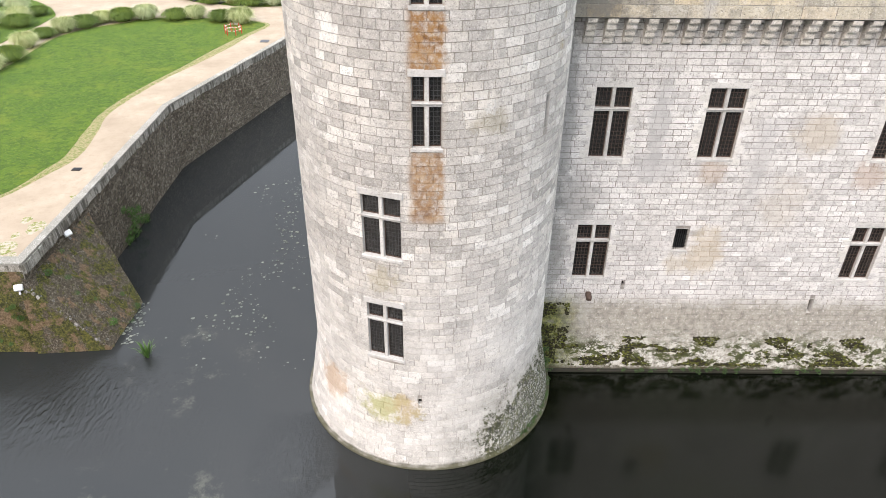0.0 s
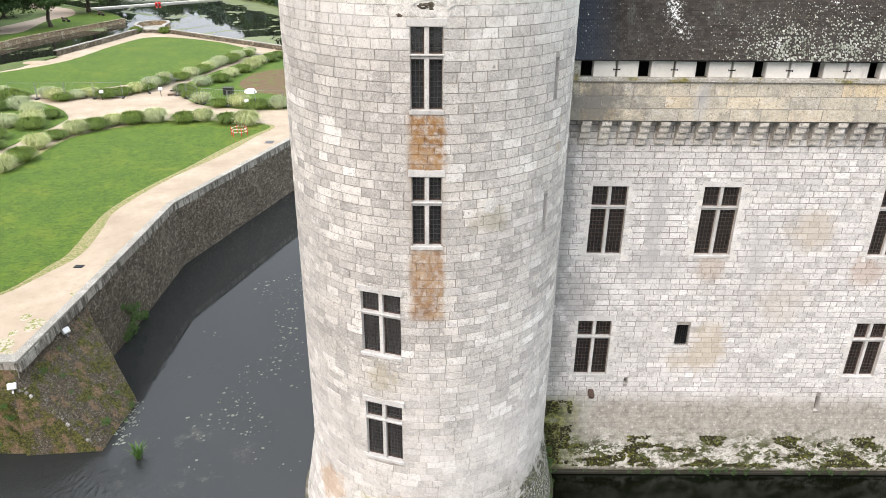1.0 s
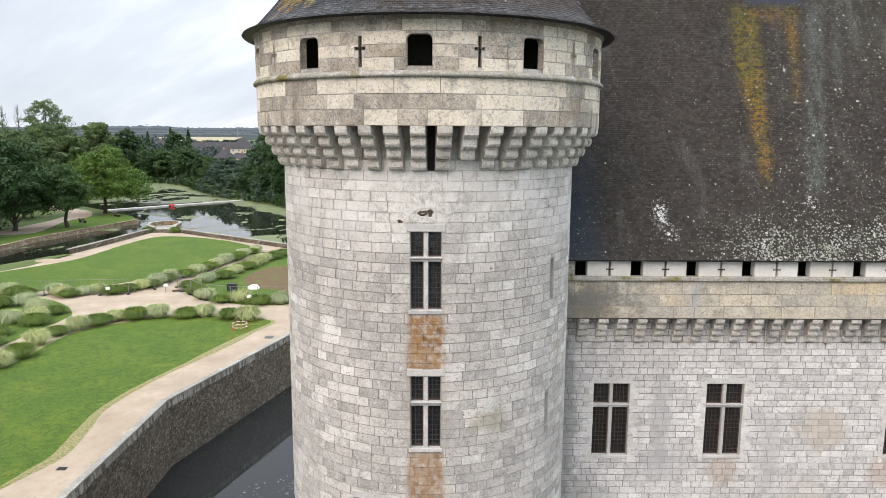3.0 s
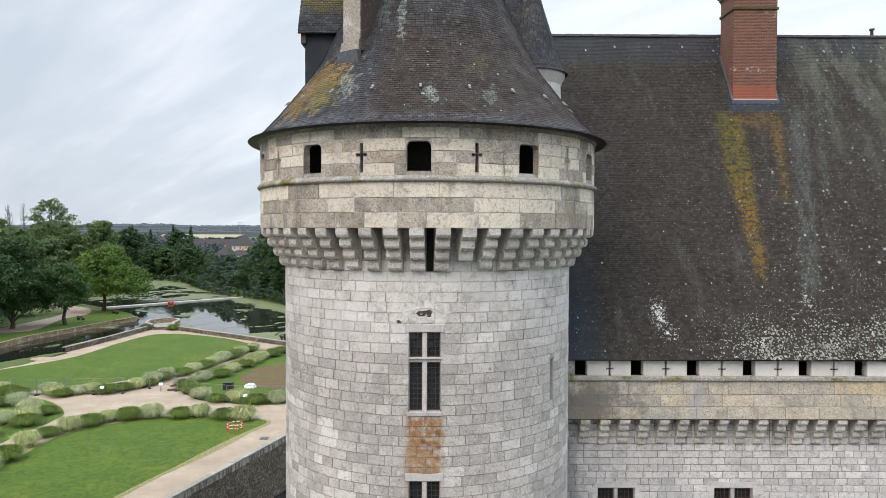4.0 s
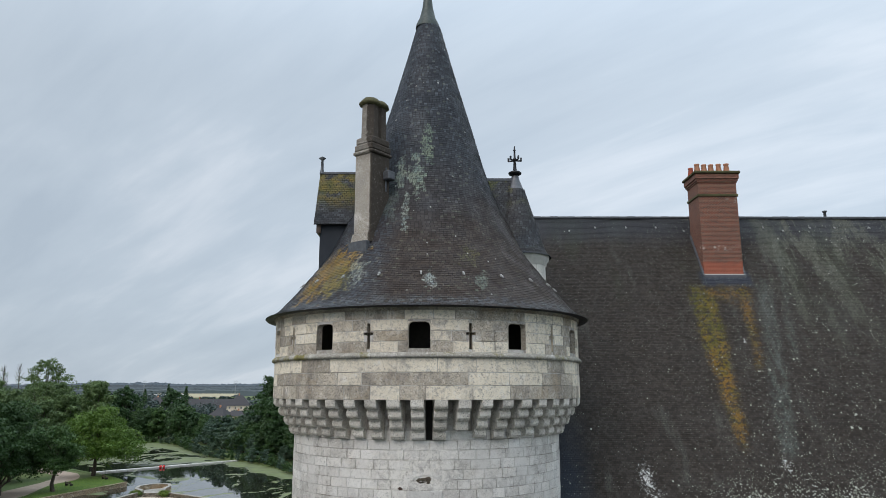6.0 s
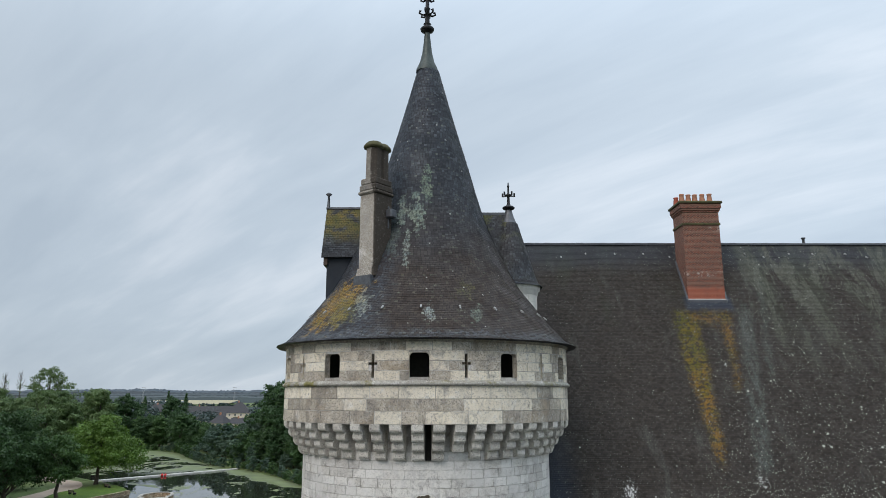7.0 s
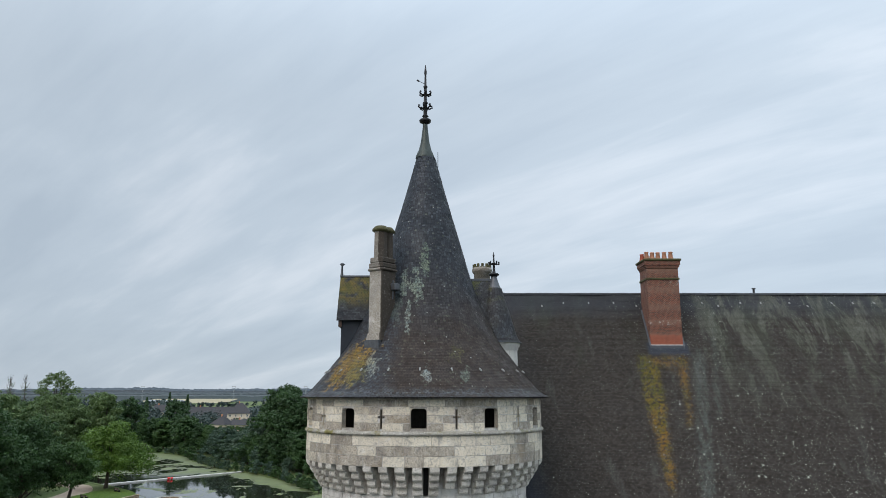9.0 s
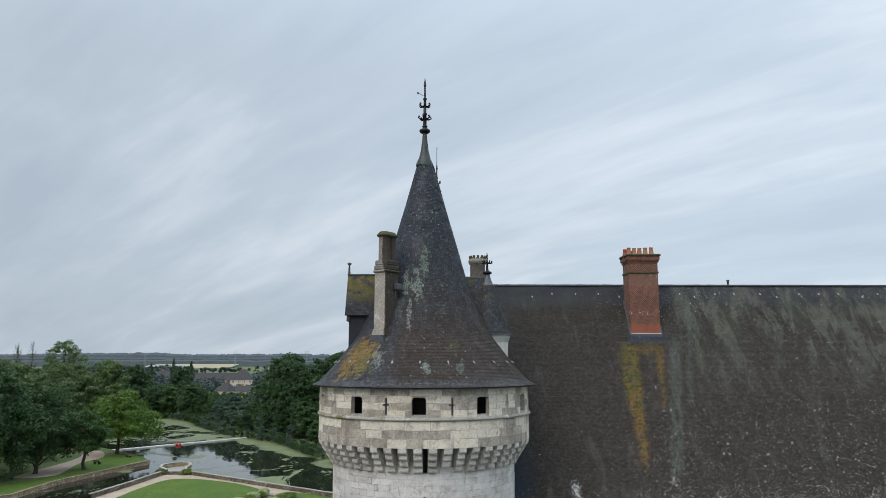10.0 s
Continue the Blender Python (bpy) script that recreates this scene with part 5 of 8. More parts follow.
def cross_window(on, h, transom, parent, grid, lattice=0.13):
    """A stone cross window: sill, jambs, mullion, transom, leaded lights."""
    u0, u1, z0, z1 = h
    m = hole_frame(on, h)
    w, zc = u1 - u0, (z0 + z1) / 2
    win = new("window")
    win.parent = parent
    win.matrix_local = m
    lo, hi, tz = z0 - zc, z1 - zc, transom - zc
    mw = 0.075
    for name, bx in (("mullion", (-mw, mw, 0.03, 0.24, lo, hi)), ("transom", (-w / 2, w / 2, 0.025, 0.24, tz - 0.075, tz + 0.075)),
                     ("sill", (-w / 2 - 0.06, w / 2 + 0.06, -0.05, 0.30, lo - 0.12, lo + 0.02)), ("lintel", (-w / 2 - 0.12, w / 2 + 0.12, -0.022, 0.3, hi, hi + 0.26))):
        part(name, box(*bx, bevel=0.018), m_dressed, win)
    tb = box(-w / 2 - 0.03, w / 2 + 0.03, -0.045, 0.05, tz + 0.03, tz + 0.08, bevel=0.012)
    part("drip_mould", tb, m_dressed, win)
    for xa, xb in ((-w / 2, -mw), (mw, w / 2)):
        for za, zb in ((lo + 0.02, tz - 0.075), (tz + 0.075, hi)):
            bm = bmesh.new()
            f_ = 0.035
            for q in ((xa, xa + f_, za, zb), (xb - f_, xb, za, zb), (xa + f_, xb - f_, za, za + f_), (xa + f_, xb - f_, zb - f_, zb)):
                bm_box(bm, q[0], q[1], 0.17, 0.23, q[2], q[3])
            part("casement", bm, m_timber, win, "dark brown casement frame")
            pane = part("pane", box(xa + f_, xb - f_, 0.203, 0.209, za + f_, zb - f_), m_glass, win, "dark leaded glass")
            bm = bmesh.new()
            x_, z_ = xa + f_, za + f_
            n = max(2, round((xb - xa - 2 * f_) / lattice))
            for i in range(1, n):
                xx = xa + f_ + (xb - xa - 2 * f_) * i / n
                bm_box(bm, xx - 0.008, xx + 0.008, 0.185, 0.2, za + f_, zb - f_)
            n = max(3, round((zb - za - 2 * f_) / (lattice * 1.25)))
            for i in range(1, n):
                zz = za + f_ + (zb - za - 2 * f_) * i / n
                bm_box(bm, xa + f_, xb - f_, 0.187, 0.198, zz - 0.008, zz + 0.008)
            part("lead_lattice", bm, grid, win)
    return win


# ---------------------------------------------------------------- round tower
tower = thing("round_tower", "pale limestone round tower with a conical slate roof in the moat", "tower")
D = math.radians(1) * 5.4
TW = [((-5.25 * D, 5.25 * D, 19.87, 22.4), 21.52), ((-5.2 * D, 5.2 * D, 15.2, 17.68), 16.74), ((-26.4 * D, -10.2 * D, 10.62, 13.2), 12.32), ((-26.3 * D, -10.4 * D, 5.72, 8.37), 7.58)]
SLITS = [(52.0 * D, 54.6 * D, 19.75, 21.2), (50.6 * D, 53.2 * D, 15.15, 16.4), (-4.2 * D, -2.6 * D, 3.34, 3.64), (0.5 * D, 4.3 * D, 24.3, 26.0)]
T_HOLES = [h for h, _ in TW] + SLITS
zrows = [-0.4 + 0.325 * i for i in range(77)]
t_us = [radians(-180 + 5 * i) * 5.4 for i in range(73)]
skin(on_tower, t_us, [-0.6, 0, 1.2, 2.4, 3.6, 8, 12, 16, 20, 24, 26.4], T_HOLES, m_joint, tower, "shaft_core")
for h in T_HOLES:
    cheeks(on_tower, h, 0.35 if h[3] - h[2] < 2 else 0.3, m_dressed, tower)
for h, tz in TW:
    cross_window(on_tower, h, tz, tower, m_came)
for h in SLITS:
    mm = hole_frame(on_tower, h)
    # dark back plate, the slit's shade put into its colour
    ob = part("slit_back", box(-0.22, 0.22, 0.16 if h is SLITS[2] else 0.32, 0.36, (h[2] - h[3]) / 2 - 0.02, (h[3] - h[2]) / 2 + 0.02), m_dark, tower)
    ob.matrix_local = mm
rt = random.Random(11)
rows_t = [(z, z + 0.325) for z in zrows if z < 25.3]
t_blocks = courses(radians(-118) * 5.4, radians(118) * 5.4, rows_t, 0.42, 0.86, T_HOLES, rt)
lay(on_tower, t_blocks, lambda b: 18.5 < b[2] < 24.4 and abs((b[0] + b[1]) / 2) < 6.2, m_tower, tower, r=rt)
part("water_ledge", lathe([(5.9, 0.13), (6.10, 0.10), (6.14, 0.04), (6.14, -0.5)], 96, TX, TY), m_joint, tower, "algae-stained ledge at the water line")

# broken patches: a shot scar and a cracked relieving arch above the top window
# the small hole is a dark brown patch, its shade put into the colour
for uc, zc_, ru, rz, mat, nm, lab in ((23.4 * D, 16.5, 0.27, 0.26, m_quoin, "shot_scar", "pale crater where a shot broke the stone"), (0.1 * D, 22.98, 0.30, 0.13, m_rubble, "broken_stone", "dark broken gap above the window"), (-8.6 * D, 22.72, 0.09, 0.06, m_timber, "broken_stone", "small dark patch standing for a hole in the face")):
    vs, fs = [on_tower(uc, zc_, 0.03)], []
    nr, na = 5, 16
    for i in range(1, nr + 1):
        for j in range(na):
            a_ = 2 * math.pi * j / na
            rag = 1 + 0.8 * noise.noise(Vector((math.cos(a_) * 1.7 + uc, math.sin(a_) * 1.7, i * 0.25)))
            f_ = i / nr * rag
            dd = 0.026 + 0.035 * noise.noise(Vector((i * 1.7, j * 2.3, uc))) - (0.03 if i == nr else 0)
            vs.append(on_tower(uc + ru * f_ * math.cos(a_), zc_ + rz * f_ * math.sin(a_), dd))
    for j in range(na):
        fs.append((0, 1 + j, 1 + (j + 1) % na))
        for i in range(nr - 1):
            q = 1 + i * na
            fs.append((q + j, q + na + j, q + na + (j + 1) % na, q + (j + 1) % na))
    raw(nm, vs, fs, mat, tower, lab)
for i in range(-4, 5):
    a_ = radians(i * 14)
    uu, zz = 0.05 + 0.75 * math.sin(a_), 22.66 + 0.62 * math.cos(a_)
    q = on_tower(uu, zz, 0.022)
    part("arch_stone", box(-0.085, 0.085, -0.014, 0.02, -0.13, 0.13, Matrix.Translation(q) @ pose(0, 0, 0, 0, 0, math.degrees(uu / 5.4)) @ pose(0, 0, 0, 0, math.degrees(a_), 0), bevel=0.008), m_tower, tower)

# corbels carrying the gallery
CORB = [(0.0, 0.0), (0.0, -1.32), (0.12, -1.32), (0.21, -1.29), (0.26, -1.22), (0.27, -1.08), (0.22, -1.03), (0.22, -0.99), (0.34, -0.98), (0.43, -0.95), (0.48, -0.88), (0.49, -0.74), (0.44, -0.69), (0.44, -0.65), (0.56, -0.64), (0.65, -0.61), (0.70, -0.54), (0.71, -0.40), (0.66, -0.35), (0.66, -0.31), (0.78, -0.30), (0.86, -0.27), (0.91, -0.20), (0.92, -0.06), (0.92, 0.0)]
bm = bmesh.new()
a = [bm.verts.new((-0.19, -x, z)) for x, z in CORB]
b = [bm.verts.new((0.19, -x, z)) for x, z in CORB]
bm.faces.new(a)
bm.faces.new(list(reversed(b)))
for i in range(len(CORB)):
    j = (i + 1) % len(CORB)
    bm.faces.new((a[j], a[i], b[i], b[j]))
clean(bm)
bmesh.ops.bevel(bm, geom=[e for e in bm.edges if len(e.link_faces) == 2 and abs(e.verts[0].co.x - e.verts[1].co.x) < 0.01], offset=0.012, segments=1, affect="EDGES")
corbel_me = bpy.data.meshes.new("corbel")
bm.to_mesh(corbel_me)
bm.free()
corbel_me.materials.append(m_corbel)
bm = bmesh.new()
SHORT = [(0.0, 0.0), (0.0, -1.0), (0.2, -0.93), (0.42, -0.98), (0.5, -0.72), (0.61, -0.67), (0.69, -0.59), (0.71, -0.37), (0.80, -0.34), (0.89, -0.26), (0.92, -0.02), (0.92, 0.0)]
bm_prism(bm, [(-x, z) for x, z in SHORT], -0.19, 0.19, pose(0, 0, 0, 0, 0, 90))
broken_me = bpy.data.meshes.new("corbel")
clean(bm).to_mesh(broken_me)
bm.free()
broken_me.materials.append(m_corbel)
for i in range(49):
    ang = -2.1 + 7.347 * i
    ob = new("corbel", broken_me if i == 2 else corbel_me)
    ob.parent = tower
    if i == 2:
        ob["label"] = "corbel with its lower step broken off"
    ob.matrix_local = pose(TX, TY, 25.66, 0, 0, 0) @ pose(0, 0, 0, 0, 0, ang) @ pose(0, -5.39, 0) @ Matrix.Diagonal((rt.uniform(1.07, 1.22), rt.uniform(0.97, 1.02), rt.uniform(0.97, 1.03), 1))

# gallery parapet: lower band, string course, upper band with openings
GR = 6.3


def on_parapet(u, v, d):
    a_ = u / GR
    return Vector((TX + (GR + d) * math.sin(a_), TY - (GR + d) * math.cos(a_), v))


G = math.radians(1) * GR
EMB = [((c_ - 3.4) * G, (c_ + 3.4) * G, 27.38, 28.28) for c_ in (-67.0, -34.3, -1.6, 30.9, 64.2, 97, 129, 161, -100, -132, -165)]
CROSS = [(c_ - 0.45, c_ + 0.45) for c_ in (-83.4, -50.8, -17.7, 14.5, 47.4, 80.6)]
P_HOLES = EMB + [(a_ * G, b_ * G, 27.36, 28.24) for a_, b_ in CROSS] + [((c_ - 1.5) * G, (c_ + 1.5) * G, 27.84, 27.93) for c_ in (-83.4, -50.8, -17.7, 14.5, 47.4, 80.6)]
p_us = [radians(-180 + 4 * i) * GR for i in range(91)]
skin(on_parapet, p_us, [25.66, 27.1, 28.9], P_HOLES, m_joint, tower, "parapet_core")
for h in P_HOLES:
    cheeks(on_parapet, h, 0.24, m_parapet, tower)
for u0, u1, v0, v1 in EMB[:5]:
    for uc, way in ((u0, 1), (u1, -1)):
        arc = [(uc - way * 0.01, v1 + 0.01)] + [(uc + way * 0.17 * (1 - math.cos(a_)) - way * 0.004, v1 - 0.17 * (1 - math.sin(a_))) for a_ in (radians(15 * i) for i in range(7))]
        n_ = len(arc)
        vs_ = [on_parapet(u, v, d) for d in (0.012, -0.23) for u, v in arc]
        raw("corner_stone", vs_, [tuple(range(n_)), tuple(range(2 * n_ - 1, n_ - 1, -1))] + [(i, n_ + i, n_ + (i + 1) % n_, (i + 1) % n_) for i in range(n_)], m_parapet, tower)
rp = random.Random(21)
low = courses(radians(-180) * GR, radians(180) * GR, [(25.66, 26.14), (26.14, 26.58), (26.58, 27.06)], 0.85, 1.6, [], rp)
lay(on_parapet, low, lambda b: True, m_parapet, tower, r=rp, limit=120, curve=0.35)
up = courses(radians(-180) * GR, radians(180) * GR, [(27.24, 27.62), (27.62, 27.98), (27.98, 28.36), (28.36, 28.86)], 0.5, 1.25, P_HOLES, rp)
lay(on_parapet, up, lambda b: True, m_parapet, tower, r=rp, limit=220, curve=0.35)
part("string_course", lathe([(GR - 0.02, 27.04), (GR + 0.10, 27.07), (GR + 0.13, 27.12), (GR + 0.12, 27.17), (GR + 0.03, 27.25), (GR - 0.02, 27.26)], 120, TX, TY), m_sill, tower, "string course with moss and pale lichen")
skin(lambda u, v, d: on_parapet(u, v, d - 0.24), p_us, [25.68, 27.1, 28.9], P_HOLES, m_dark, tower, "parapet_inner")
# near-black underside: the shade between the corbels is put into the colour
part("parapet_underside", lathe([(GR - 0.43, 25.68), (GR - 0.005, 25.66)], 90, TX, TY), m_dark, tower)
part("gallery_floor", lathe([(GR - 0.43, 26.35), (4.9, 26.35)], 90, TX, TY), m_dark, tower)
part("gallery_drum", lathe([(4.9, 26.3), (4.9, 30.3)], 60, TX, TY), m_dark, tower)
part("cornice", lathe([(GR - 0.02, 28.66), (GR + 0.07, 28.70), (GR + 0.10, 28.78), (GR + 0.14, 28.84), (GR - 0.3, 28.87)], 96, TX, TY), m_parapet, tower)

# conical roof: one low step for every course of slates
CONE = [(6.74, 28.80), (6.36, 28.99), (5.98, 29.38), (5.53, 29.90), (4.81, 30.80), (4.18, 31.66), (3.58, 32.86), (3.08, 33.88), (2.53, 35.45), (1.98, 37.40), (1.50, 39.05), (1.00, 40.85), (0.52, 42.65)]


def along(prof, step):
    """Points along a smooth profile at even steps."""
    dense = smooth_line(prof, 0.05, 0, False)
    out, left = [dense[0]], step
    for p, q in zip(dense, dense[1:]):
        d = math.hypot(q[0] - p[0], q[1] - p[1])
        while left <= d:
            f_ = left / d
            p = (p[0] + (q[0] - p[0]) * f_, p[1] + (q[1] - p[1]) * f_)
            out.append(p)
            d -= left
            left = step
        left -= d
    return out


def slate_mesh(name, corners, material, parent, r, lift=0.011, slack=0.006):
    """Slates from their corners (low left, low right, high right, high left, outward): each a tilted plate with a thick lower edge."""
    vs_, fs_ = [], []
    for a, b, c_, d, o in corners:
        up_ = (d - a) * 0.06
        q = o * (lift * r.uniform(0.6, 1.5))
        tip = o * r.uniform(-slack, slack)
        drop = up_ * r.uniform(-0.9, 0.5)
        i = len(vs_)
        vs_ += [a + drop, b + drop, a + drop + q + tip, b + drop + q - tip, c_ + o * 0.002 + up_, d + o * 0.002 + up_]
        fs_ += [(i, i + 1, i + 3, i + 2), (i + 2, i + 3, i + 4, i + 5)]
    return tagged(raw(name, vs_, fs_, material, parent), kind="stuff")


def slate_cone(name, prof, segs, cx, cy, step, wide, material, parent, a0=-180, a1=180):
    """Slates laid course on course round a cone, from a0 to a1 degrees off the front."""
    r = random.Random(segs)
    pts = along(prof, step)
    part("roof_bed", lathe([(max(0.02, q[0] - 0.012), q[1] - 0.006) for q in pts[::4] + [pts[-1]]], segs, cx, cy, smooth=False), m_black_bed, parent)
    corners = []
    for n, ((r0, z0), (r1, z1)) in enumerate(zip(pts, pts[1:])):
        d = Vector((r1 - r0, z1 - z0)).normalized()
        m = max(6, round(radians(a1 - a0) * r0 / wide))
        w = radians(a1 - a0) / m
        start = radians(a0) + (w * 0.5 if n % 2 else 0.0) + r.uniform(-0.12, 0.12) * w
        cuts = [start + w * (i + r.uniform(-0.10, 0.10)) for i in range(m + 1)]
        for u0, u1 in zip(cuts, cuts[1:]):
            g = 0.0075 / max(r0, 0.3)
            s0, c0, s1, c1 = math.sin(u0 + g), math.cos(u0 + g), math.sin(u1 - g), math.cos(u1 - g)
            um = (u0 + u1) / 2
            o = Vector((d.y * math.sin(um), -d.y * math.cos(um), -d.x))
            corners.append((Vector((cx + r0 * s0, cy - r0 * c0, z0)), Vector((cx + r0 * s1, cy - r0 * c1, z0)), Vector((cx + r1 * s1, cy - r1 * c1, z1)), Vector((cx + r1 * s0, cy - r1 * c0, z1)), o))
    return slate_mesh(name, corners, material, parent, r)


slate_cone("cone_roof", CONE, 112, TX, TY, 0.10, 0.15, m_slate_cone, tower, -118, 118)["label"] = "dark slate cone with yellow and grey lichen"
part("eave_soffit", lathe([(6.76, 28.79), (6.70, 28.74), (6.3, 28.80)], 112, TX, TY), m_iron, tower, "dark eave board under the slates")

# lead cap and iron finial
fin = new("finial")
fin.parent = tower
fin.location = (TX - 0.05, TY, 0)
fin["label"] = "green lead cap with a wrought iron flower finial"
part("lead_cap", lathe([(0.56, 42.55), (0.54, 42.70), (0.38, 43.05), (0.25, 43.6), (0.17, 44.3), (0.13, 44.75)], 24), m_copper, fin)
part("collar", lathe([(0.13, 44.7), (0.33, 44.82), (0.36, 44.92), (0.30, 45.0), (0.15, 45.06), (0.13, 45.15), (0.2, 45.2), (0.1, 45.28)], 20), m_iron, fin)
part("spike", lathe([(0.12, 45.2), (0.11, 46.0), (0.16, 46.05), (0.10, 46.12), (0.085, 47.0), (0.14, 47.08), (0.07, 47.18), (0.055, 47.85), (0.085, 48.0), (0.02, 48.5), (0.0, 48.52)], 12), m_iron, fin)
for zc_, n, ln in ((45.75, 6, 0.42), (46.6, 6, 0.38)):
    for i in range(n):
        pts = [(0.05, 0, 0), (ln * 0.6, 0, -0.07), (ln, 0, 0.02), (ln * 0.95, 0, 0.14), (ln * 0.75, 0, 0.12)]
        cu = bpy.data.curves.new("leaf", "CURVE")
        cu.dimensions, cu.bevel_depth, cu.bevel_resolution = "3D", 0.048, 1
        sp = cu.splines.new("POLY")
        sp.points.add(len(pts) - 1)
        for q, p in zip(sp.points, pts):
            q.co = (*p, 1)
        me = bpy.data.meshes.new_from_object(bpy.data.objects.new("tmp", cu))
        me.materials.append(m_iron)
        ob = new("iron_leaf", me)
        ob.parent = fin
        ob.matrix_local = pose(0, 0, zc_, 0, 0, 360 * i / n + zc_ * 20)
bm = bmesh.new()
bm_box(bm, -0.5, 0.0, -0.012, 0.012, -0.012, 0.012, pose(0, 0, 47.25, 0, 28, 0))
bm_box(bm, -0.58, -0.44, -0.012, 0.012, -0.05, 0.05, pose(0, 0, 47.25, 0, 28, 0))
part("vane", bm, m_iron, fin)

# lead hooks round the foot of the cone
hook = box(-0.035, 0.035, -0.10, 0.04, -0.015, 0.07, bevel=0.012)
bm_box(hook, -0.025, 0.025, -0.18, -0.10, 0.02, 0.05)
hook_me = bpy.data.meshes.new("roof_hook")
hook.to_mesh(hook_me)
hook.free()
hook_me.materials.append(m_zinc)
for i in range(22):
    a_ = -100 + 16.4 * i
    ob = new("roof_hook", hook_me)
    ob.parent = tower
    ob.matrix_local = pose(TX, TY, 0, 0, 0, a_) @ pose(0, -5.35, 30.12, 35, 0, 0)

# stone chimney on the cone's shoulder
ch = new("chimney")
ch.parent = tower
ch["label"] = "weathered stone chimney with a moulded collar and rounded cap"
ch.matrix_local = pose(-2.72, 24.19, 0, 0, 0, -38)
part("chimney_shaft", box(-0.45, 0.45, -0.46, 0.62, 30.6, 35.25, bevel=0.03), m_chimney_stone, ch)
bm = bmesh.new()
for w_, z0, z1 in ((0.53, 35.25, 35.40), (0.49, 35.40, 35.68), (0.45, 35.68, 35.98)):
    bm_box(bm, -w_, w_, -w_ - 0.02, 0.62 + w_ - 0.45, z0, z1, bevel=0.05)
part("collar", bm, m_chimney_stone, ch)
bm = bmesh.new()
for yc in (-0.12, 0.34):
    bm_lathe(bm, [(0.37, 35.9), (0.35, 37.42)], 8, 0, yc, 22.5, 382.5, smooth=False)
part("flue", bm, m_chimney_stone, ch, "eight-sided twin flues")
bm = bmesh.new()
for yc in (-0.12, 0.34):
    bm_lathe(bm, [(0.34, 37.36), (0.47, 37.42), (0.46, 37.50), (0.30, 37.68), (0.0, 37.74)], 10, 0, yc)
part("cap", bm, m_brick_cap, ch, "mossy rounded cap")
bm = bmesh.new()
bm_prism(bm, [(-0.45, 32.0), (-0.52, 31.72), (-0.54, 31.62), (0.54, 31.62), (0.52, 31.72), (0.45, 32.0)], -0.52, 0.62)
part("flared_foot", clean(bm), m_chimney_stone, ch)
bm = bmesh.new()
bm_prism(bm, [(-0.47, 31.64), (-0.50, 31.22), (0.50, 31.22), (0.47, 31.64)], -0.70, -0.50, pose(0, 0, 0, 0, 0, 0))
part("flashing", clean(bm), m_lead, ch, "grey lead apron flashing")
part("vent_hood", box(0.44, 0.78, 0.20, 0.60, 34.25, 34.62, bevel=0.04), m_lead, ch, "small grey metal vent hood")
part("vent_pipe", box(0.44, 0.50, 0.34, 0.42, 33.8, 34.8, bevel=0.02), m_lead, ch)

# hoist dormer, its gable looking away along the garden side
do = new("dormer")
do.parent = tower
do["label"] = "slate-hung dormer with a mossy slate roof"
bm = bmesh.new()
bm_box(bm, -5.06, -2.0, 26.25, 28.15, 29.9, 33.2)
part("body", bm, m_slate_hung, do, "dark slate-hung cheeks")
bm = bmesh.new()
bm_box(bm, -5.2, -5.02, 26.15, 28.25, 32.55, 33.0)
part("beam", bm, m_timber, do)


def slate_slope(name, p, q, up_, rows, wide, material, parent, wave=0.0):
    """A slope of slates: the eave from p to q, and up_ the way from eave to ridge."""
    p, q, up_ = Vector(p), Vector(q), Vector(up_)
    r = random.Random(rows)
    n_ = (q - p).cross(up_).normalized()
    ln = (q - p).length
    e = (q - p) / ln
    raw("roof_bed", [v - n_ * 0.06 for v in (p, q, q + up_, p + up_)], [(0, 1, 2, 3)], m_black_bed, parent)

    def spot(u, v):
        w_ = p + e * u + up_ * (v / rows)
        return w_ + n_ * (noise.noise(w_ * 0.35) * wave)

    corners = []
    for i in range(rows):
        m = round(ln / wide)
        w = ln / m
        sh = 0.5 if i % 2 else 0.0
        cuts = [min(max((j + sh + r.uniform(-0.12, 0.12)) * w, 0.0), ln) for j in range(-1, m + 1)]
        sag = 0.10 * noise.noise(Vector((i * 0.37, 2.1, 0)))
        for u0, u1 in zip(cuts, cuts[1:]):
            if u1 - u0 > 0.02:
                corners.append((spot(u0 + 0.008, i + sag), spot(u1 - 0.008, i + sag), spot(u1 - 0.008, i + 1), spot(u0 + 0.008, i + 1), n_))
    return slate_mesh(name, corners, material, parent, r)


slate_slope("roof_slope", (-5.3, 26.0, 32.9), (-1.2, 26.0, 32.9), (0, 1.2, 2.6), 27, 0.16, m_slate_dormer, do)
slate_slope("roof_slope", (-1.2, 28.4, 32.9), (-5.3, 28.4, 32.9), (0, -1.2, 2.6), 26, 0.16, m_slate_dormer, do)
bm = bmesh.new()
bm_prism(bm, [(26.05, 32.9), (28.35, 32.9), (27.2, 35.45)], 5.08, 5.2, pose(0, 0, 0, 0, 0, 90))
part("gable", clean(bm), m_slate_hung, do)
part("ridge_lead", box(-5.32, -1.2, 27.14, 27.26, 35.45, 35.56, bevel=0.02), m_lead, do)
part("ridge_spike", lathe([(0.10, 35.5), (0.07, 35.7), (0.05, 36.1), (0.16, 36.2), (0.08, 36.26), (0.0, 36.3)], 10, -5.22, 27.2), m_lead, do)

# stair turret on the other shoulder
tu = new("turret")
tu.parent = tower
tu["label"] = "small round stair turret with a slate cone and iron finial"
UX, UY = 3.5, 27.9
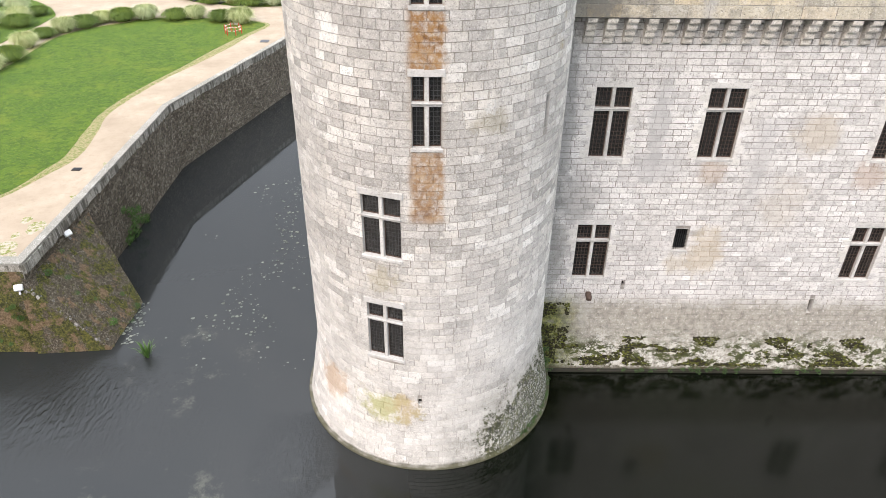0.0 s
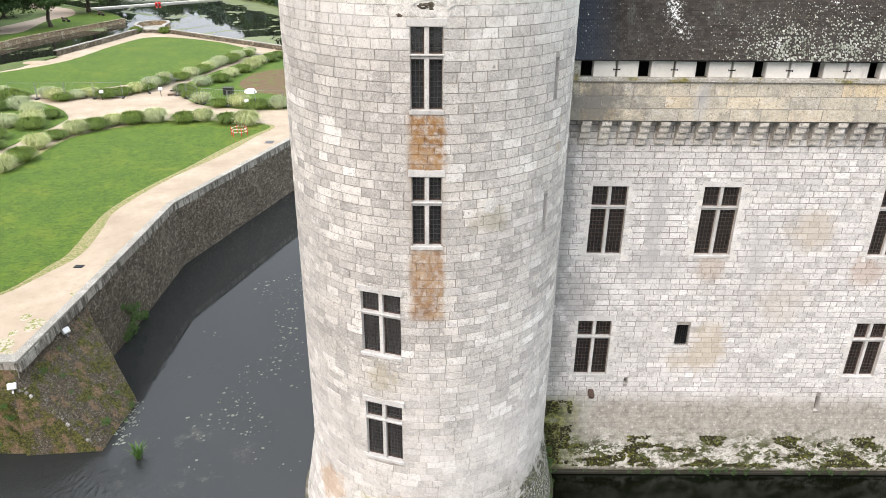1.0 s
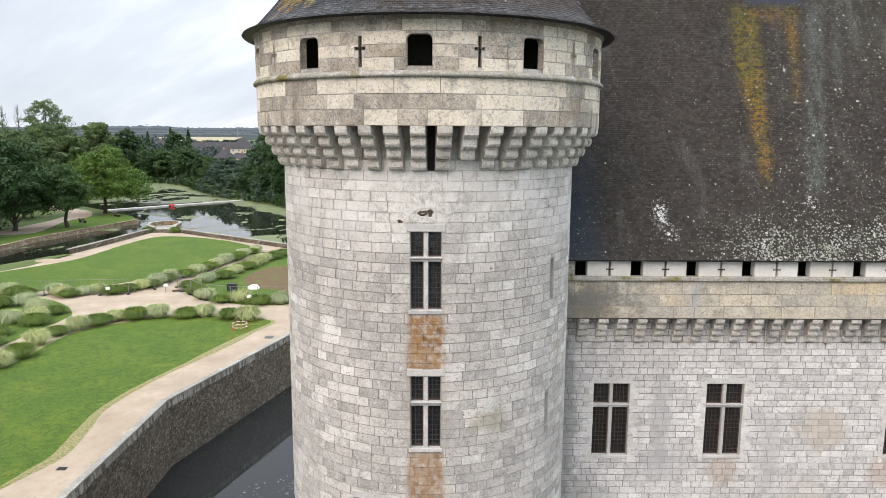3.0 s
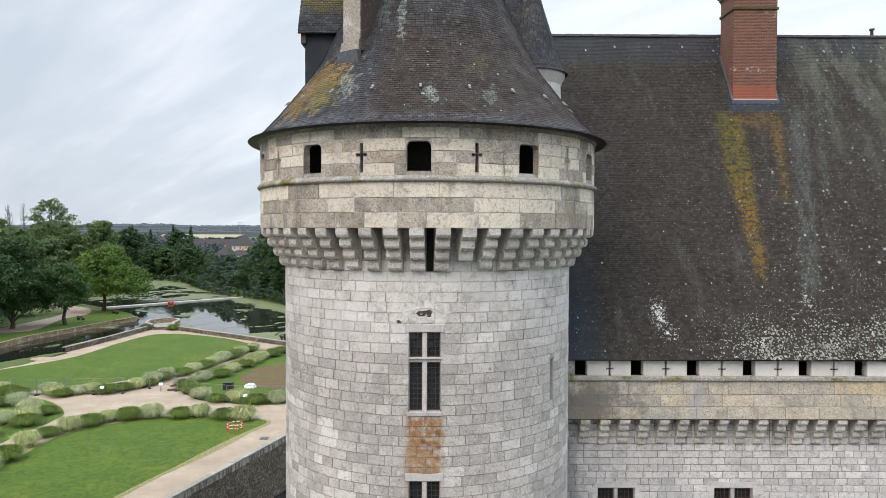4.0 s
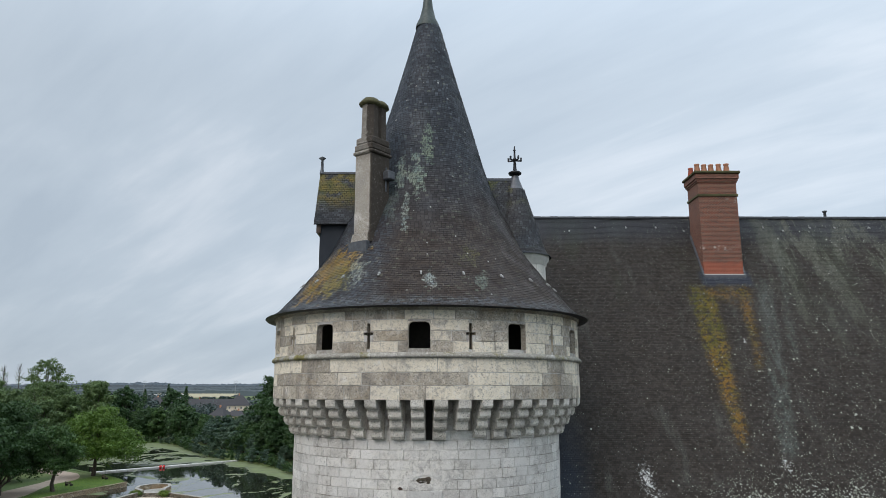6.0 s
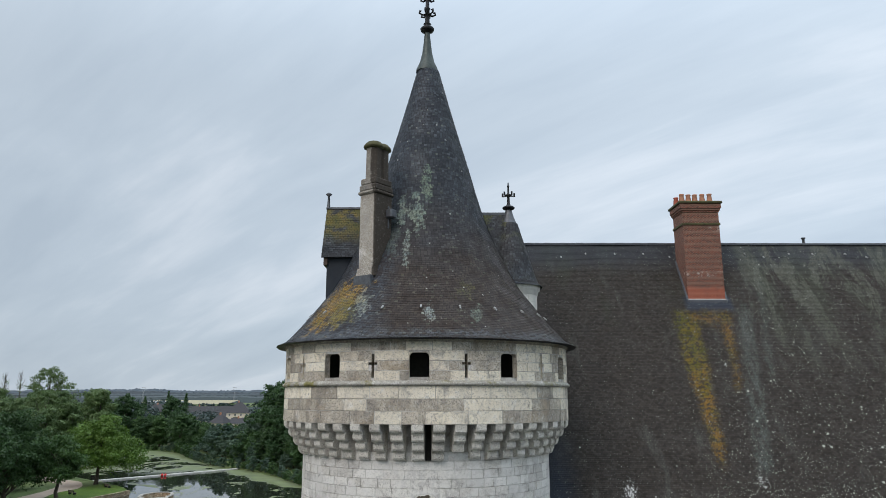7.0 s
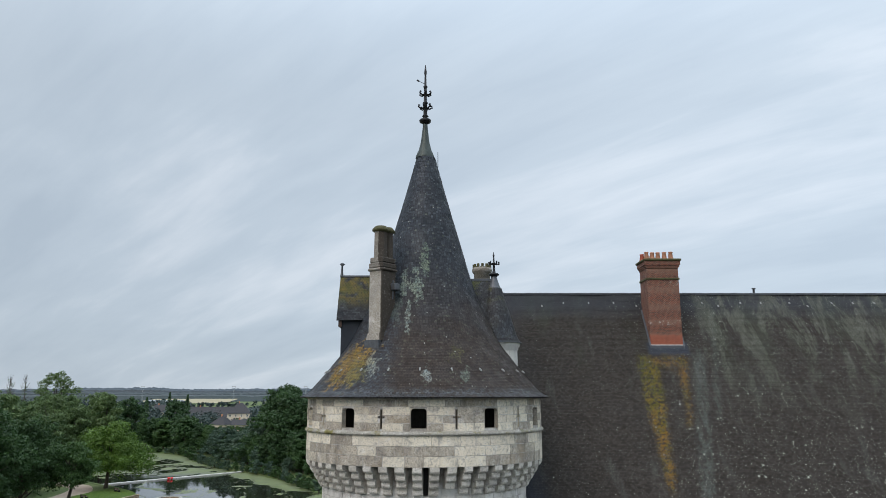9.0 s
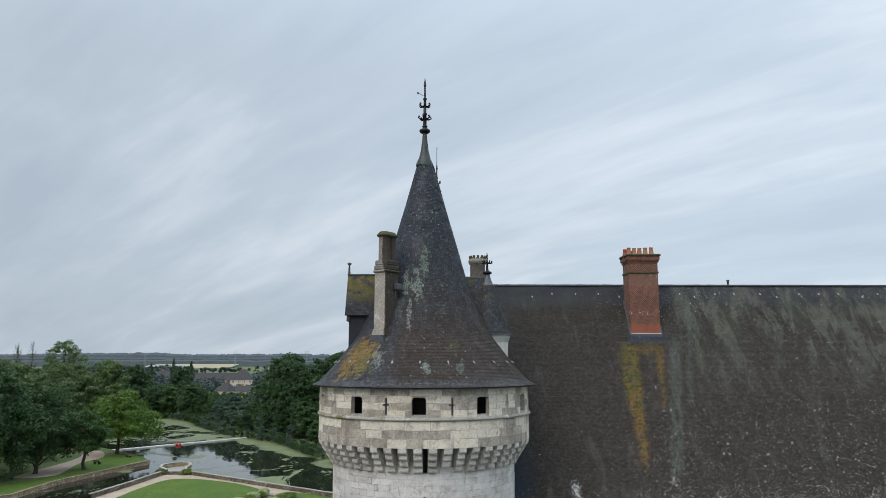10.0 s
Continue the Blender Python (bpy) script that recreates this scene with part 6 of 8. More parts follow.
part("turret_wall", lathe([(1.24, 28.9), (1.24, 31.30)], 40, UX, UY), m_joint, tu)
rtu = random.Random(71)


def on_turret(u, v, d):
    return Vector((UX + (1.24 + d) * math.sin(u / 1.24), UY - (1.24 + d) * math.cos(u / 1.24), v))


lay(on_turret, courses(radians(-130) * 1.24, radians(130) * 1.24, [(29.2 + 0.36 * i, 29.56 + 0.36 * i) for i in range(6)], 0.4, 0.62, [], rtu), lambda b: True, m_merlon, tu, r=rtu, limit=60, curve=0.16)
part("turret_cornice", lathe([(1.24, 31.32), (1.31, 31.38), (1.32, 31.52), (1.40, 31.58), (1.43, 31.72), (1.44, 31.78)], 40, UX, UY), m_merlon, tu, "pale moulded cornice")
slate_cone("turret_roof", [(1.54, 31.74), (1.34, 31.95), (1.17, 32.40), (0.90, 33.30), (0.58, 34.35), (0.40, 34.98)], 36, UX, UY, 0.10, 0.15, m_slate_turret, tu)
slate_slope("saddle", (0.3, UY - 1.15, 31.9), (UX, UY - 1.15, 31.9), (0, 1.08, 3.50), 36, 0.15, m_slate_turret, tu)
slate_slope("saddle", (UX, UY + 1.15, 31.9), (0.3, UY + 1.15, 31.9), (0, -1.08, 3.50), 36, 0.15, m_slate_turret, tu)
part("ridge_lead", box(0.3, UX - 0.06, UY - 0.10, UY + 0.10, 35.34, 35.48, bevel=0.02), m_lead, tu)
part("lead_cap", lathe([(0.39, 34.92), (0.33, 35.05), (0.20, 35.42), (0.15, 35.62)], 16, UX, UY), m_lead, tu)
part("spike", lathe([(0.13, 35.55), (0.15, 35.60), (0.29, 35.68), (0.31, 35.74), (0.24, 35.80), (0.11, 35.84), (0.08, 35.95), (0.06, 36.30), (0.10, 36.36), (0.10, 36.42), (0.05, 36.46), (0.04, 36.80), (0.07, 36.84), (0.035, 36.88), (0.025, 37.02), (0.0, 37.06)], 14, UX, UY), m_iron, tu)
for i in range(5):
    bm = bmesh.new()
    bm_box(bm, 0.05, 0.3, -0.02, 0.02, -0.03, 0.03)
    bm_box(bm, 0.26, 0.34, -0.025, 0.025, -0.02, 0.16)
    ob = part("iron_leaf", bm, m_iron, tu)
    ob.matrix_local = pose(UX, UY, 36.34, 0, 0, 72 * i + 10)

# ---------------------------------------------------------------- wing beside the tower
wing = thing("castle_wing", "long pale limestone castle wing with machicolations and a steep slate roof", "castle")
X0, X1 = 3.2, 48.0
WW = [((6.44, 7.93, 11.98, 15.18), 14.2), ((11.18, 12.73, 11.98, 15.18), 14.2), ((18.85, 20.35, 11.98, 15.18), 14.2), ((25.6, 27.1, 11.98, 15.18), 14.2), ((33, 34.5, 11.98, 15.18), 14.2),
      ((6.41, 7.95, 5.62, 8.6), 7.7), ((19.33, 20.8, 5.62, 8.55), 7.62), ((26.0, 27.5, 5.62, 8.55), 7.62)]
W_SMALL = [(10.98, 11.62, 7.26, 8.42), (18.36, 18.58, 3.62, 4.46), (8.88, 9.04, 5.11, 5.43)]
W_HOLES = [h for h, _ in WW] + W_SMALL
skin(on_wing, [X0, 10, 15, 20, 25, 30, 40, X1], [-0.6, 1.2, 2.4, 4.3, 10, 18.2, 18.85], W_HOLES, m_joint_wing, wing, "wall_core")
for h in W_HOLES:
    cheeks(on_wing, h, 0.3, m_dressed, wing)
for h, tz in WW:
    cross_window(on_wing, h, tz, wing, m_timber, lattice=0.15)
rqn = random.Random(19)
for h, tz in WW[:3] + WW[5:7]:
    u0, u1, z0, z1 = h
    z_, n_ = z0 - 0.29, 0
    while z_ < z1 - 0.05:
        hgt = rqn.uniform(0.25, 0.36)
        for sg, ue in ((-1, u0), (1, u1)):
            w_ = (0.20, 0.40)[(n_ + (sg > 0)) % 2] + rqn.uniform(-0.04, 0.06)
            b_ = (ue - w_, ue - 0.002, z_, min(z_ + hgt, z1 + 0.02)) if sg < 0 else (ue + 0.002, ue + w_, z_, min(z_ + hgt, z1 + 0.02))
            q, g = block(on_wing, b_, rqn, deep=0.034, jit=0.006, wear=0.01)
            raw("quoin", q, g, m_quoin if rqn.random() < 0.75 else m_wing, wing)
        z_ += hgt
        n_ += 1
h = W_SMALL[0]
mm = hole_frame(on_wing, h)
sw = new("window")
sw.parent = wing
sw.matrix_local = mm
part("pane", box(-0.31, 0.31, 0.2, 0.206, -0.57, 0.57), m_glass, sw)
bm = bmesh.new()
for xx in (-0.2, -0.1, 0, 0.1, 0.2):
    bm_box(bm, xx - 0.011, xx + 0.011, 0.1, 0.122, -0.58, 0.58)
for zz in (-0.4, -0.2, 0, 0.2, 0.4):
    bm_box(bm, -0.32, 0.32, 0.095, 0.105, zz - 0.01, zz + 0.01)
part("iron_grille", bm, m_iron, sw)
part("sill", box(-0.40, 0.40, -0.06, 0.1, -0.70, -0.57, bevel=0.02), m_dressed, sw)
rw = random.Random(31)
rows_w, z = [], -0.42
while z < 17.9:
    hgt = 0.28 if z > 4.2 else 0.30
    rows_w.append((z, z + hgt))
    z += hgt
w_blocks = courses(4.2, X1, rows_w, 0.30, 0.74, W_HOLES, rw)
lay(on_wing, w_blocks, lambda b: 13.4 < b[2] < 17.2 and b[1] < 16.5, m_wing, wing, r=rw, curve=0.22, wear=0.012, jit=0.014)
part("water_ledge", box(X0, X1, 27.52, 27.75, -0.5, 0.15, bevel=0.03), m_damp, wing, "dark damp footing ledge")

part("stone_spout", box(-0.13, 0.13, -0.42, 0.05, -0.12, 0.14, pose(7.32, 28.08, 4.68, 14, 0, 0), bevel=0.05), m_timber, wing, "worn brown stone spout under a window")

# corbels and parapet
for i in range(55):
    ob = new("corbel", corbel_me)
    ob.parent = wing
    ob.matrix_local = pose(5.80 + 0.786 * i, 28.11, 18.16) @ Matrix.Diagonal((rw.uniform(0.94, 1.08), 0.70, rw.uniform(0.84, 0.9), 1))
PY = 27.45


def on_wing_parapet(u, v, d):
    return Vector((u, PY - d, v))


skin(on_wing_parapet, [4.4, X1], [18.16, 19.70], [], m_joint_wing, wing, "parapet_core")
lp_blocks = courses(4.4, X1, [(18.16, 18.66), (18.66, 19.15), (19.15, 19.69)], 0.75, 1.35, [], rw)
lay(on_wing_parapet, lp_blocks, lambda b: True, m_parapet_wing, wing, r=rw, limit=140, curve=0.5)
# dark soffit, so that the corbel gaps take their shade from its colour
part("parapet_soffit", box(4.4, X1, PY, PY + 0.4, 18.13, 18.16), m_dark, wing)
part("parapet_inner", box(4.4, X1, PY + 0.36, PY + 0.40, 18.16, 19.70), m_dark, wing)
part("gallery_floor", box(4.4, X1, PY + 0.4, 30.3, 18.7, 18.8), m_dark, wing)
part("string_course", box(4.3, X1, PY - 0.12, PY + 0.25, 19.69, 19.88, bevel=0.04), m_sill, wing, "ledge with yellow lichen and moss")
MP = 2.222
for i in range(20):
    xo = 5.35 + MP * i
    xm = xo + 0.49 + 0.895
    part("merlon", box(xo + 0.49, xm - 0.042, PY + 0.02, PY + 0.40, 19.88, 20.52, bevel=0.012), m_merlon, wing, "new white limestone block")
    part("merlon", box(xm + 0.042, xo + MP, PY + 0.02, PY + 0.40, 19.88, 20.52, bevel=0.012), m_merlon, wing, "new white limestone block")
    # slit arms as thin dark plates, their shade put in as colour
    bm = bmesh.new()
    bm_box(bm, xm - 0.13, xm + 0.13, PY + 0.012, PY + 0.03, 20.14, 20.18)
    bm_box(bm, xm - 0.14, xm - 0.11, PY + 0.012, PY + 0.03, 20.12, 20.20)
    bm_box(bm, xm + 0.11, xm + 0.14, PY + 0.012, PY + 0.03, 20.12, 20.20)
    part("cross_slit", bm, m_iron, wing)
part("merlon", box(4.4, 5.35, PY + 0.02, PY + 0.40, 19.88, 20.52, bevel=0.012), m_sill, wing, "old grey stone block by the tower")
part("gallery_back", box(4.4, X1, 30.2, 30.4, 18.8, 24.5), m_dark, wing)
part("eave_board", box(4.2, X1, 27.22, 27.9, 20.52, 20.575, bevel=0.01), m_iron, wing)

RIDGE_Y, RIDGE_Z, EAVE_Y, EAVE_Z = 37.0, 35.87, 27.18, 20.58
X2 = 37.0
raw("slate_end", [(X2, EAVE_Y, EAVE_Z - 0.01), (X1, EAVE_Y, EAVE_Z - 0.01), (X1, RIDGE_Y, RIDGE_Z - 0.01), (X2, RIDGE_Y, RIDGE_Z - 0.01)], [(0, 1, 2, 3)], m_slate_wing, wing)
sl = slate_slope("main_roof", (2.4, EAVE_Y, EAVE_Z), (X2, EAVE_Y, EAVE_Z), (0, RIDGE_Y - EAVE_Y, RIDGE_Z - EAVE_Z), 182, 0.16, m_slate_wing, wing, wave=0.05)
sl["label"] = "steep dark slate slope with lichen spots and yellow runs"
raw("rear_slope", [(1, 2 * RIDGE_Y - EAVE_Y, EAVE_Z), (X1, 2 * RIDGE_Y - EAVE_Y, EAVE_Z), (X1, RIDGE_Y, RIDGE_Z), (1, RIDGE_Y, RIDGE_Z)], [(1, 0, 3, 2)], m_tile, wing)
raw("gable", [(1.05, EAVE_Y + 0.1, EAVE_Z), (1.05, 2 * RIDGE_Y - EAVE_Y - 0.1, EAVE_Z), (1.05, RIDGE_Y, RIDGE_Z)], [(0, 1, 2)], m_tile, wing)
raw("gable", [(X1 - 0.05, EAVE_Y + 0.1, EAVE_Z), (X1 - 0.05, 2 * RIDGE_Y - EAVE_Y - 0.1, EAVE_Z), (X1 - 0.05, RIDGE_Y, RIDGE_Z)], [(2, 1, 0)], m_tile, wing)
part("rear_wall", box(1.0, X1, 45.6, 46.0, -0.5, 20.8), m_wing, wing)
part("end_wall", box(1.0, 1.4, 28.3, 45.6, -0.5, 20.8), m_wing, wing)
part("end_wall", box(X1 - 0.4, X1, 28.3, 45.6, -0.5, 20.8), m_wing, wing)
for i in range(int((X1 - 1) / 0.5)):
    part("ridge_lead", box(1.0 + 0.5 * i, 1.49 + 0.5 * i, RIDGE_Y - 0.13, RIDGE_Y + 0.13, RIDGE_Z - 0.06, RIDGE_Z + 0.07 + rw.uniform(0, 0.015), bevel=0.02), m_lead, wing)
for i in range(30):
    f_ = 0.955 if i % 4 else 0.94
    x_ = 7.6 + 1.55 * i + rw.uniform(-0.3, 0.3)
    ob = new("roof_hook", hook_me)
    ob.parent = wing
    ob.matrix_local = pose(x_, EAVE_Y + (RIDGE_Y - EAVE_Y) * f_, EAVE_Z + (RIDGE_Z - EAVE_Z) * f_, 30, 0, 0)


part("ridge_vent", lathe([(0.09, RIDGE_Z), (0.07, RIDGE_Z + 0.34), (0.13, RIDGE_Z + 0.36), (0.13, RIDGE_Z + 0.44), (0.0, RIDGE_Z + 0.46)], 10, 22.7, RIDGE_Y), m_lead, wing, "small grey ridge vent")


def uv_box(ob, name):
    lay_ = ob.data.uv_layers.new(name=name)
    for p in ob.data.polygons:
        for li in p.loop_indices:
            co = ob.data.vertices[ob.data.loops[li].vertex_index].co
            lay_.data[li].uv = (co.x if abs(p.normal.y) > 0.5 else co.y, co.z)


# brick chimney
bc = new("chimney")
bc.parent = wing
bc["label"] = "tall red brick chimney with a corbelled mossy cap and clay pots"
CX0, CX1, CY0, CY1 = 14.42, 16.56, 34.6, 36.22
uv_box(part("chimney_shaft", box(CX0, CX1, CY0, CY1, 31.2, 37.62), m_brick, bc), "bricks")
for nm, e, z0, z1 in (("oversail", 0.04, 37.30, 37.40), ("oversail", 0.09, 37.40, 37.52), ("oversail", 0.14, 37.52, 37.80)):
    uv_box(part(nm, box(CX0 - e, CX1 + e, CY0 - e, CY1 + e, z0, z1, bevel=0.01), m_brick, bc), "bricks")
part("band", box(CX0 - 0.06, CX1 + 0.06, CY0 - 0.06, CY1 + 0.06, 36.52, 36.66, bevel=0.02), m_brick_cap, bc, "dark mossy brick band")
part("cap", box(CX0 - 0.22, CX1 + 0.22, CY0 - 0.22, CY1 + 0.22, 37.80, 37.96, bevel=0.04), m_brick_cap, bc, "dark mossy cap slab")
part("flashing", box(CX0 - 0.08, CX1 + 0.08, CY0 - 0.14, CY0 + 0.02, 31.86, 32.10, bevel=0.02), m_lead, bc, "grey lead apron")
part("mortar_fillet", box(CX0 - 0.03, CX1 + 0.03, CY0 - 0.07, CY0 + 0.01, 32.09, 32.15, bevel=0.015), m_dressed, bc)
# stepped slate soakers up both cheeks
for side_x, sg in ((CX0, -1), (CX1, 1)):
    for i in range(20):
        f_ = i / 20
        yy = CY0 + (CY1 - CY0) * f_
        zz = EAVE_Z + (RIDGE_Z - EAVE_Z) * (yy - EAVE_Y) / (RIDGE_Y - EAVE_Y)
        part("soaker", box(min(0, sg * 0.10), max(0, sg * 0.10), -0.09, 0.07, -0.01, 0.05 + rw.uniform(0, 0.02), pose(side_x, yy, zz + 0.02, 57, 0, rw.uniform(-6, 6))), m_lead, bc)
for i, (x_, y_, hgt) in enumerate(((14.46, 35.6, 0.52), (14.58, 34.95, 0.55), (14.97, 34.95, 0.52), (15.36, 34.95, 0.52), (15.80, 34.95, 0.55), (16.24, 34.95, 0.57), (14.90, 35.75, 0.40), (15.62, 35.75, 0.40), (16.05, 35.75, 0.40))):
    part("chimney_pot", lathe([(0.19, 37.94), (0.125, 37.94 + hgt * 0.84), (0.15, 37.94 + hgt * 0.9), (0.15, 37.94 + hgt), (0.10, 37.94 + hgt), (0.10, 38.0)], 14, x_, y_), m_clay_red if i == 0 else m_clay, bc)

# crowned stone stack behind the ridge, and the tower on the far corner
rs = thing("stone_stack", "round stone chimney stack with a mossy crown", "chimney", at=(0, 0, 0))
part("shaft", lathe([(0.62, 33.0), (0.62, 38.0), (0.72, 38.05), (0.78, 38.25), (0.72, 38.45), (0.5, 38.45)], 24, 3.65, 41.0), m_chimney_stone, rs)
for i in range(12):
    ob = part("crown_tooth", box(-0.1, 0.1, -0.72, -0.58, 38.4, 38.72, bevel=0.03), m_brick_cap, rs)
    ob.matrix_local = pose(3.65, 41.0, 0, 0, 0, 30 * i)
rear = thing("round_tower", "second round tower with a slate cone, mostly hidden behind the first", "tower")
part("shaft", lathe([(5.4, -0.5), (5.4, 25.6), (6.3, 25.9), (6.3, 28.85)], 64, 0.25, 47.5), m_wing, rear)
slate_cone("cone_roof", CONE, 64, 0.25, 47.5, 0.25, 0.25, m_slate_hung, rear, -100, 100)
f2 = copy_thing(fin, Matrix.Translation((0.25, 47.5, 0.0)))
f2.parent = rear
part("lightning_rod", lathe([(0.035, 48.3), (0.03, 50.1), (0.0, 50.15)], 6, 0.25, 47.5), m_iron, rear)

# ---------------------------------------------------------------- banks of the pond
def bank(name, line, width, label, seed):
    r = random.Random(seed)
    pts = [Vector((*p, 0)) for p in smooth_line(line, 2.0, 0.25, False, seed)]
    vs_, fs_ = [], []
    n = 5
    for i, p in enumerate(pts):
        d = (pts[min(i + 1, len(pts) - 1)] - pts[max(i - 1, 0)]).normalized()
        o = Vector((d.y, -d.x, 0))
        w = width * r.uniform(0.7, 1.3)
        for j in range(n + 1):
            f_ = j / n
            vs_.append(p + o * (1.5 + (w - 1.5) * f_) + Vector((0, 0, GZ + 0.12 - (GZ + 0.12 - 3.45) * f_ ** 1.3 + noise.noise(p * 0.4 + Vector((j, 0, 0))) * 0.12)))
    for i in range(len(pts) - 1):
        for j in range(n):
            a_ = i * (n + 1) + j
            fs_.append((a_, a_ + 1, a_ + n + 2, a_ + n + 1))
    tagged(raw(name, vs_, fs_, m_meadow), label, "bank", kind="structure")


bank("pond_bank", list(reversed(FAR_BANK)), -4.0, "grassy far bank sloping into the pond", 3)
bank("pond_bank", list(reversed(PARK_BANK)), -3.5, "grassy park bank sloping into the pond", 4)
bank("pond_bank", list(reversed([(-62.9, 117)] + CANAL_NEAR)), -4.5, "rough grassy bank of the canal", 5)


# ---------------------------------------------------------------- trees
def tube(bm, pts, radii, sides=7):
    rings = []
    for i, p in enumerate(pts):
        d = (pts[min(i + 1, len(pts) - 1)] - pts[max(i - 1, 0)]).normalized()
        s_ = d.cross(Vector((0.31, 0.95, 0.02))).normalized()
        t_ = d.cross(s_)
        rings.append([bm.verts.new(p + (s_ * math.cos(2 * math.pi * q / sides) + t_ * math.sin(2 * math.pi * q / sides)) * radii[i]) for q in range(sides)])
    for lo, hi in zip(rings, rings[1:]):
        for q in range(sides):
            f = bm.faces.new((lo[q], lo[(q + 1) % sides], hi[(q + 1) % sides], hi[q]))
            f.smooth = True


def leaf_quads(r, centre, radius, count, size, squash=0.8):
    """Leaves on the outer part of a lobe, each a small triangle that looks mostly outwards."""
    vs_, fs_ = [], []
    for _ in range(count):
        d = Vector((r.gauss(0, 1), r.gauss(0, 1), r.gauss(0, 1) * 0.9 + 0.15)).normalized()
        p = centre + Vector((d.x, d.y, d.z * squash)) * radius * (0.5 + 0.6 * r.random())
        n_ = (d * 0.7 + Vector((r.gauss(0, 0.6), r.gauss(0, 0.6), r.gauss(0, 0.6) + 0.3))).normalized()
        a_ = n_.cross(Vector((r.gauss(0, 1), r.gauss(0, 1), r.gauss(0, 1)))).normalized()
        b_ = n_.cross(a_)
        w, h_ = size * r.uniform(0.5, 1.2), size * r.uniform(0.4, 0.9)
        s_ = len(vs_)
        vs_ += [p - a_ * w * 0.55 - b_ * h_ * 0.35, p + a_ * w * 0.55 - b_ * h_ * 0.35, p + b_ * h_ * 0.75 + n_ * size * 0.1]
        fs_.append((s_, s_ + 1, s_ + 2))
    return vs_, fs_


def make_tree(seed, height, radius, clear, leaf_mat, count, size, label, lobes=16, lean=0.0, slim=1.0, sprays=9, extra=()):
    """A trunk, limbs that reach into the lobes of the crown, and on every lobe many small sprays of leaves with gaps between."""
    r = random.Random(seed)
    t = thing("tree", label, "tree", "park trees")
    t["tall"] = height * 1.05
    bm = bmesh.new()
    top = clear + (height - clear) * 0.55
    bend = [Vector((lean * (z_ / height) + r.uniform(-0.15, 0.15), r.uniform(-0.15, 0.15), z_)) for z_ in (-0.3, clear * 0.5, clear, (clear + top) / 2, top)]
    rad0 = height * 0.028
    tube(bm, bend, [rad0 * 1.35, rad0, rad0 * 0.85, rad0 * 0.55, rad0 * 0.25], 8)
    crown = []
    for i in range(lobes):
        f_ = (i + 0.5) / lobes
        z_ = clear + (height - clear) * (0.14 + 0.80 * f_)
        prof = math.sin(math.pi * min(1.0, 0.18 + 0.80 * f_)) ** 0.7
        a_ = i * 2.4 + r.uniform(-0.5, 0.5)
        rr = radius * prof * r.uniform(0.36, 0.74) * slim
        crown.append((Vector((lean * z_ / height + rr * math.cos(a_), rr * math.sin(a_), z_)), radius * r.uniform(0.26, 0.44) * (0.65 + 0.35 * prof), f_))
    crown += [(Vector(q[:3]), q[3], 0.4) for q in extra]
    vs_, fs_ = [], []
    each = max(3, count // (len(crown) * sprays))
    for i, (c_, lr, f_) in enumerate(crown):
        for _ in range(sprays):
            d = Vector((r.gauss(0, 1), r.gauss(0, 1), r.gauss(0, 0.8) + 0.2)).normalized()
            sc_ = c_ + Vector((d.x, d.y, d.z * 0.8)) * lr * r.uniform(0.45, 1.12)
            v1, f1 = leaf_quads(r, sc_, lr * r.uniform(0.34, 0.58), each, size, r.uniform(0.45, 0.8))
            s_ = len(vs_)
            vs_ += v1
            fs_ += [tuple(q + s_ for q in f) for f in f1]
        if i % 2 == 0:
            b0 = bend[2].lerp(bend[4], f_ * 0.8)
            tube(bm, [b0, b0.lerp(c_, 0.5) + Vector((0, 0, 0.05 * height * r.random())), c_], [rad0 * 0.42, rad0 * 0.26, rad0 * 0.08], 5)
    part("trunk", bm, m_bark, t)
    raw("crown", vs_, fs_, leaf_mat, t)
    return t


def place_tree(src, x, y, scale=1.0, turn=0.0, squash=1.0, wet=False):
    if in_poly(x, y, POND) and not wet or not -0.74 < x / (y + 17) < -0.12:
        return None
    tall_ = src["tall"]
    way = x / (y + 17)
    if y > 205 and -0.40 < way < -0.250:
        # low growth before the village
        fall = (0.0445 if -0.325 < way else 0.033) if y < 425 else (0.034 if -0.31 < way < -0.27 else 0.0262)
        scale = min(scale, max(0.2, (30.0 - fall * (y + 17) - GZ) / tall_))
    o = copy_thing(src, pose(x, y, GZ - (0.9 if wet else 0.0), 0, 0, turn))
    o.scale = (scale, scale, scale * squash)
    return o


oak = make_tree(1, 15.8, 9.6, 3.4, m_leaf_light, 30000, 0.46, "broad light green park tree by the canal", 22, 0.8, 1.0, 16, ((7.5, -2.5, 6.6, 3.6), (9.6, -1.0, 5.6, 2.8), (5.2, -5.0, 7.6, 3.4), (6.8, 2.0, 8.4, 3.4)))
oak.location = (-85.3, 178.5, GZ)
small = make_tree(2, 13.0, 6.0, 3.2, m_leaf_mid, 15000, 0.42, "young green park tree beside a bench", 16, 0.0, 1.0, 12)
small.location = (-80.9, 151.4, GZ)
dark = make_tree(3, 23.0, 10.5, 0.8, m_leaf_dark, 26000, 0.56, "large dark green park tree", 26, 0.0, 1.0, 16)
dark.location = (-92.5, 132.5, GZ)
place_tree(dark, -88.5, 145.5, 0.8, 130)
place_tree(dark, -104, 150, 1.05, 200)
place_tree(dark, -101, 120, 0.95, 80)
wood_a = make_tree(4, 21.0, 8.5, 1.2, m_leaf_dark, 10500, 0.8, "dense dark green tree on the far bank", 18)
wood_a.location = (-126, 338, GZ)
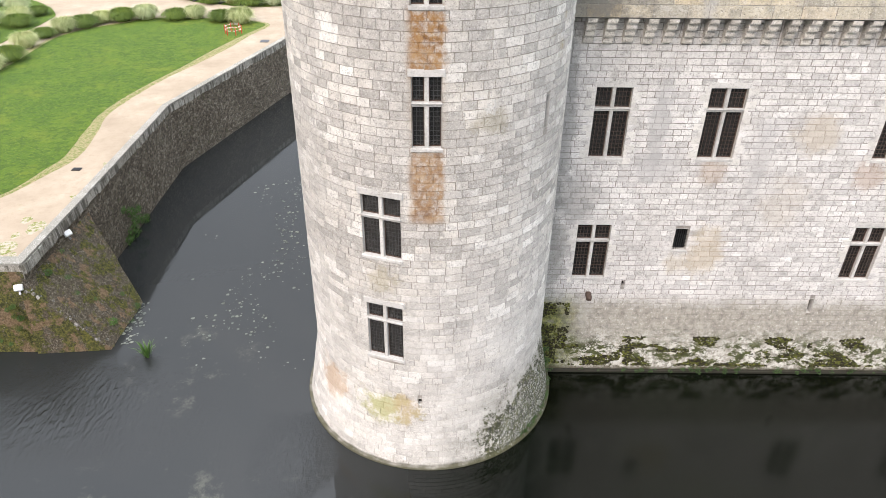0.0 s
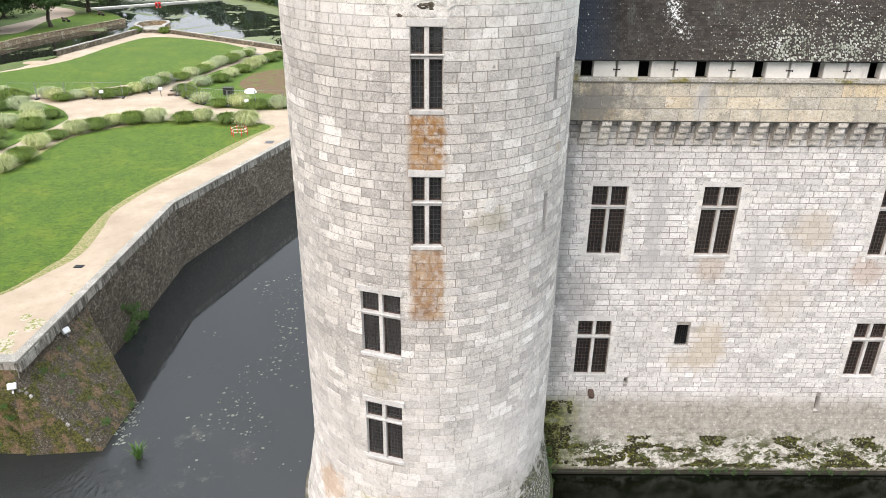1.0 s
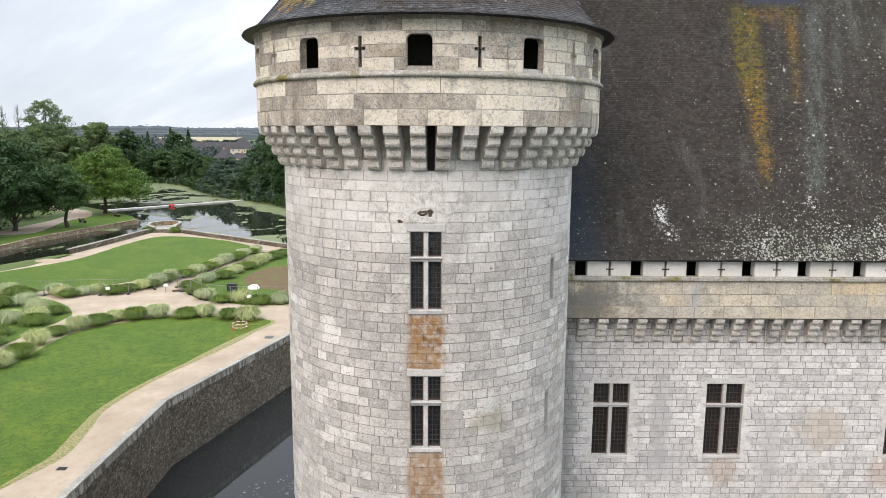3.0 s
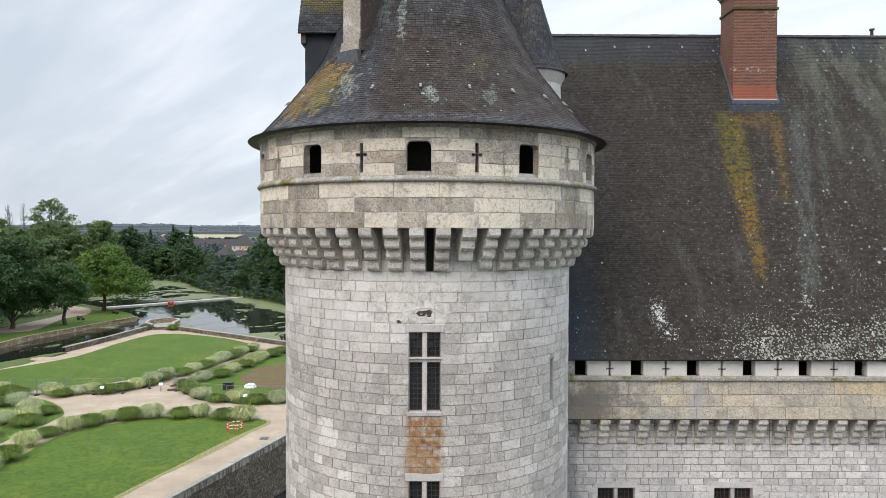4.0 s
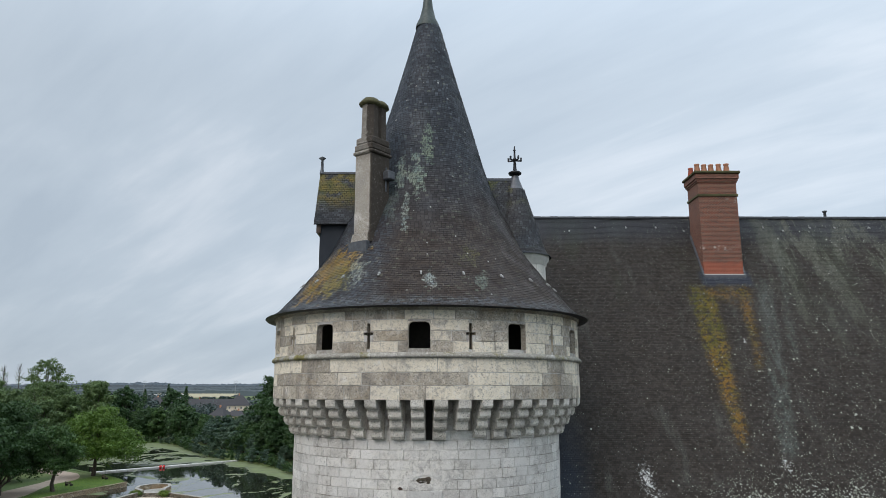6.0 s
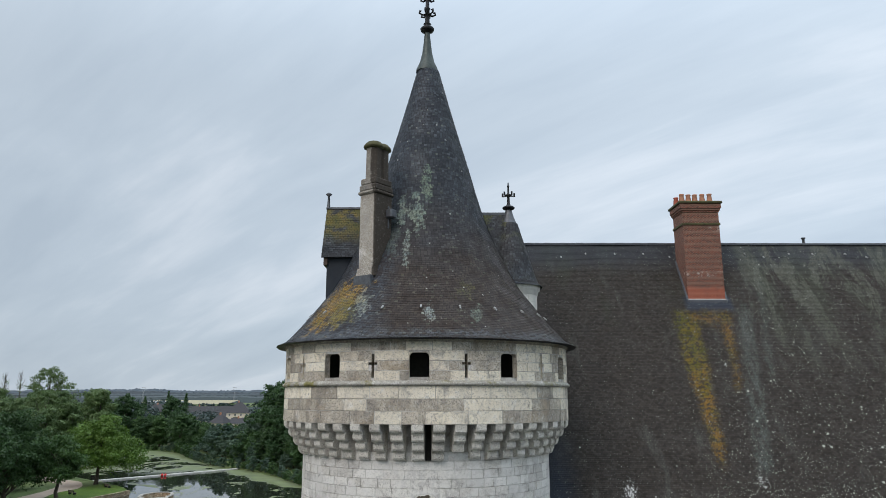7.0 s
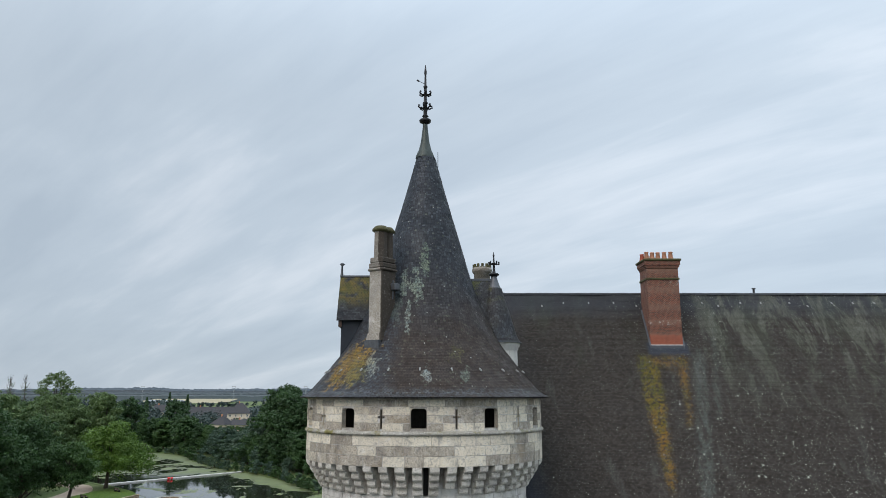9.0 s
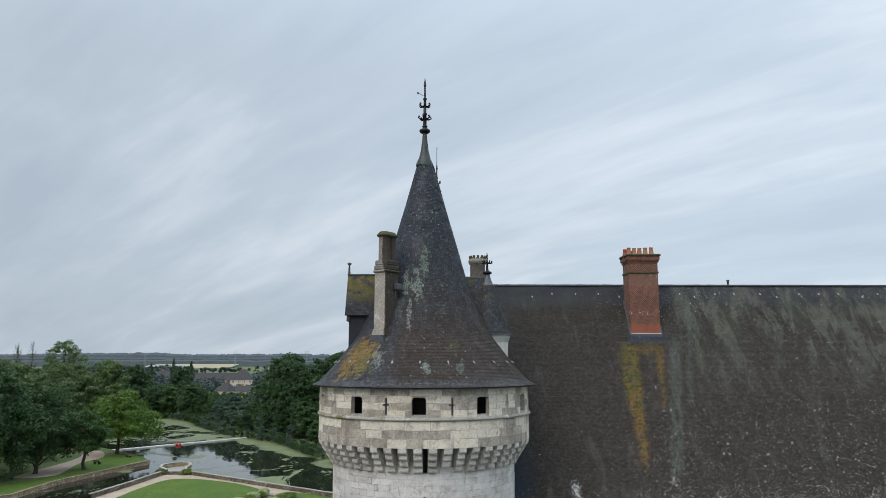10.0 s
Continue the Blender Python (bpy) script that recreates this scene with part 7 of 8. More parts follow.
wood_b = make_tree(5, 18.0, 8.0, 0.8, m_leaf_mid, 10500, 0.8, "bushy green tree on the far bank", 18)
wood_b.location = (-152, 334, GZ)
wood_c = make_tree(6, 13.0, 7.5, 0.4, m_leaf_grey, 9500, 0.75, "grey-green willow on the pond bank", 16)
wood_c.location = (-64, 244, GZ)
wood_d = make_tree(7, 24.0, 8.5, 2.0, m_leaf_olive, 10500, 0.75, "tall olive-green tree in the park", 20)
wood_d.location = (-118, 246, GZ)
tall = make_tree(8, 27.0, 9.0, 5.0, m_leaf_olive, 8000, 0.55, "tall loose-crowned tree with an airy top", 34, 0.0, 1.1, 7)
tall.location, tall.scale = (-148, 268, GZ), (1.15, 1.15, 1.2)
wood_e = make_tree(9, 21.0, 8.5, 1.0, m_leaf_dark, 17000, 0.6, "tall dark green tree close to the pond", 26)
wood_e.location, wood_e.scale = (-46, 226, GZ), (1.05, 1.05, 1.1)
rf = random.Random(44)
# right-hand bank, behind the tower's side: tall dark trees
for x_, y_, s_, src in ((-84, 271, 0.95, wood_c), (-77, 262, 0.92, wood_c), (-70, 252, 0.9, wood_c), (-63, 243, 0.8, wood_c), (-56, 234, 0.6, wood_c), (-57, 245, 1.15, wood_e), (-49, 232, 1.15, wood_e), (-43, 222, 1.1, wood_e), (-57, 264, 1.2, wood_e), (-40, 232, 1.15, wood_e), (-30, 216, 1.25, wood_e), (-22, 206, 1.3, wood_e), (-12, 196, 1.3, wood_e), (-27, 190, 0.62, wood_e), (-18, 176, 0.55, wood_b), (-4, 185, 1.15, wood_e),
                        (-35, 246, 1.2, wood_e), (-24, 234, 1.25, wood_e), (-48, 258, 0.95, wood_b), (6, 210, 1.2, wood_e), (10, 175, 1.1, wood_e), (-33, 205, 0.5, wood_c), (-36, 198, 0.42, wood_b), (-46, 214, 0.42, wood_c),
                        (-92, 284, 0.85, wood_b), (-99, 292, 0.95, wood_a), (-106, 296, 0.9, wood_b), (-82, 276, 0.72, wood_b), (-78, 284, 0.95, wood_a), (-70, 274, 0.85, wood_a), (-113, 290, 0.8, wood_a), (-119, 300, 0.9, wood_a), (-62, 262, 0.7, wood_c),
                        (-150, 314, 1.05, wood_b), (-141, 320, 1.0, wood_a), (-134, 316, 0.9, wood_b), (-127, 318, 1.0, wood_a), (-120, 312, 0.85, wood_b), (-114, 309, 0.9, wood_a), (-121, 326, 1.05, wood_a), (-134, 330, 1.1, wood_d), (-113, 318, 0.85, wood_b), (-146, 286, 0.8, wood_b), (-142, 272, 0.75, wood_d), (-138, 262, 0.9, wood_d), (-126, 240, 0.85, wood_d), (-134, 246, 0.95, wood_d), (-142, 240, 1.0, wood_b), (-112, 222, 0.8, wood_d), (-108, 212, 0.7, wood_b), (-120, 214, 0.9, wood_d), (-130, 222, 0.95, wood_b),
                        (-110, 196, 0.6, wood_b), (-122, 190, 0.9, wood_d), (-132, 200, 1.0, wood_d), (-140, 182, 0.95, wood_b), (-118, 172, 0.85, wood_b), (-126, 160, 1.0, wood_d), (-150, 220, 1.0, wood_a), (-160, 240, 1.0, wood_d), (-155, 200, 1.0, wood_b), (-170, 262, 0.9, tall), (-162, 285, 1.0, wood_d),
                        (-112, 238, 0.95, wood_d), (-121, 252, 1.05, wood_d), (-131, 236, 0.85, tall), (-143, 252, 1.1, wood_d), (-152, 236, 1.05, wood_b), (-158, 262, 0.9, tall), (-108, 150, 0.9, wood_d), (-114, 136, 1.0, dark), (-100, 168, 0.75, wood_b), (-112, 182, 0.9, wood_d), (-97, 200, 0.55, wood_b), (-104, 284, 0.95, wood_a), (-110, 304, 1.0, wood_a), (-122, 288, 1.0, wood_b), (-88, 300, 0.8, wood_a), (-116, 274, 0.6, wood_c), (-140, 295, 0.9, wood_b), (-128, 312, 0.9, wood_a), (-112, 320, 0.95, wood_b), (-96, 318, 0.9, wood_a), (-150, 310, 1.0, wood_d), (-176, 300, 1.0, wood_b), (-190, 270, 1.0, wood_d), (-185, 230, 1.05, wood_b), (-180, 330, 1.0, wood_a)):
    place_tree(src, x_ + rf.uniform(-1.5, 1.5), y_ + rf.uniform(-2, 2), s_ * rf.uniform(0.93, 1.08), rf.uniform(0, 360), rf.uniform(0.9, 1.08))
for i in range(46):
    y_ = rf.uniform(330, 520)
    x_ = -y_ * rf.uniform(0.10, 0.72)
    if -0.40 < x_ / (y_ + 17) < -0.235:
        continue
    place_tree(rf.choice((wood_a, wood_b, wood_d, wood_b)), x_, y_, rf.uniform(0.75, 1.0), rf.uniform(0, 360), rf.uniform(0.8, 1.0))

# undergrowth right on the far bank
bush_a = make_tree(11, 16.0, 8.5, 0.2, m_leaf_grey, 2000, 1.7, "low grey-green bush at the water's edge", 9)
bush_a.location, bush_a.scale = (-60, 228.5, GZ), (0.3, 0.3, 0.3)
bush_b = make_tree(12, 16.0, 8.5, 0.2, m_leaf_mid, 2000, 1.7, "low green bush at the water's edge", 9)
bush_b.location, bush_b.scale = (-52, 219.5, GZ), (0.3, 0.3, 0.3)
line = smooth_line(FAR_BANK, 3.2, 0.8, False, 6)
for x_, y_ in line:
    place_tree(rf.choice((bush_a, bush_b)), x_ - 1.6, y_ - 1.2, rf.uniform(0.14, 0.30), rf.uniform(0, 360), rf.uniform(0.7, 1.2), True)
    if rf.random() < 0.7:
        place_tree(rf.choice((wood_c, wood_b, wood_a)), x_ + 5.5, y_ + 5, rf.uniform(0.45, 0.7), rf.uniform(0, 360), rf.uniform(0.8, 1.05))

# two bare poplars and a pair of dark firs
for x_, y_, h_ in ((-228, 372, 33), (-222, 376, 35), (-232, 380, 30), (-206, 385, 31)):
    r = random.Random(int(-x_))
    t = thing("poplar", "thin half-bare poplar rising above the wood", "tree", "poplars", at=(x_, y_, GZ))
    bm = bmesh.new()
    tube(bm, [Vector((0, 0, 0)), Vector((0.2, 0, h_ * 0.5)), Vector((0, 0.2, h_))], [0.5, 0.3, 0.06], 6)
    for i in range(34):
        z_ = h_ * r.uniform(0.45, 0.95)
        a_ = r.uniform(0, 6.28)
        l_ = (h_ - z_) * 0.18 + 0.8
        tube(bm, [Vector((0, 0, z_)), Vector((math.cos(a_) * l_ * 0.6, math.sin(a_) * l_ * 0.6, z_ + 1.2)), Vector((math.cos(a_) * l_, math.sin(a_) * l_, z_ + 3.2))], [0.11, 0.08, 0.04], 4)
    part("trunk", bm, m_bark, t)
    v1, f1 = [], []
    for i in range(10):
        q1, g1 = leaf_quads(r, Vector((r.uniform(-1, 1), r.uniform(-1, 1), h_ * r.uniform(0.5, 0.95))), 1.2, 16, 0.5)
        s_ = len(v1)
        v1 += q1
        f1 += [tuple(q + s_ for q in f) for f in g1]
    raw("crown", v1, f1, m_leaf_olive, t)
for x_, y_, h_ in ((-184, 520, 24), (-212, 560, 26), (-222, 540, 22)):
    t = thing("fir_tree", "dark pointed fir among the far trees", "tree", "firs", at=(x_, y_, GZ))
    r = random.Random(int(-x_))
    part("trunk", lathe([(0.4, -0.3), (0.05, h_)], 6), m_bark, t)
    v1, f1 = [], []
    for i in range(26):
        f_ = i / 26
        for q in range(7):
            a_ = r.uniform(0, 6.28)
            rr = (1 - f_) * 4.2 + 0.2
            q1, g1 = leaf_quads(r, Vector((math.cos(a_) * rr * 0.7, math.sin(a_) * rr * 0.7, 2 + (h_ - 2) * f_)), rr * 0.4 + 0.2, 7, 0.9)
            s_ = len(v1)
            v1 += q1
            f1 += [tuple(z + s_ for z in g) for g in g1]
    raw("crown", v1, f1, m_leaf_dark, t)

# woods on the plain, too far to tell tree from tree
vs_, fs_ = [], []
rw2 = random.Random(9)


def wood_patch(x0, x1, y0, y1, n, h0, h1, size=3.0, each=26):
    for _ in range(n):
        x_, y_ = rw2.uniform(x0, x1), rw2.uniform(y0, y1)
        h_ = rw2.uniform(h0, h1)
        if -0.345 < x_ / (y_ + 17) < -0.255:
            if y_ < 630:
                continue
            h_ *= 0.6
        rr = h_ * rw2.uniform(0.35, 0.5)
        q1, g1 = leaf_quads(rw2, Vector((x_, y_, GZ + h_ - rr * 0.9)), rr, each, size, 0.9)
        s_ = len(vs_)
        vs_.extend(q1)
        fs_.extend(tuple(z + s_ for z in g) for g in g1)
        q1, g1 = leaf_quads(rw2, Vector((x_, y_, GZ + (h_ - rr) * 0.5)), rr * 1.1, each // 2, size, 1.2)
        s_ = len(vs_)
        vs_.extend(q1)
        fs_.extend(tuple(z + s_ for z in g) for g in g1)


for x_, y_, h_ in [(rw2.uniform(-0.42, -0.305) * (q_ + 17), q_, rw2.uniform(9, 12.5)) for q_ in (rw2.uniform(450, 572) for _ in range(110))] + [(rw2.uniform(-0.31, -0.25) * (q_ + 17), q_, rw2.uniform(3.5, 5.5)) for q_ in (rw2.uniform(450, 572) for _ in range(30))] + [(rw2.uniform(-0.42, -0.24) * (q_ + 17), q_, rw2.uniform(6, 11)) for q_ in (rw2.uniform(625, 820) for _ in range(130))]:
    q1, g1 = leaf_quads(rw2, Vector((x_, y_, GZ + h_ * 0.5)), h_ * 0.62, 60, 1.6, 0.85)
    s_ = len(vs_)
    vs_.extend(q1)
    fs_.extend(tuple(z + s_ for z in g) for g in g1)
wood_patch(-420, -30, 520, 760, 210, 10, 17)
wood_patch(-760, -330, 560, 1000, 200, 12, 20, 3.6)
wood_patch(-260, 60, 760, 1040, 130, 8, 14, 3.4)
wood_patch(-760, -380, 1250, 1720, 120, 7, 11, 4.5)
wood_patch(-900, -560, 1000, 1300, 60, 10, 16, 4)
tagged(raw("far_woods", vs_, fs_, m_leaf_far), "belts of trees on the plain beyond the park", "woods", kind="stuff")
vs_, fs_ = [], []
for k_, (y_, h_) in enumerate(((2460, 27), (2800, 40), (3500, 62))):
    n = 420
    b0 = len(vs_)
    for i in range(n + 1):
        x_ = -2600 + 3400 * i / n
        top = h_ * (0.80 + 0.16 * noise.noise(Vector((x_ * 0.0016, k_ * 9.1, 0))) + 0.10 * noise.noise(Vector((x_ * 0.02, k_ * 3.3, 0))) + 0.09 * noise.noise(Vector((x_ * 0.09, k_, 0))))
        vs_ += [(x_, y_ - 60, GZ - 1), (x_, y_ - 40, GZ + top * 0.8), (x_, y_, GZ + top), (x_, y_ + 400, GZ - 1)]
    for i in range(n):
        a_ = b0 + i * 4
        for j in range(3):
            fs_.append((a_ + j, a_ + 4 + j, a_ + 5 + j, a_ + 1 + j))
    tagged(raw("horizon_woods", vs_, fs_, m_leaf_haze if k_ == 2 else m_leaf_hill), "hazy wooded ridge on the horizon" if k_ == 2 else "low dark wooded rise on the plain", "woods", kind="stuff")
    vs_, fs_ = [], []

# ---------------------------------------------------------------- ornamental grasses
def make_tuft(seed, radius, height, blades, material, label, width=0.06, droop=1.0):
    r = random.Random(seed)
    t = thing("ornamental_grass", label, "shrub", "ornamental grasses")
    vs_, fs_ = [], []
    for _ in range(blades):
        a_ = r.uniform(0, 2 * math.pi)
        o = Vector((math.cos(a_), math.sin(a_), 0))
        s_ = Vector((-o.y, o.x, 0))
        base = o * radius * 0.55 * math.sqrt(r.random()) + s_ * r.uniform(-0.2, 0.2)
        spread = radius * r.uniform(0.15, 0.75) * droop
        h_ = height * r.uniform(0.6, 1.08) * (1 - 0.3 * (spread / radius) ** 2)
        w = width * r.uniform(0.6, 1.3)
        p1 = base + o * spread * 0.6 + Vector((0, 0, h_ * 0.82))
        p2 = base + o * spread * 1.25 + Vector((0, 0, h_ * r.uniform(0.15, 0.95)))
        b_ = len(vs_)
        vs_ += [base - s_ * w * 0.5, base + s_ * w * 0.5, p1 - s_ * w * 0.5, p1 + s_ * w * 0.5, p2]
        fs_ += [(b_, b_ + 1, b_ + 3, b_ + 2), (b_ + 2, b_ + 3, b_ + 4)]
    raw("blades", vs_, fs_, material, t)
    return t


pale_t = make_tuft(1, 1.2, 1.55, 1900, m_tuft_pale, "tuft of white-green variegated ornamental grass", 0.036)
green_t = make_tuft(2, 1.35, 1.4, 1900, m_tuft_green, "rounded tuft of green ornamental grass", 0.036, 1.1)
ROW1 = "-38.5,60.2p -38.3,63.0g -39.0,67.0p -38.9,70.3g -37.8,72.4p -36.6,74.2g -35.4,76.0p -33.6,76.8g -31.4,77.5p -28.2,77.5g -26.3,78.0p -23.3,77.1g -21.1,76.4p -39.6,56.6g -40.2,53.6p"
ROW2 = "-53.2,87.8g -40.4,90.2g -38.6,93.2g -38.2,96.6g -35.3,104.2g -34.7,107.6p -34.0,111.2p -33.2,115.2g -32.4,119.6g -47.6,87.8p -45.0,88.4p -54.9,88.7p -51.6,87.4g -49.0,88.8p -46.4,87.2g -43.9,89.4p -41.6,89.0g -39.2,91.8p -38.2,94.6p -38.0,98.7p -36.4,99.9g -35.6,102.6p -35.0,106g -34.4,109.2p -33.5,113.2g -32.9,117.4p -31.9,121.6p -58,87.6g"
ROW3 = "-51.8,81.8g -49.2,82.8p -46.6,80.8p -46.2,74.6p -44.2,76.2p -43.2,74.2g -43.4,78.6g -43.2,66.6g -44.6,70.0g"
ROW4 = "-33.2,92.6g -31.2,89.6g -29.2,86.5p -32.2,96.4p -30.4,99.0g -30.0,102.7p -29.1,106.0g -28.6,109p -28.3,112.3p -27.3,115.0g -26.4,118.2g -26.6,84.8g -24.2,84.9p -21.8,83.9g -19.2,84.2p -16.8,84.6g"
first = {"p": pale_t, "g": green_t}
rb = random.Random(3)
for row in (ROW1, ROW2, ROW3, ROW4):
    for item in row.split():
        x_, y_ = (float(v) for v in item[:-1].split(","))
        y_ -= 1.2
        src = pale_t if item[-1] == "p" else green_t
        if first[item[-1]] is not None:
            src.location, first[item[-1]] = (x_, y_, GZ + 0.03), None
            continue
        o = copy_thing(src, pose(x_, y_, GZ + 0.03, 0, 0, rb.uniform(0, 360)))
        sc = rb.uniform(0.86, 1.1)
        o.scale = (sc * rb.uniform(0.92, 1.1), sc * rb.uniform(0.92, 1.1), sc * rb.uniform(0.88, 1.1) * (0.86 if item[-1] == "g" else 1.0))

for x_, y_ in ((-54.6, 144.0), (-60.3, 143.8)):
    o = copy_thing(green_t, pose(x_, y_, GZ + 0.01, 0, 0, 40))
    o.scale = (0.9, 0.8, 1.0)

# ---------------------------------------------------------------- garden things
def board_sign(x, y, turn):
    t = thing("info_board", "small white information board on a dark post", "sign", "garden signs", at=(x, y, GZ))
    t.rotation_euler = (0, 0, radians(turn))
    t.scale = (0.72, 0.72, 0.8)
    part("post", box(-0.05, 0.05, -0.05, 0.05, 0, 1.0), m_black, t)
    part("board", box(-0.32, 0.32, -0.03, 0.03, -0.24, 0.24, pose(0, -0.03, 1.2, -35, 0, 0), bevel=0.01), m_white_paint, t)


board_sign(-35.3, 88.6, 20)
board_sign(-22.9, 82.4, 10)
board_sign(-41.8, 86.6, 15)

bxt = thing("black_container", "black plastic container standing on the grass bed", "container", at=(-27.1, 89.7, GZ + 0.04))
bxt.scale = (0.76, 0.76, 0.78)
part("body", box(-0.8, 0.8, -0.5, 0.5, 0, 1.1, bevel=0.05), m_black, bxt)
part("lid", box(-0.85, 0.85, -0.55, 0.55, 1.1, 1.2, bevel=0.04), m_black, bxt)
bm = bmesh.new()
bmesh.ops.create_icosphere(bm, subdivisions=3, radius=1.0)
for v in bm.verts:
    n_ = noise.noise(v.co * 1.8)
    v.co = Vector((v.co.x * 0.82, v.co.y * 0.6, max(0, v.co.z) * 0.58)) * (1 + 0.22 * n_)
tagged(part("white_sack", bm, m_white_bag), "crumpled white sack lying on the grass bed", "sack").location = (-24.6, 90.9, GZ + 0.04)
sl_ = thing("dark_slab", "dark metal sheet lying at the lawn's edge", "sheet", at=(-31.2, 118.6, GZ + 0.04))
part("plate", box(-1.3, 1.3, -0.8, 0.8, 0, 0.14, bevel=0.02), m_black, sl_)
bar = thing("barrier", "red and white folding barrier round a hole in the lawn", "barrier", at=(-20.8, 70.9, GZ + 0.05))
bar.scale = (0.78, 0.78, 0.8)
for i in range(6):
    a_ = radians(60 * i)
    part("post", box(-0.04, 0.04, -0.04, 0.04, 0, 1.1, pose(1.05 * math.cos(a_), 1.05 * math.sin(a_), 0)), m_red, bar, "red post")
    for z_ in (0.5, 0.9):
        m_ = pose(1.05 * math.cos(radians(30)) * math.cos(radians(60 * i + 30)), 1.05 * math.cos(radians(30)) * math.sin(radians(60 * i + 30)), z_, 0, 0, 60 * i + 120)
        for s_ in range(4):
            part("rail", box(-0.5 + 0.25 * s_, -0.25 + 0.25 * s_, -0.015, 0.015, 0, 0.07, m_), m_white_paint if (s_ + i) % 3 else m_clay, bar)


def fence_panel(x, y, turn, ln=3.3, flat=False):
    t = thing("fence_panel", "temporary steel mesh fence panel on a rubber foot", "fence", "site fences", at=(x, y, GZ + 0.03))
    t.rotation_euler = (radians(85) if flat else 0, 0, radians(turn))
    for xx in (0, ln):
        part("upright", box(xx - 0.022, xx + 0.022, -0.022, 0.022, 0.05, 2.0), m_steel, t)
        part("foot", box(xx - 0.12, xx + 0.12, -0.35, 0.35, 0, 0.13, bevel=0.03), m_black, t)
    for z_ in (0.2, 1.98):
        part("rail", box(0, ln, -0.018, 0.018, z_ - 0.018, z_ + 0.018), m_steel, t)
    bm = bmesh.new()
    for i in range(1, 16):
        bm_box(bm, ln * i / 16 - 0.003, ln * i / 16 + 0.003, -0.003, 0.003, 0.2, 1.98)
    part("mesh", bm, m_steel, t)


for x_, y_, a_ in ((-53, 86.4, -2), (-49.6, 86.3, 4), (-46.2, 86.5, 6), (-42.8, 86.9, 8), (-37.4, 90.2, 40), (-34.9, 91.6, -60), (-33.8, 90.2, -50), (-31.6, 87.2, -48), (-28.6, 84.2, -16), (-25.3, 83.2, -4), (-22.0, 83.0, 0), (-18.7, 82.9, 2)):
    fence_panel(x_, y_, a_)
pl = thing("timber_beam", "long brown timber lying along the bed's edge", "timber", at=(-34.6, 88.9, GZ + 0.03))
part("beam", box(0, 4.6, -0.12, 0.12, 0, 0.22, pose(0, 0, 0, 0, 0, 22)), m_wood, pl)
for x_, y_, a_ in ((-81.8, 160.1, 150), (-79.4, 172.0, 140)):
    b_ = thing("park_bench", "dark wooden park bench facing the canal", "bench", "park benches", at=(x_, y_, GZ + 0.02))
    b_.rotation_euler = (0, 0, radians(a_))
    for s_ in (-0.22, 0.0, 0.22):
        part("seat_slat", box(-1.1, 1.1, s_ - 0.09, s_ + 0.09, 0.42, 0.47), m_wood, b_)
    for z_ in (0.62, 0.82):
        part("back_slat", box(-1.1, 1.1, 0.30, 0.35, z_ - 0.08, z_ + 0.08), m_wood, b_)
    for xx in (-0.85, 0.85):
        part("leg", box(xx - 0.05, xx + 0.05, -0.28, 0.36, 0, 0.44), m_iron, b_)
        part("back_post", box(xx - 0.04, xx + 0.04, 0.32, 0.38, 0.4, 0.92), m_iron, b_)
heap = bmesh.new()
bmesh.ops.create_icosphere(heap, subdivisions=3, radius=1.0)
for v in heap.verts:
    v.co = Vector((v.co.x * 2.2, v.co.y * 1.3, max(0, v.co.z) * 0.4)) * (1 + 0.2 * noise.noise(v.co * 1.5))
tagged(part("sand_heap", heap, m_gravel), "low heap of pale sand on the path", "heap").location = (-62.2, 110.5, GZ)
gr = thing("drain_grate", "small dark drain grate in the gravel path", "grate", at=(-23.0, 40.2, GZ + 0.01))
part("grate", box(-0.28, 0.28, -0.2, 0.2, 0, 0.03), m_iron, gr)
gr = thing("drain_grate", "square grey drain cover by the wall coping", "grate", at=(-17.2, 68.5, GZ + 0.01))
part("grate", box(-0.42, 0.42, -0.42, 0.42, 0, 0.03, bevel=0.01), m_lead, gr)

# pontoon across the pond with a red buoy
po = thing("pontoon", "long pale floating walkway across the pond", "walkway")
A, B = Vector((-100.1, 183.7, 4.3)), Vector((-55.9, 232.0, 4.3))
d_ = (B - A).normalized()
ang_ = math.degrees(math.atan2(d_.y, d_.x))
n = 22
for i in range(n):
    ob = part("deck_section", box(0.03, (B - A).length / n - 0.03, -0.75, 0.75, -0.1, 0.32, bevel=0.04), m_pontoon, po)
    p = A + (B - A) * (i / n)
    ob.matrix_local = pose(p.x, p.y, p.z, 0, 0, ang_)
bu = thing("red_buoy", "red plastic buoys beside the floating walkway", "buoy", at=(-79.0, 205.2, 4.3))
for dx, rr in ((0, 0.36), (0.9, 0.34)):
    ob = part("float", lathe([(0.02, 0.05), (rr * 0.8, 0.05), (rr, 0.25), (rr, 0.5), (rr * 0.7, 0.7), (0.02, 0.74)], 16, dx, 0), m_red, bu)

# floodlights and plants on the bastion
for x_, y_, z_, a_ in ((-20.75, 33.6, 4.35, 60), (-21.2, 28.75, 4.05, 20)):
    f_ = thing("floodlight", "small white floodlight fixed on the moat wall", "lamp", "floodlights", at=(x_, y_, z_))
    f_.rotation_euler = (radians(-38), 0, radians(a_))
    f_.scale = (0.78, 0.78, 0.78)
    part("housing", box(-0.26, 0.26, -0.14, 0.14, 0, 0.42, bevel=0.04), m_white_paint, f_)
    part("lens", box(-0.22, 0.22, -0.15, -0.143, 0.05, 0.37), m_white_paint, f_)
    part("bracket", box(-0.05, 0.05, 0.1, 0.2, -0.25, 0.2), m_steel, f_)


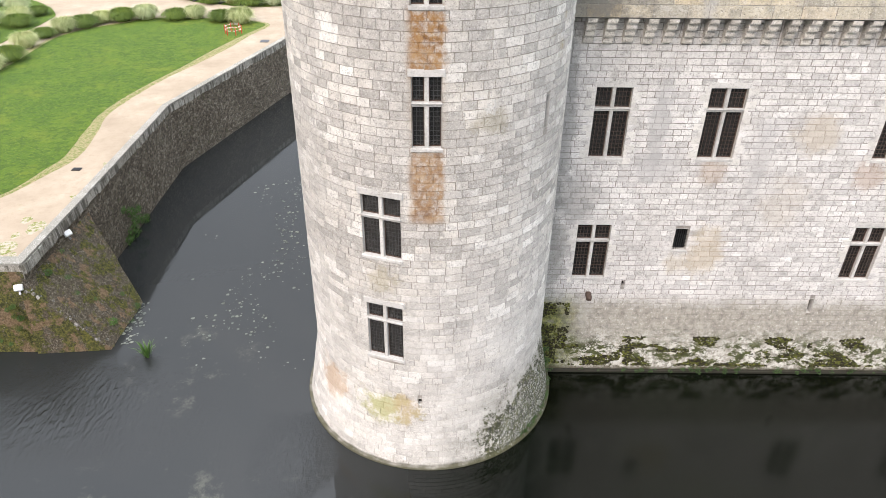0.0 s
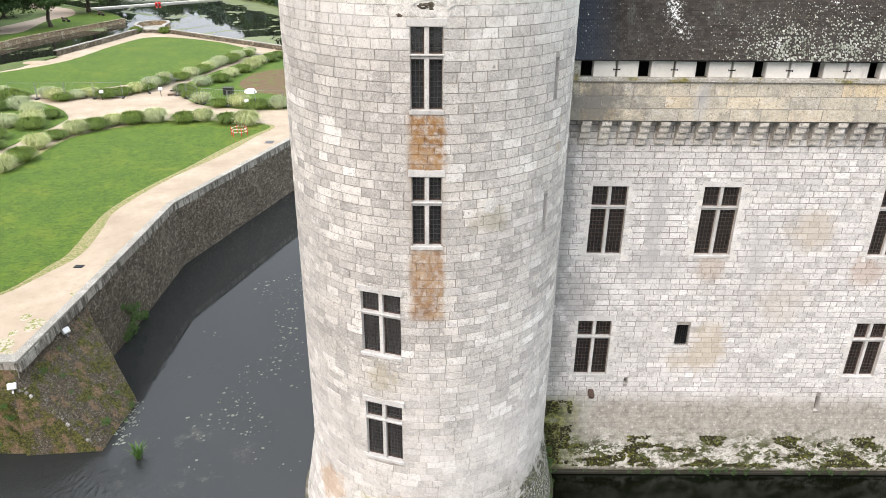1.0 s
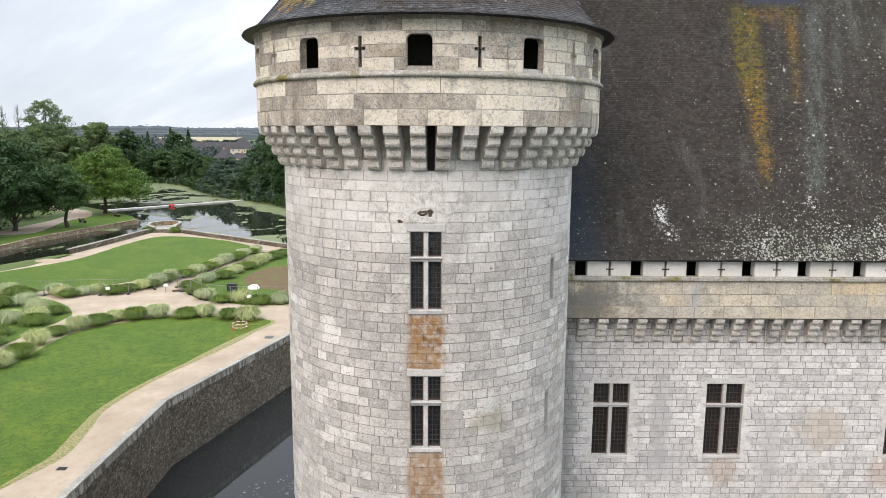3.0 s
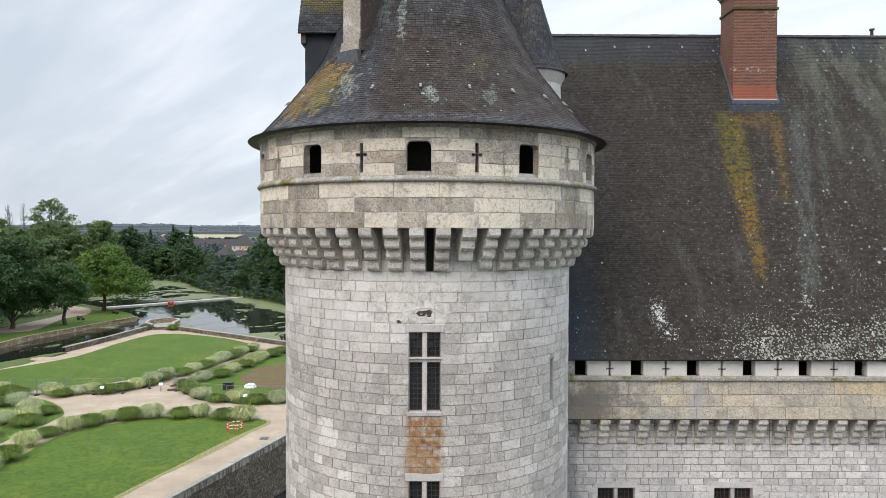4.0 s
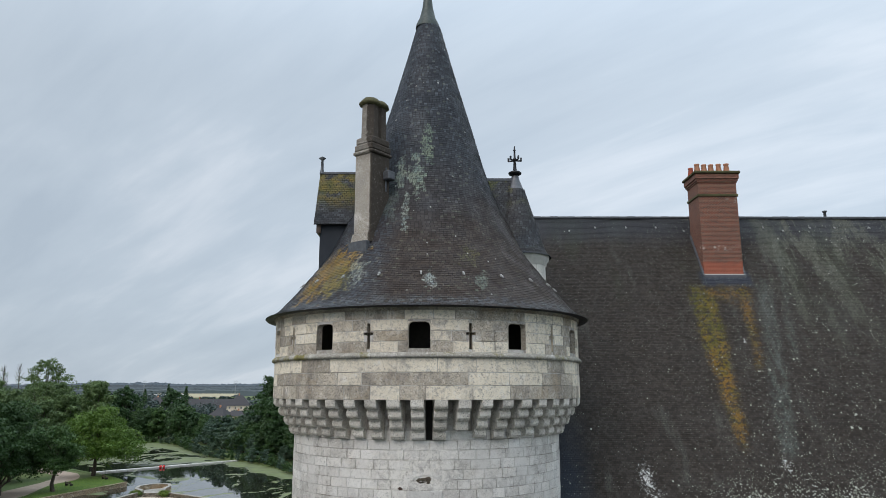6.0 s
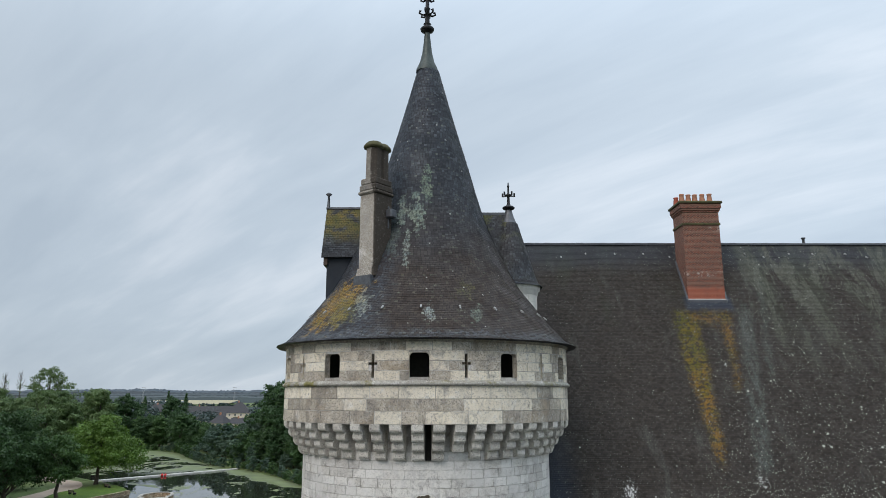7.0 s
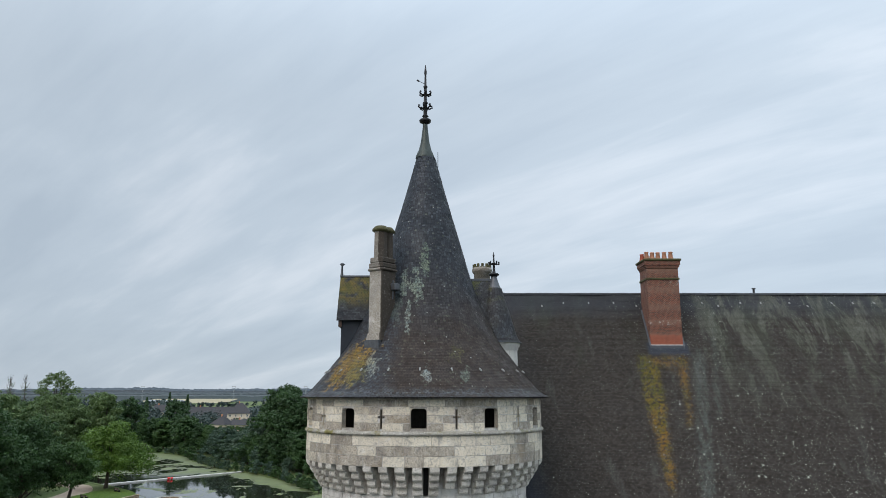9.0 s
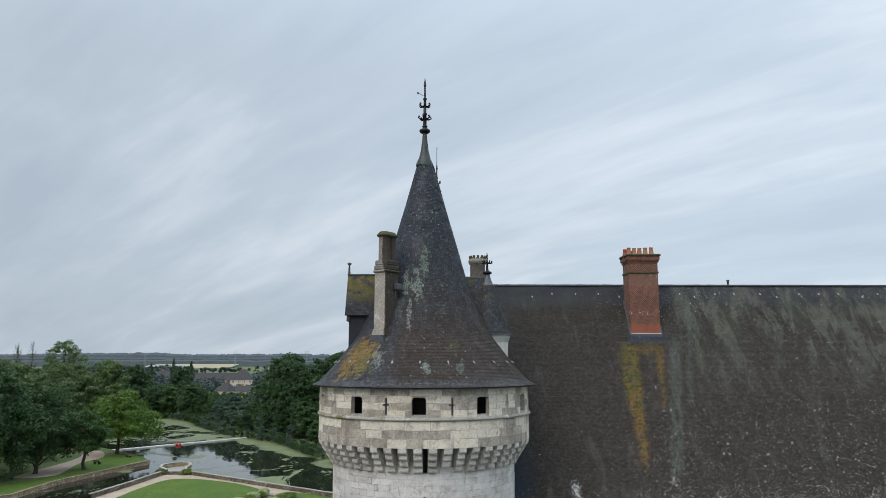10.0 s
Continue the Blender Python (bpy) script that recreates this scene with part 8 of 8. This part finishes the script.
def weeds(name, label, spots, material, size, blades, seed):
    r = random.Random(seed)
    vs_, fs_ = [], []
    for x_, y_, z_, s_ in spots:
        q1, g1 = leaf_quads(r, Vector((x_, y_, z_)), s_, blades, size * s_ * 1.6, 0.8)
        b_ = len(vs_)
        vs_ += q1
        fs_ += [tuple(q + b_ for q in g) for g in g1]
    tagged(raw(name, vs_, fs_, material), label, "plants", kind="stuff")


rv = random.Random(17)


def on_spur(i, j):
    return P0.lerp(P1, j).lerp(B0.lerp(B1, j), i)


spots = [(*on_spur(a_, b_), s_) for a_, b_, s_ in ((0.8, 0.35, 0.3), (0.72, 0.75, 0.18), (0.1, 0.25, 0.25), (0.25, 0.35, 0.2), (0.4, 0.3, 0.16), (0.9, 0.85, 0.22), (0.95, 0.6, 0.2), (0.55, 0.4, 0.14), (0.06, 0.5, 0.16))]
spots += [(-20.75, 40.5, 0.5, 0.6), (-20.7, 39.7, 0.3, 0.4), (-20.75, 41.3, 0.9, 0.55), (-20.8, 41.0, 1.7, 0.45), (-20.85, 42.0, 1.4, 0.4), (-20.85, 40.2, 2.3, 0.3), (-20.65, 42.4, 0.3, 0.4), (-20.72, 36.0, 0.9, 0.3), (-20.75, 35.6, 0.3, 0.35), (-20.8, 43.0, 0.2, 0.3), (-20.7, 36.6, 0.3, 0.25), (-19.4, 56.4, 0.15, 0.3), (-17.2, 64, 0.15, 0.3)]
spots += [(rv.uniform(-28, -21.5), 28.95 - rv.random() * 0.2, rv.uniform(0.5, 3.6), rv.uniform(0.08, 0.2)) for _ in range(26)]
dry = [(*on_spur(rv.random(), rv.random()), rv.uniform(0.06, 0.17)) for _ in range(90)] + [(rv.uniform(-30, -21.4), 28.9 - rv.random() * 0.25, rv.uniform(0.4, 4.2), rv.uniform(0.06, 0.2)) for _ in range(110)]
weeds("dry_tufts", "tufts of yellowing grass and moss on the bastion's slopes", dry, m_dry, 0.2, 90, 6)
weeds("wall_weeds", "bright green weeds rooted in the old masonry", spots, m_weed, 0.16, 330, 2)
spots = [(rv.uniform(5.5, 40), 27.5 + rv.uniform(-0.03, 0.05), rv.uniform(0.1, 0.36), rv.uniform(0.04, 0.15)) for _ in range(110)]
spots += [(5.15 + rv.uniform(-0.15, 0.4), 27.35 + rv.uniform(-0.2, 0.3), rv.uniform(0.2, 1.6), rv.uniform(0.08, 0.22)) for _ in range(22)]
spots += [(TX + 6.05 * math.sin(a_), TY - 6.05 * math.cos(a_), rv.uniform(0.1, 0.6), rv.uniform(0.04, 0.11)) for a_ in (radians(rv.uniform(45, 88)) for _ in range(40))]
weeds("footing_weeds", "small green plants along the damp footing", spots, m_leaf_mid, 0.24, 70, 3)

# cushions of moss on the wing's foot
vs_, fs_ = [], []
for n_ in range(15600):
    if n_ < 14600:
        x_, z_ = rv.uniform(6.0, 34.0), 0.40 + 1.75 * rv.random() ** 1.2
        if noise.noise(Vector((x_ * 0.55, z_ * 1.5, 3.1))) + 0.4 * noise.noise(Vector((x_ * 1.9, z_ * 3.6, 7.7))) < 0.0 + 0.14 * z_:
            continue
    else:
        x_, z_ = 5.2 + 1.3 * rv.random() ** 1.6, 0.5 + 3.6 * rv.random()
        if noise.noise(Vector((x_ * 1.6, z_ * 1.6, 5.5))) < 0.0:
            continue
    c_ = on_wing(x_, z_, 0.03)
    rx, rz, ry = rv.uniform(0.03, 0.11), rv.uniform(0.025, 0.07), rv.uniform(0.012, 0.04)
    b_ = len(vs_)
    n = 7
    ph = rv.uniform(0, 6)
    for q in range(n):
        a_ = 2 * math.pi * q / n
        w = 1 + 0.25 * math.sin(3 * a_ + ph)
        vs_.append(c_ + Vector((rx * math.cos(a_) * w, 0.03, rz * math.sin(a_) * w)))
    for q in range(n):
        a_ = 2 * math.pi * q / n
        vs_.append(c_ + Vector((rx * 0.6 * math.cos(a_), -ry, rz * 0.6 * math.sin(a_) - 0.01)))
    vs_.append(c_ + Vector((0, -ry * 1.25, -0.01)))
    for q in range(n):
        p = (q + 1) % n
        fs_ += [(b_ + q, b_ + p, b_ + n + p, b_ + n + q), (b_ + n + q, b_ + n + p, b_ + 2 * n)]
k = Nodes("moss_cushion", 1.0)
c = k.ramp(k.piece(), (0.0, (0.012, 0.009, 0.004)), (0.4, (0.024, 0.021, 0.007)), (0.7, (0.055, 0.060, 0.010)), (1.0, (0.13, 0.14, 0.02)))
k.bump(k.noise(40, 5, 0.8), 0.9, 0.02)
m_moss = k.color(c)
tagged(raw("moss_cushions", vs_, fs_, m_moss), "dark green and brown moss cushions on the wing's foot", "moss", kind="stuff")

# reed clump and lily pads in the moat
rd = thing("reed_clump", "small clump of green reeds standing in the water", "reeds", at=(-15.5, 28.5, 0))
vs_, fs_ = [], []
for _ in range(46):
    a_ = rv.uniform(0, 6.28)
    o = Vector((math.cos(a_), math.sin(a_), 0))
    s_ = Vector((-o.y, o.x, 0)) * 0.022
    b0 = o * rv.uniform(0, 0.2)
    l_, h_ = rv.uniform(0.1, 0.7), rv.uniform(0.4, 0.95)
    q = len(vs_)
    vs_ += [b0 - s_, b0 + s_, b0 + o * l_ * 0.5 - s_ + Vector((0, 0, h_ * 0.75)), b0 + o * l_ * 0.5 + s_ + Vector((0, 0, h_ * 0.75)), b0 + o * l_ + Vector((0, 0, h_))]
    fs_ += [(q, q + 1, q + 3, q + 2), (q + 2, q + 3, q + 4)]
raw("blades", vs_, fs_, m_weed, rd)
vs_, fs_ = [], []
for _ in range(1000):
    x_, y_ = rv.gauss(-11.2, 1.7), rv.uniform(27.5, 50)
    if noise.noise(Vector((x_ * 0.5, y_ * 0.28, 1.7))) < 0.02:
        continue
    rr = 0.02 + 0.11 * rv.random() ** 4
    b_ = len(vs_)
    n = 7
    for q in range(n):
        a_ = 2 * math.pi * q / n
        w = rr * rv.uniform(0.6, 1.1)
        vs_.append((x_ + w * math.cos(a_), y_ + w * math.sin(a_), 0.012))
    fs_.append(tuple(range(b_, b_ + n)))
for _ in range(60):
    x_, y_ = -17.2 + rv.gauss(0.1, 0.25), rv.uniform(29.4, 33.2)
    rr = rv.uniform(0.03, 0.12)
    b_ = len(vs_)
    for q in range(7):
        a_ = 2 * math.pi * q / 7
        vs_.append((x_ + rr * math.cos(a_) * rv.uniform(0.6, 1.1), y_ + rr * math.sin(a_) * rv.uniform(0.6, 1.1), 0.014))
    fs_.append(tuple(range(b_, b_ + 7)))
m_pad = leaves("floating_leaves", (0.07, 0.08, 0.055), (0.24, 0.25, 0.19), 0.05)
tagged(raw("floating_leaves", vs_, fs_, m_pad), "scattered pale green floating leaves on the moat", "plants", kind="stuff")

# ---------------------------------------------------------------- village behind the trees
def house(x, y, turn, ln, dp, wall_h, roof_h, label, hip=True, windows=3):
    t = thing("house", label, "house", "village houses", at=(x, y, GZ))
    t.rotation_euler = (0, 0, radians(turn))
    part("wall", box(-ln / 2, ln / 2, -dp / 2, dp / 2, -0.3, wall_h), m_render, t)
    e = 0.6
    hx = (ln / 2 - dp / 2 * 0.9) if hip else ln / 2 + e
    vs_ = [(-ln / 2 - e, -dp / 2 - e, wall_h), (ln / 2 + e, -dp / 2 - e, wall_h), (ln / 2 + e, dp / 2 + e, wall_h), (-ln / 2 - e, dp / 2 + e, wall_h), (-hx, 0, wall_h + roof_h), (hx, 0, wall_h + roof_h)]
    raw("roof", vs_, [(0, 1, 5, 4), (1, 2, 5), (2, 3, 4, 5), (3, 0, 4), (3, 2, 1, 0)], m_tile, t)
    for i in range(windows):
        xx = -ln / 2 + ln * (i + 0.5) / windows
        w_ = part("window", box(xx - 0.6, xx + 0.6, -dp / 2 - 0.05, -dp / 2 + 0.1, wall_h - 2.4, wall_h - 0.8), m_glass, t)
        part("frame", box(xx - 0.75, xx + 0.75, -dp / 2 - 0.03, -dp / 2 + 0.08, wall_h - 2.5, wall_h - 0.7), m_white_paint, w_)
    part("chimney", box(-hx * 0.5 - 0.4, -hx * 0.5 + 0.4, -0.4, 0.4, wall_h + roof_h * 0.6, wall_h + roof_h + 1.2), m_clay, t)


house(-162, 583, 8, 18, 16, 8.4, 8.4, "cream house with a dark hipped slate roof", True, 4)
house(-192, 603, 4, 36, 16, 5.2, 8.2, "long house with a dark slate roof", False, 7)
house(-131.6, 433, -24, 10.6, 9, 5.6, 5.1, "small house with a grey hipped slate roof", True, 2)
house(-117.5, 436, -4, 17, 9, 5.3, 3.2, "low outbuilding with a grey slate roof", False, 4)
house(-146, 700, 10, 24, 12, 9.0, 6.0, "pale house among the trees", False, 4)
house(-248, 640, -12, 24, 12, 8.0, 6.6, "grey-roofed house among the trees", True, 3)

garden_tree = make_tree(13, 6.0, 3.8, 0.2, m_leaf_mid, 1700, 0.8, "low green garden tree before the village houses", 9)
garden_tree.location = (-133.5, 417, GZ)
for x_, y_, s_ in ((-128.4, 419, 0.86), (-123.6, 417, 0.92), (-118.6, 420, 0.84), (-113.4, 418, 1.0), (-138.6, 419, 1.15), (-108.0, 420, 1.2), (-166.0, 560, 1.1), (-158.0, 562, 0.95), (-173.5, 563, 1.3)):
    place_tree(garden_tree, x_, y_, s_, 37 * x_)

# pylons on the horizon
for x_, y_ in ((-620, 2180), (-905, 2200), (-395, 2150)):
    t = thing("pylon", "steel lattice pylon far off on the horizon", "pylon", "pylons", at=(x_, y_, GZ))
    t.scale = (0.6, 0.6, 1.0)
    bm = bmesh.new()
    for sx in (-1, 1):
        for sy in (-1, 1):
            tube(bm, [Vector((sx * 4, sy * 4, 0)), Vector((sx * 1.4, sy * 1.4, 34))], [0.5, 0.4], 4)
    part("mast", bm, m_steel, t)
    bm = bmesh.new()
    for sx in (-1, 1):
        tube(bm, [Vector((sx * 1.4, 0, 34)), Vector((sx * 9, 0, 45)), Vector((sx * 9, 0, 47.5)), Vector((0, 0, 47))], [0.6, 0.6, 0.6, 0.5], 4)
    part("head_frame", bm, m_steel, t)
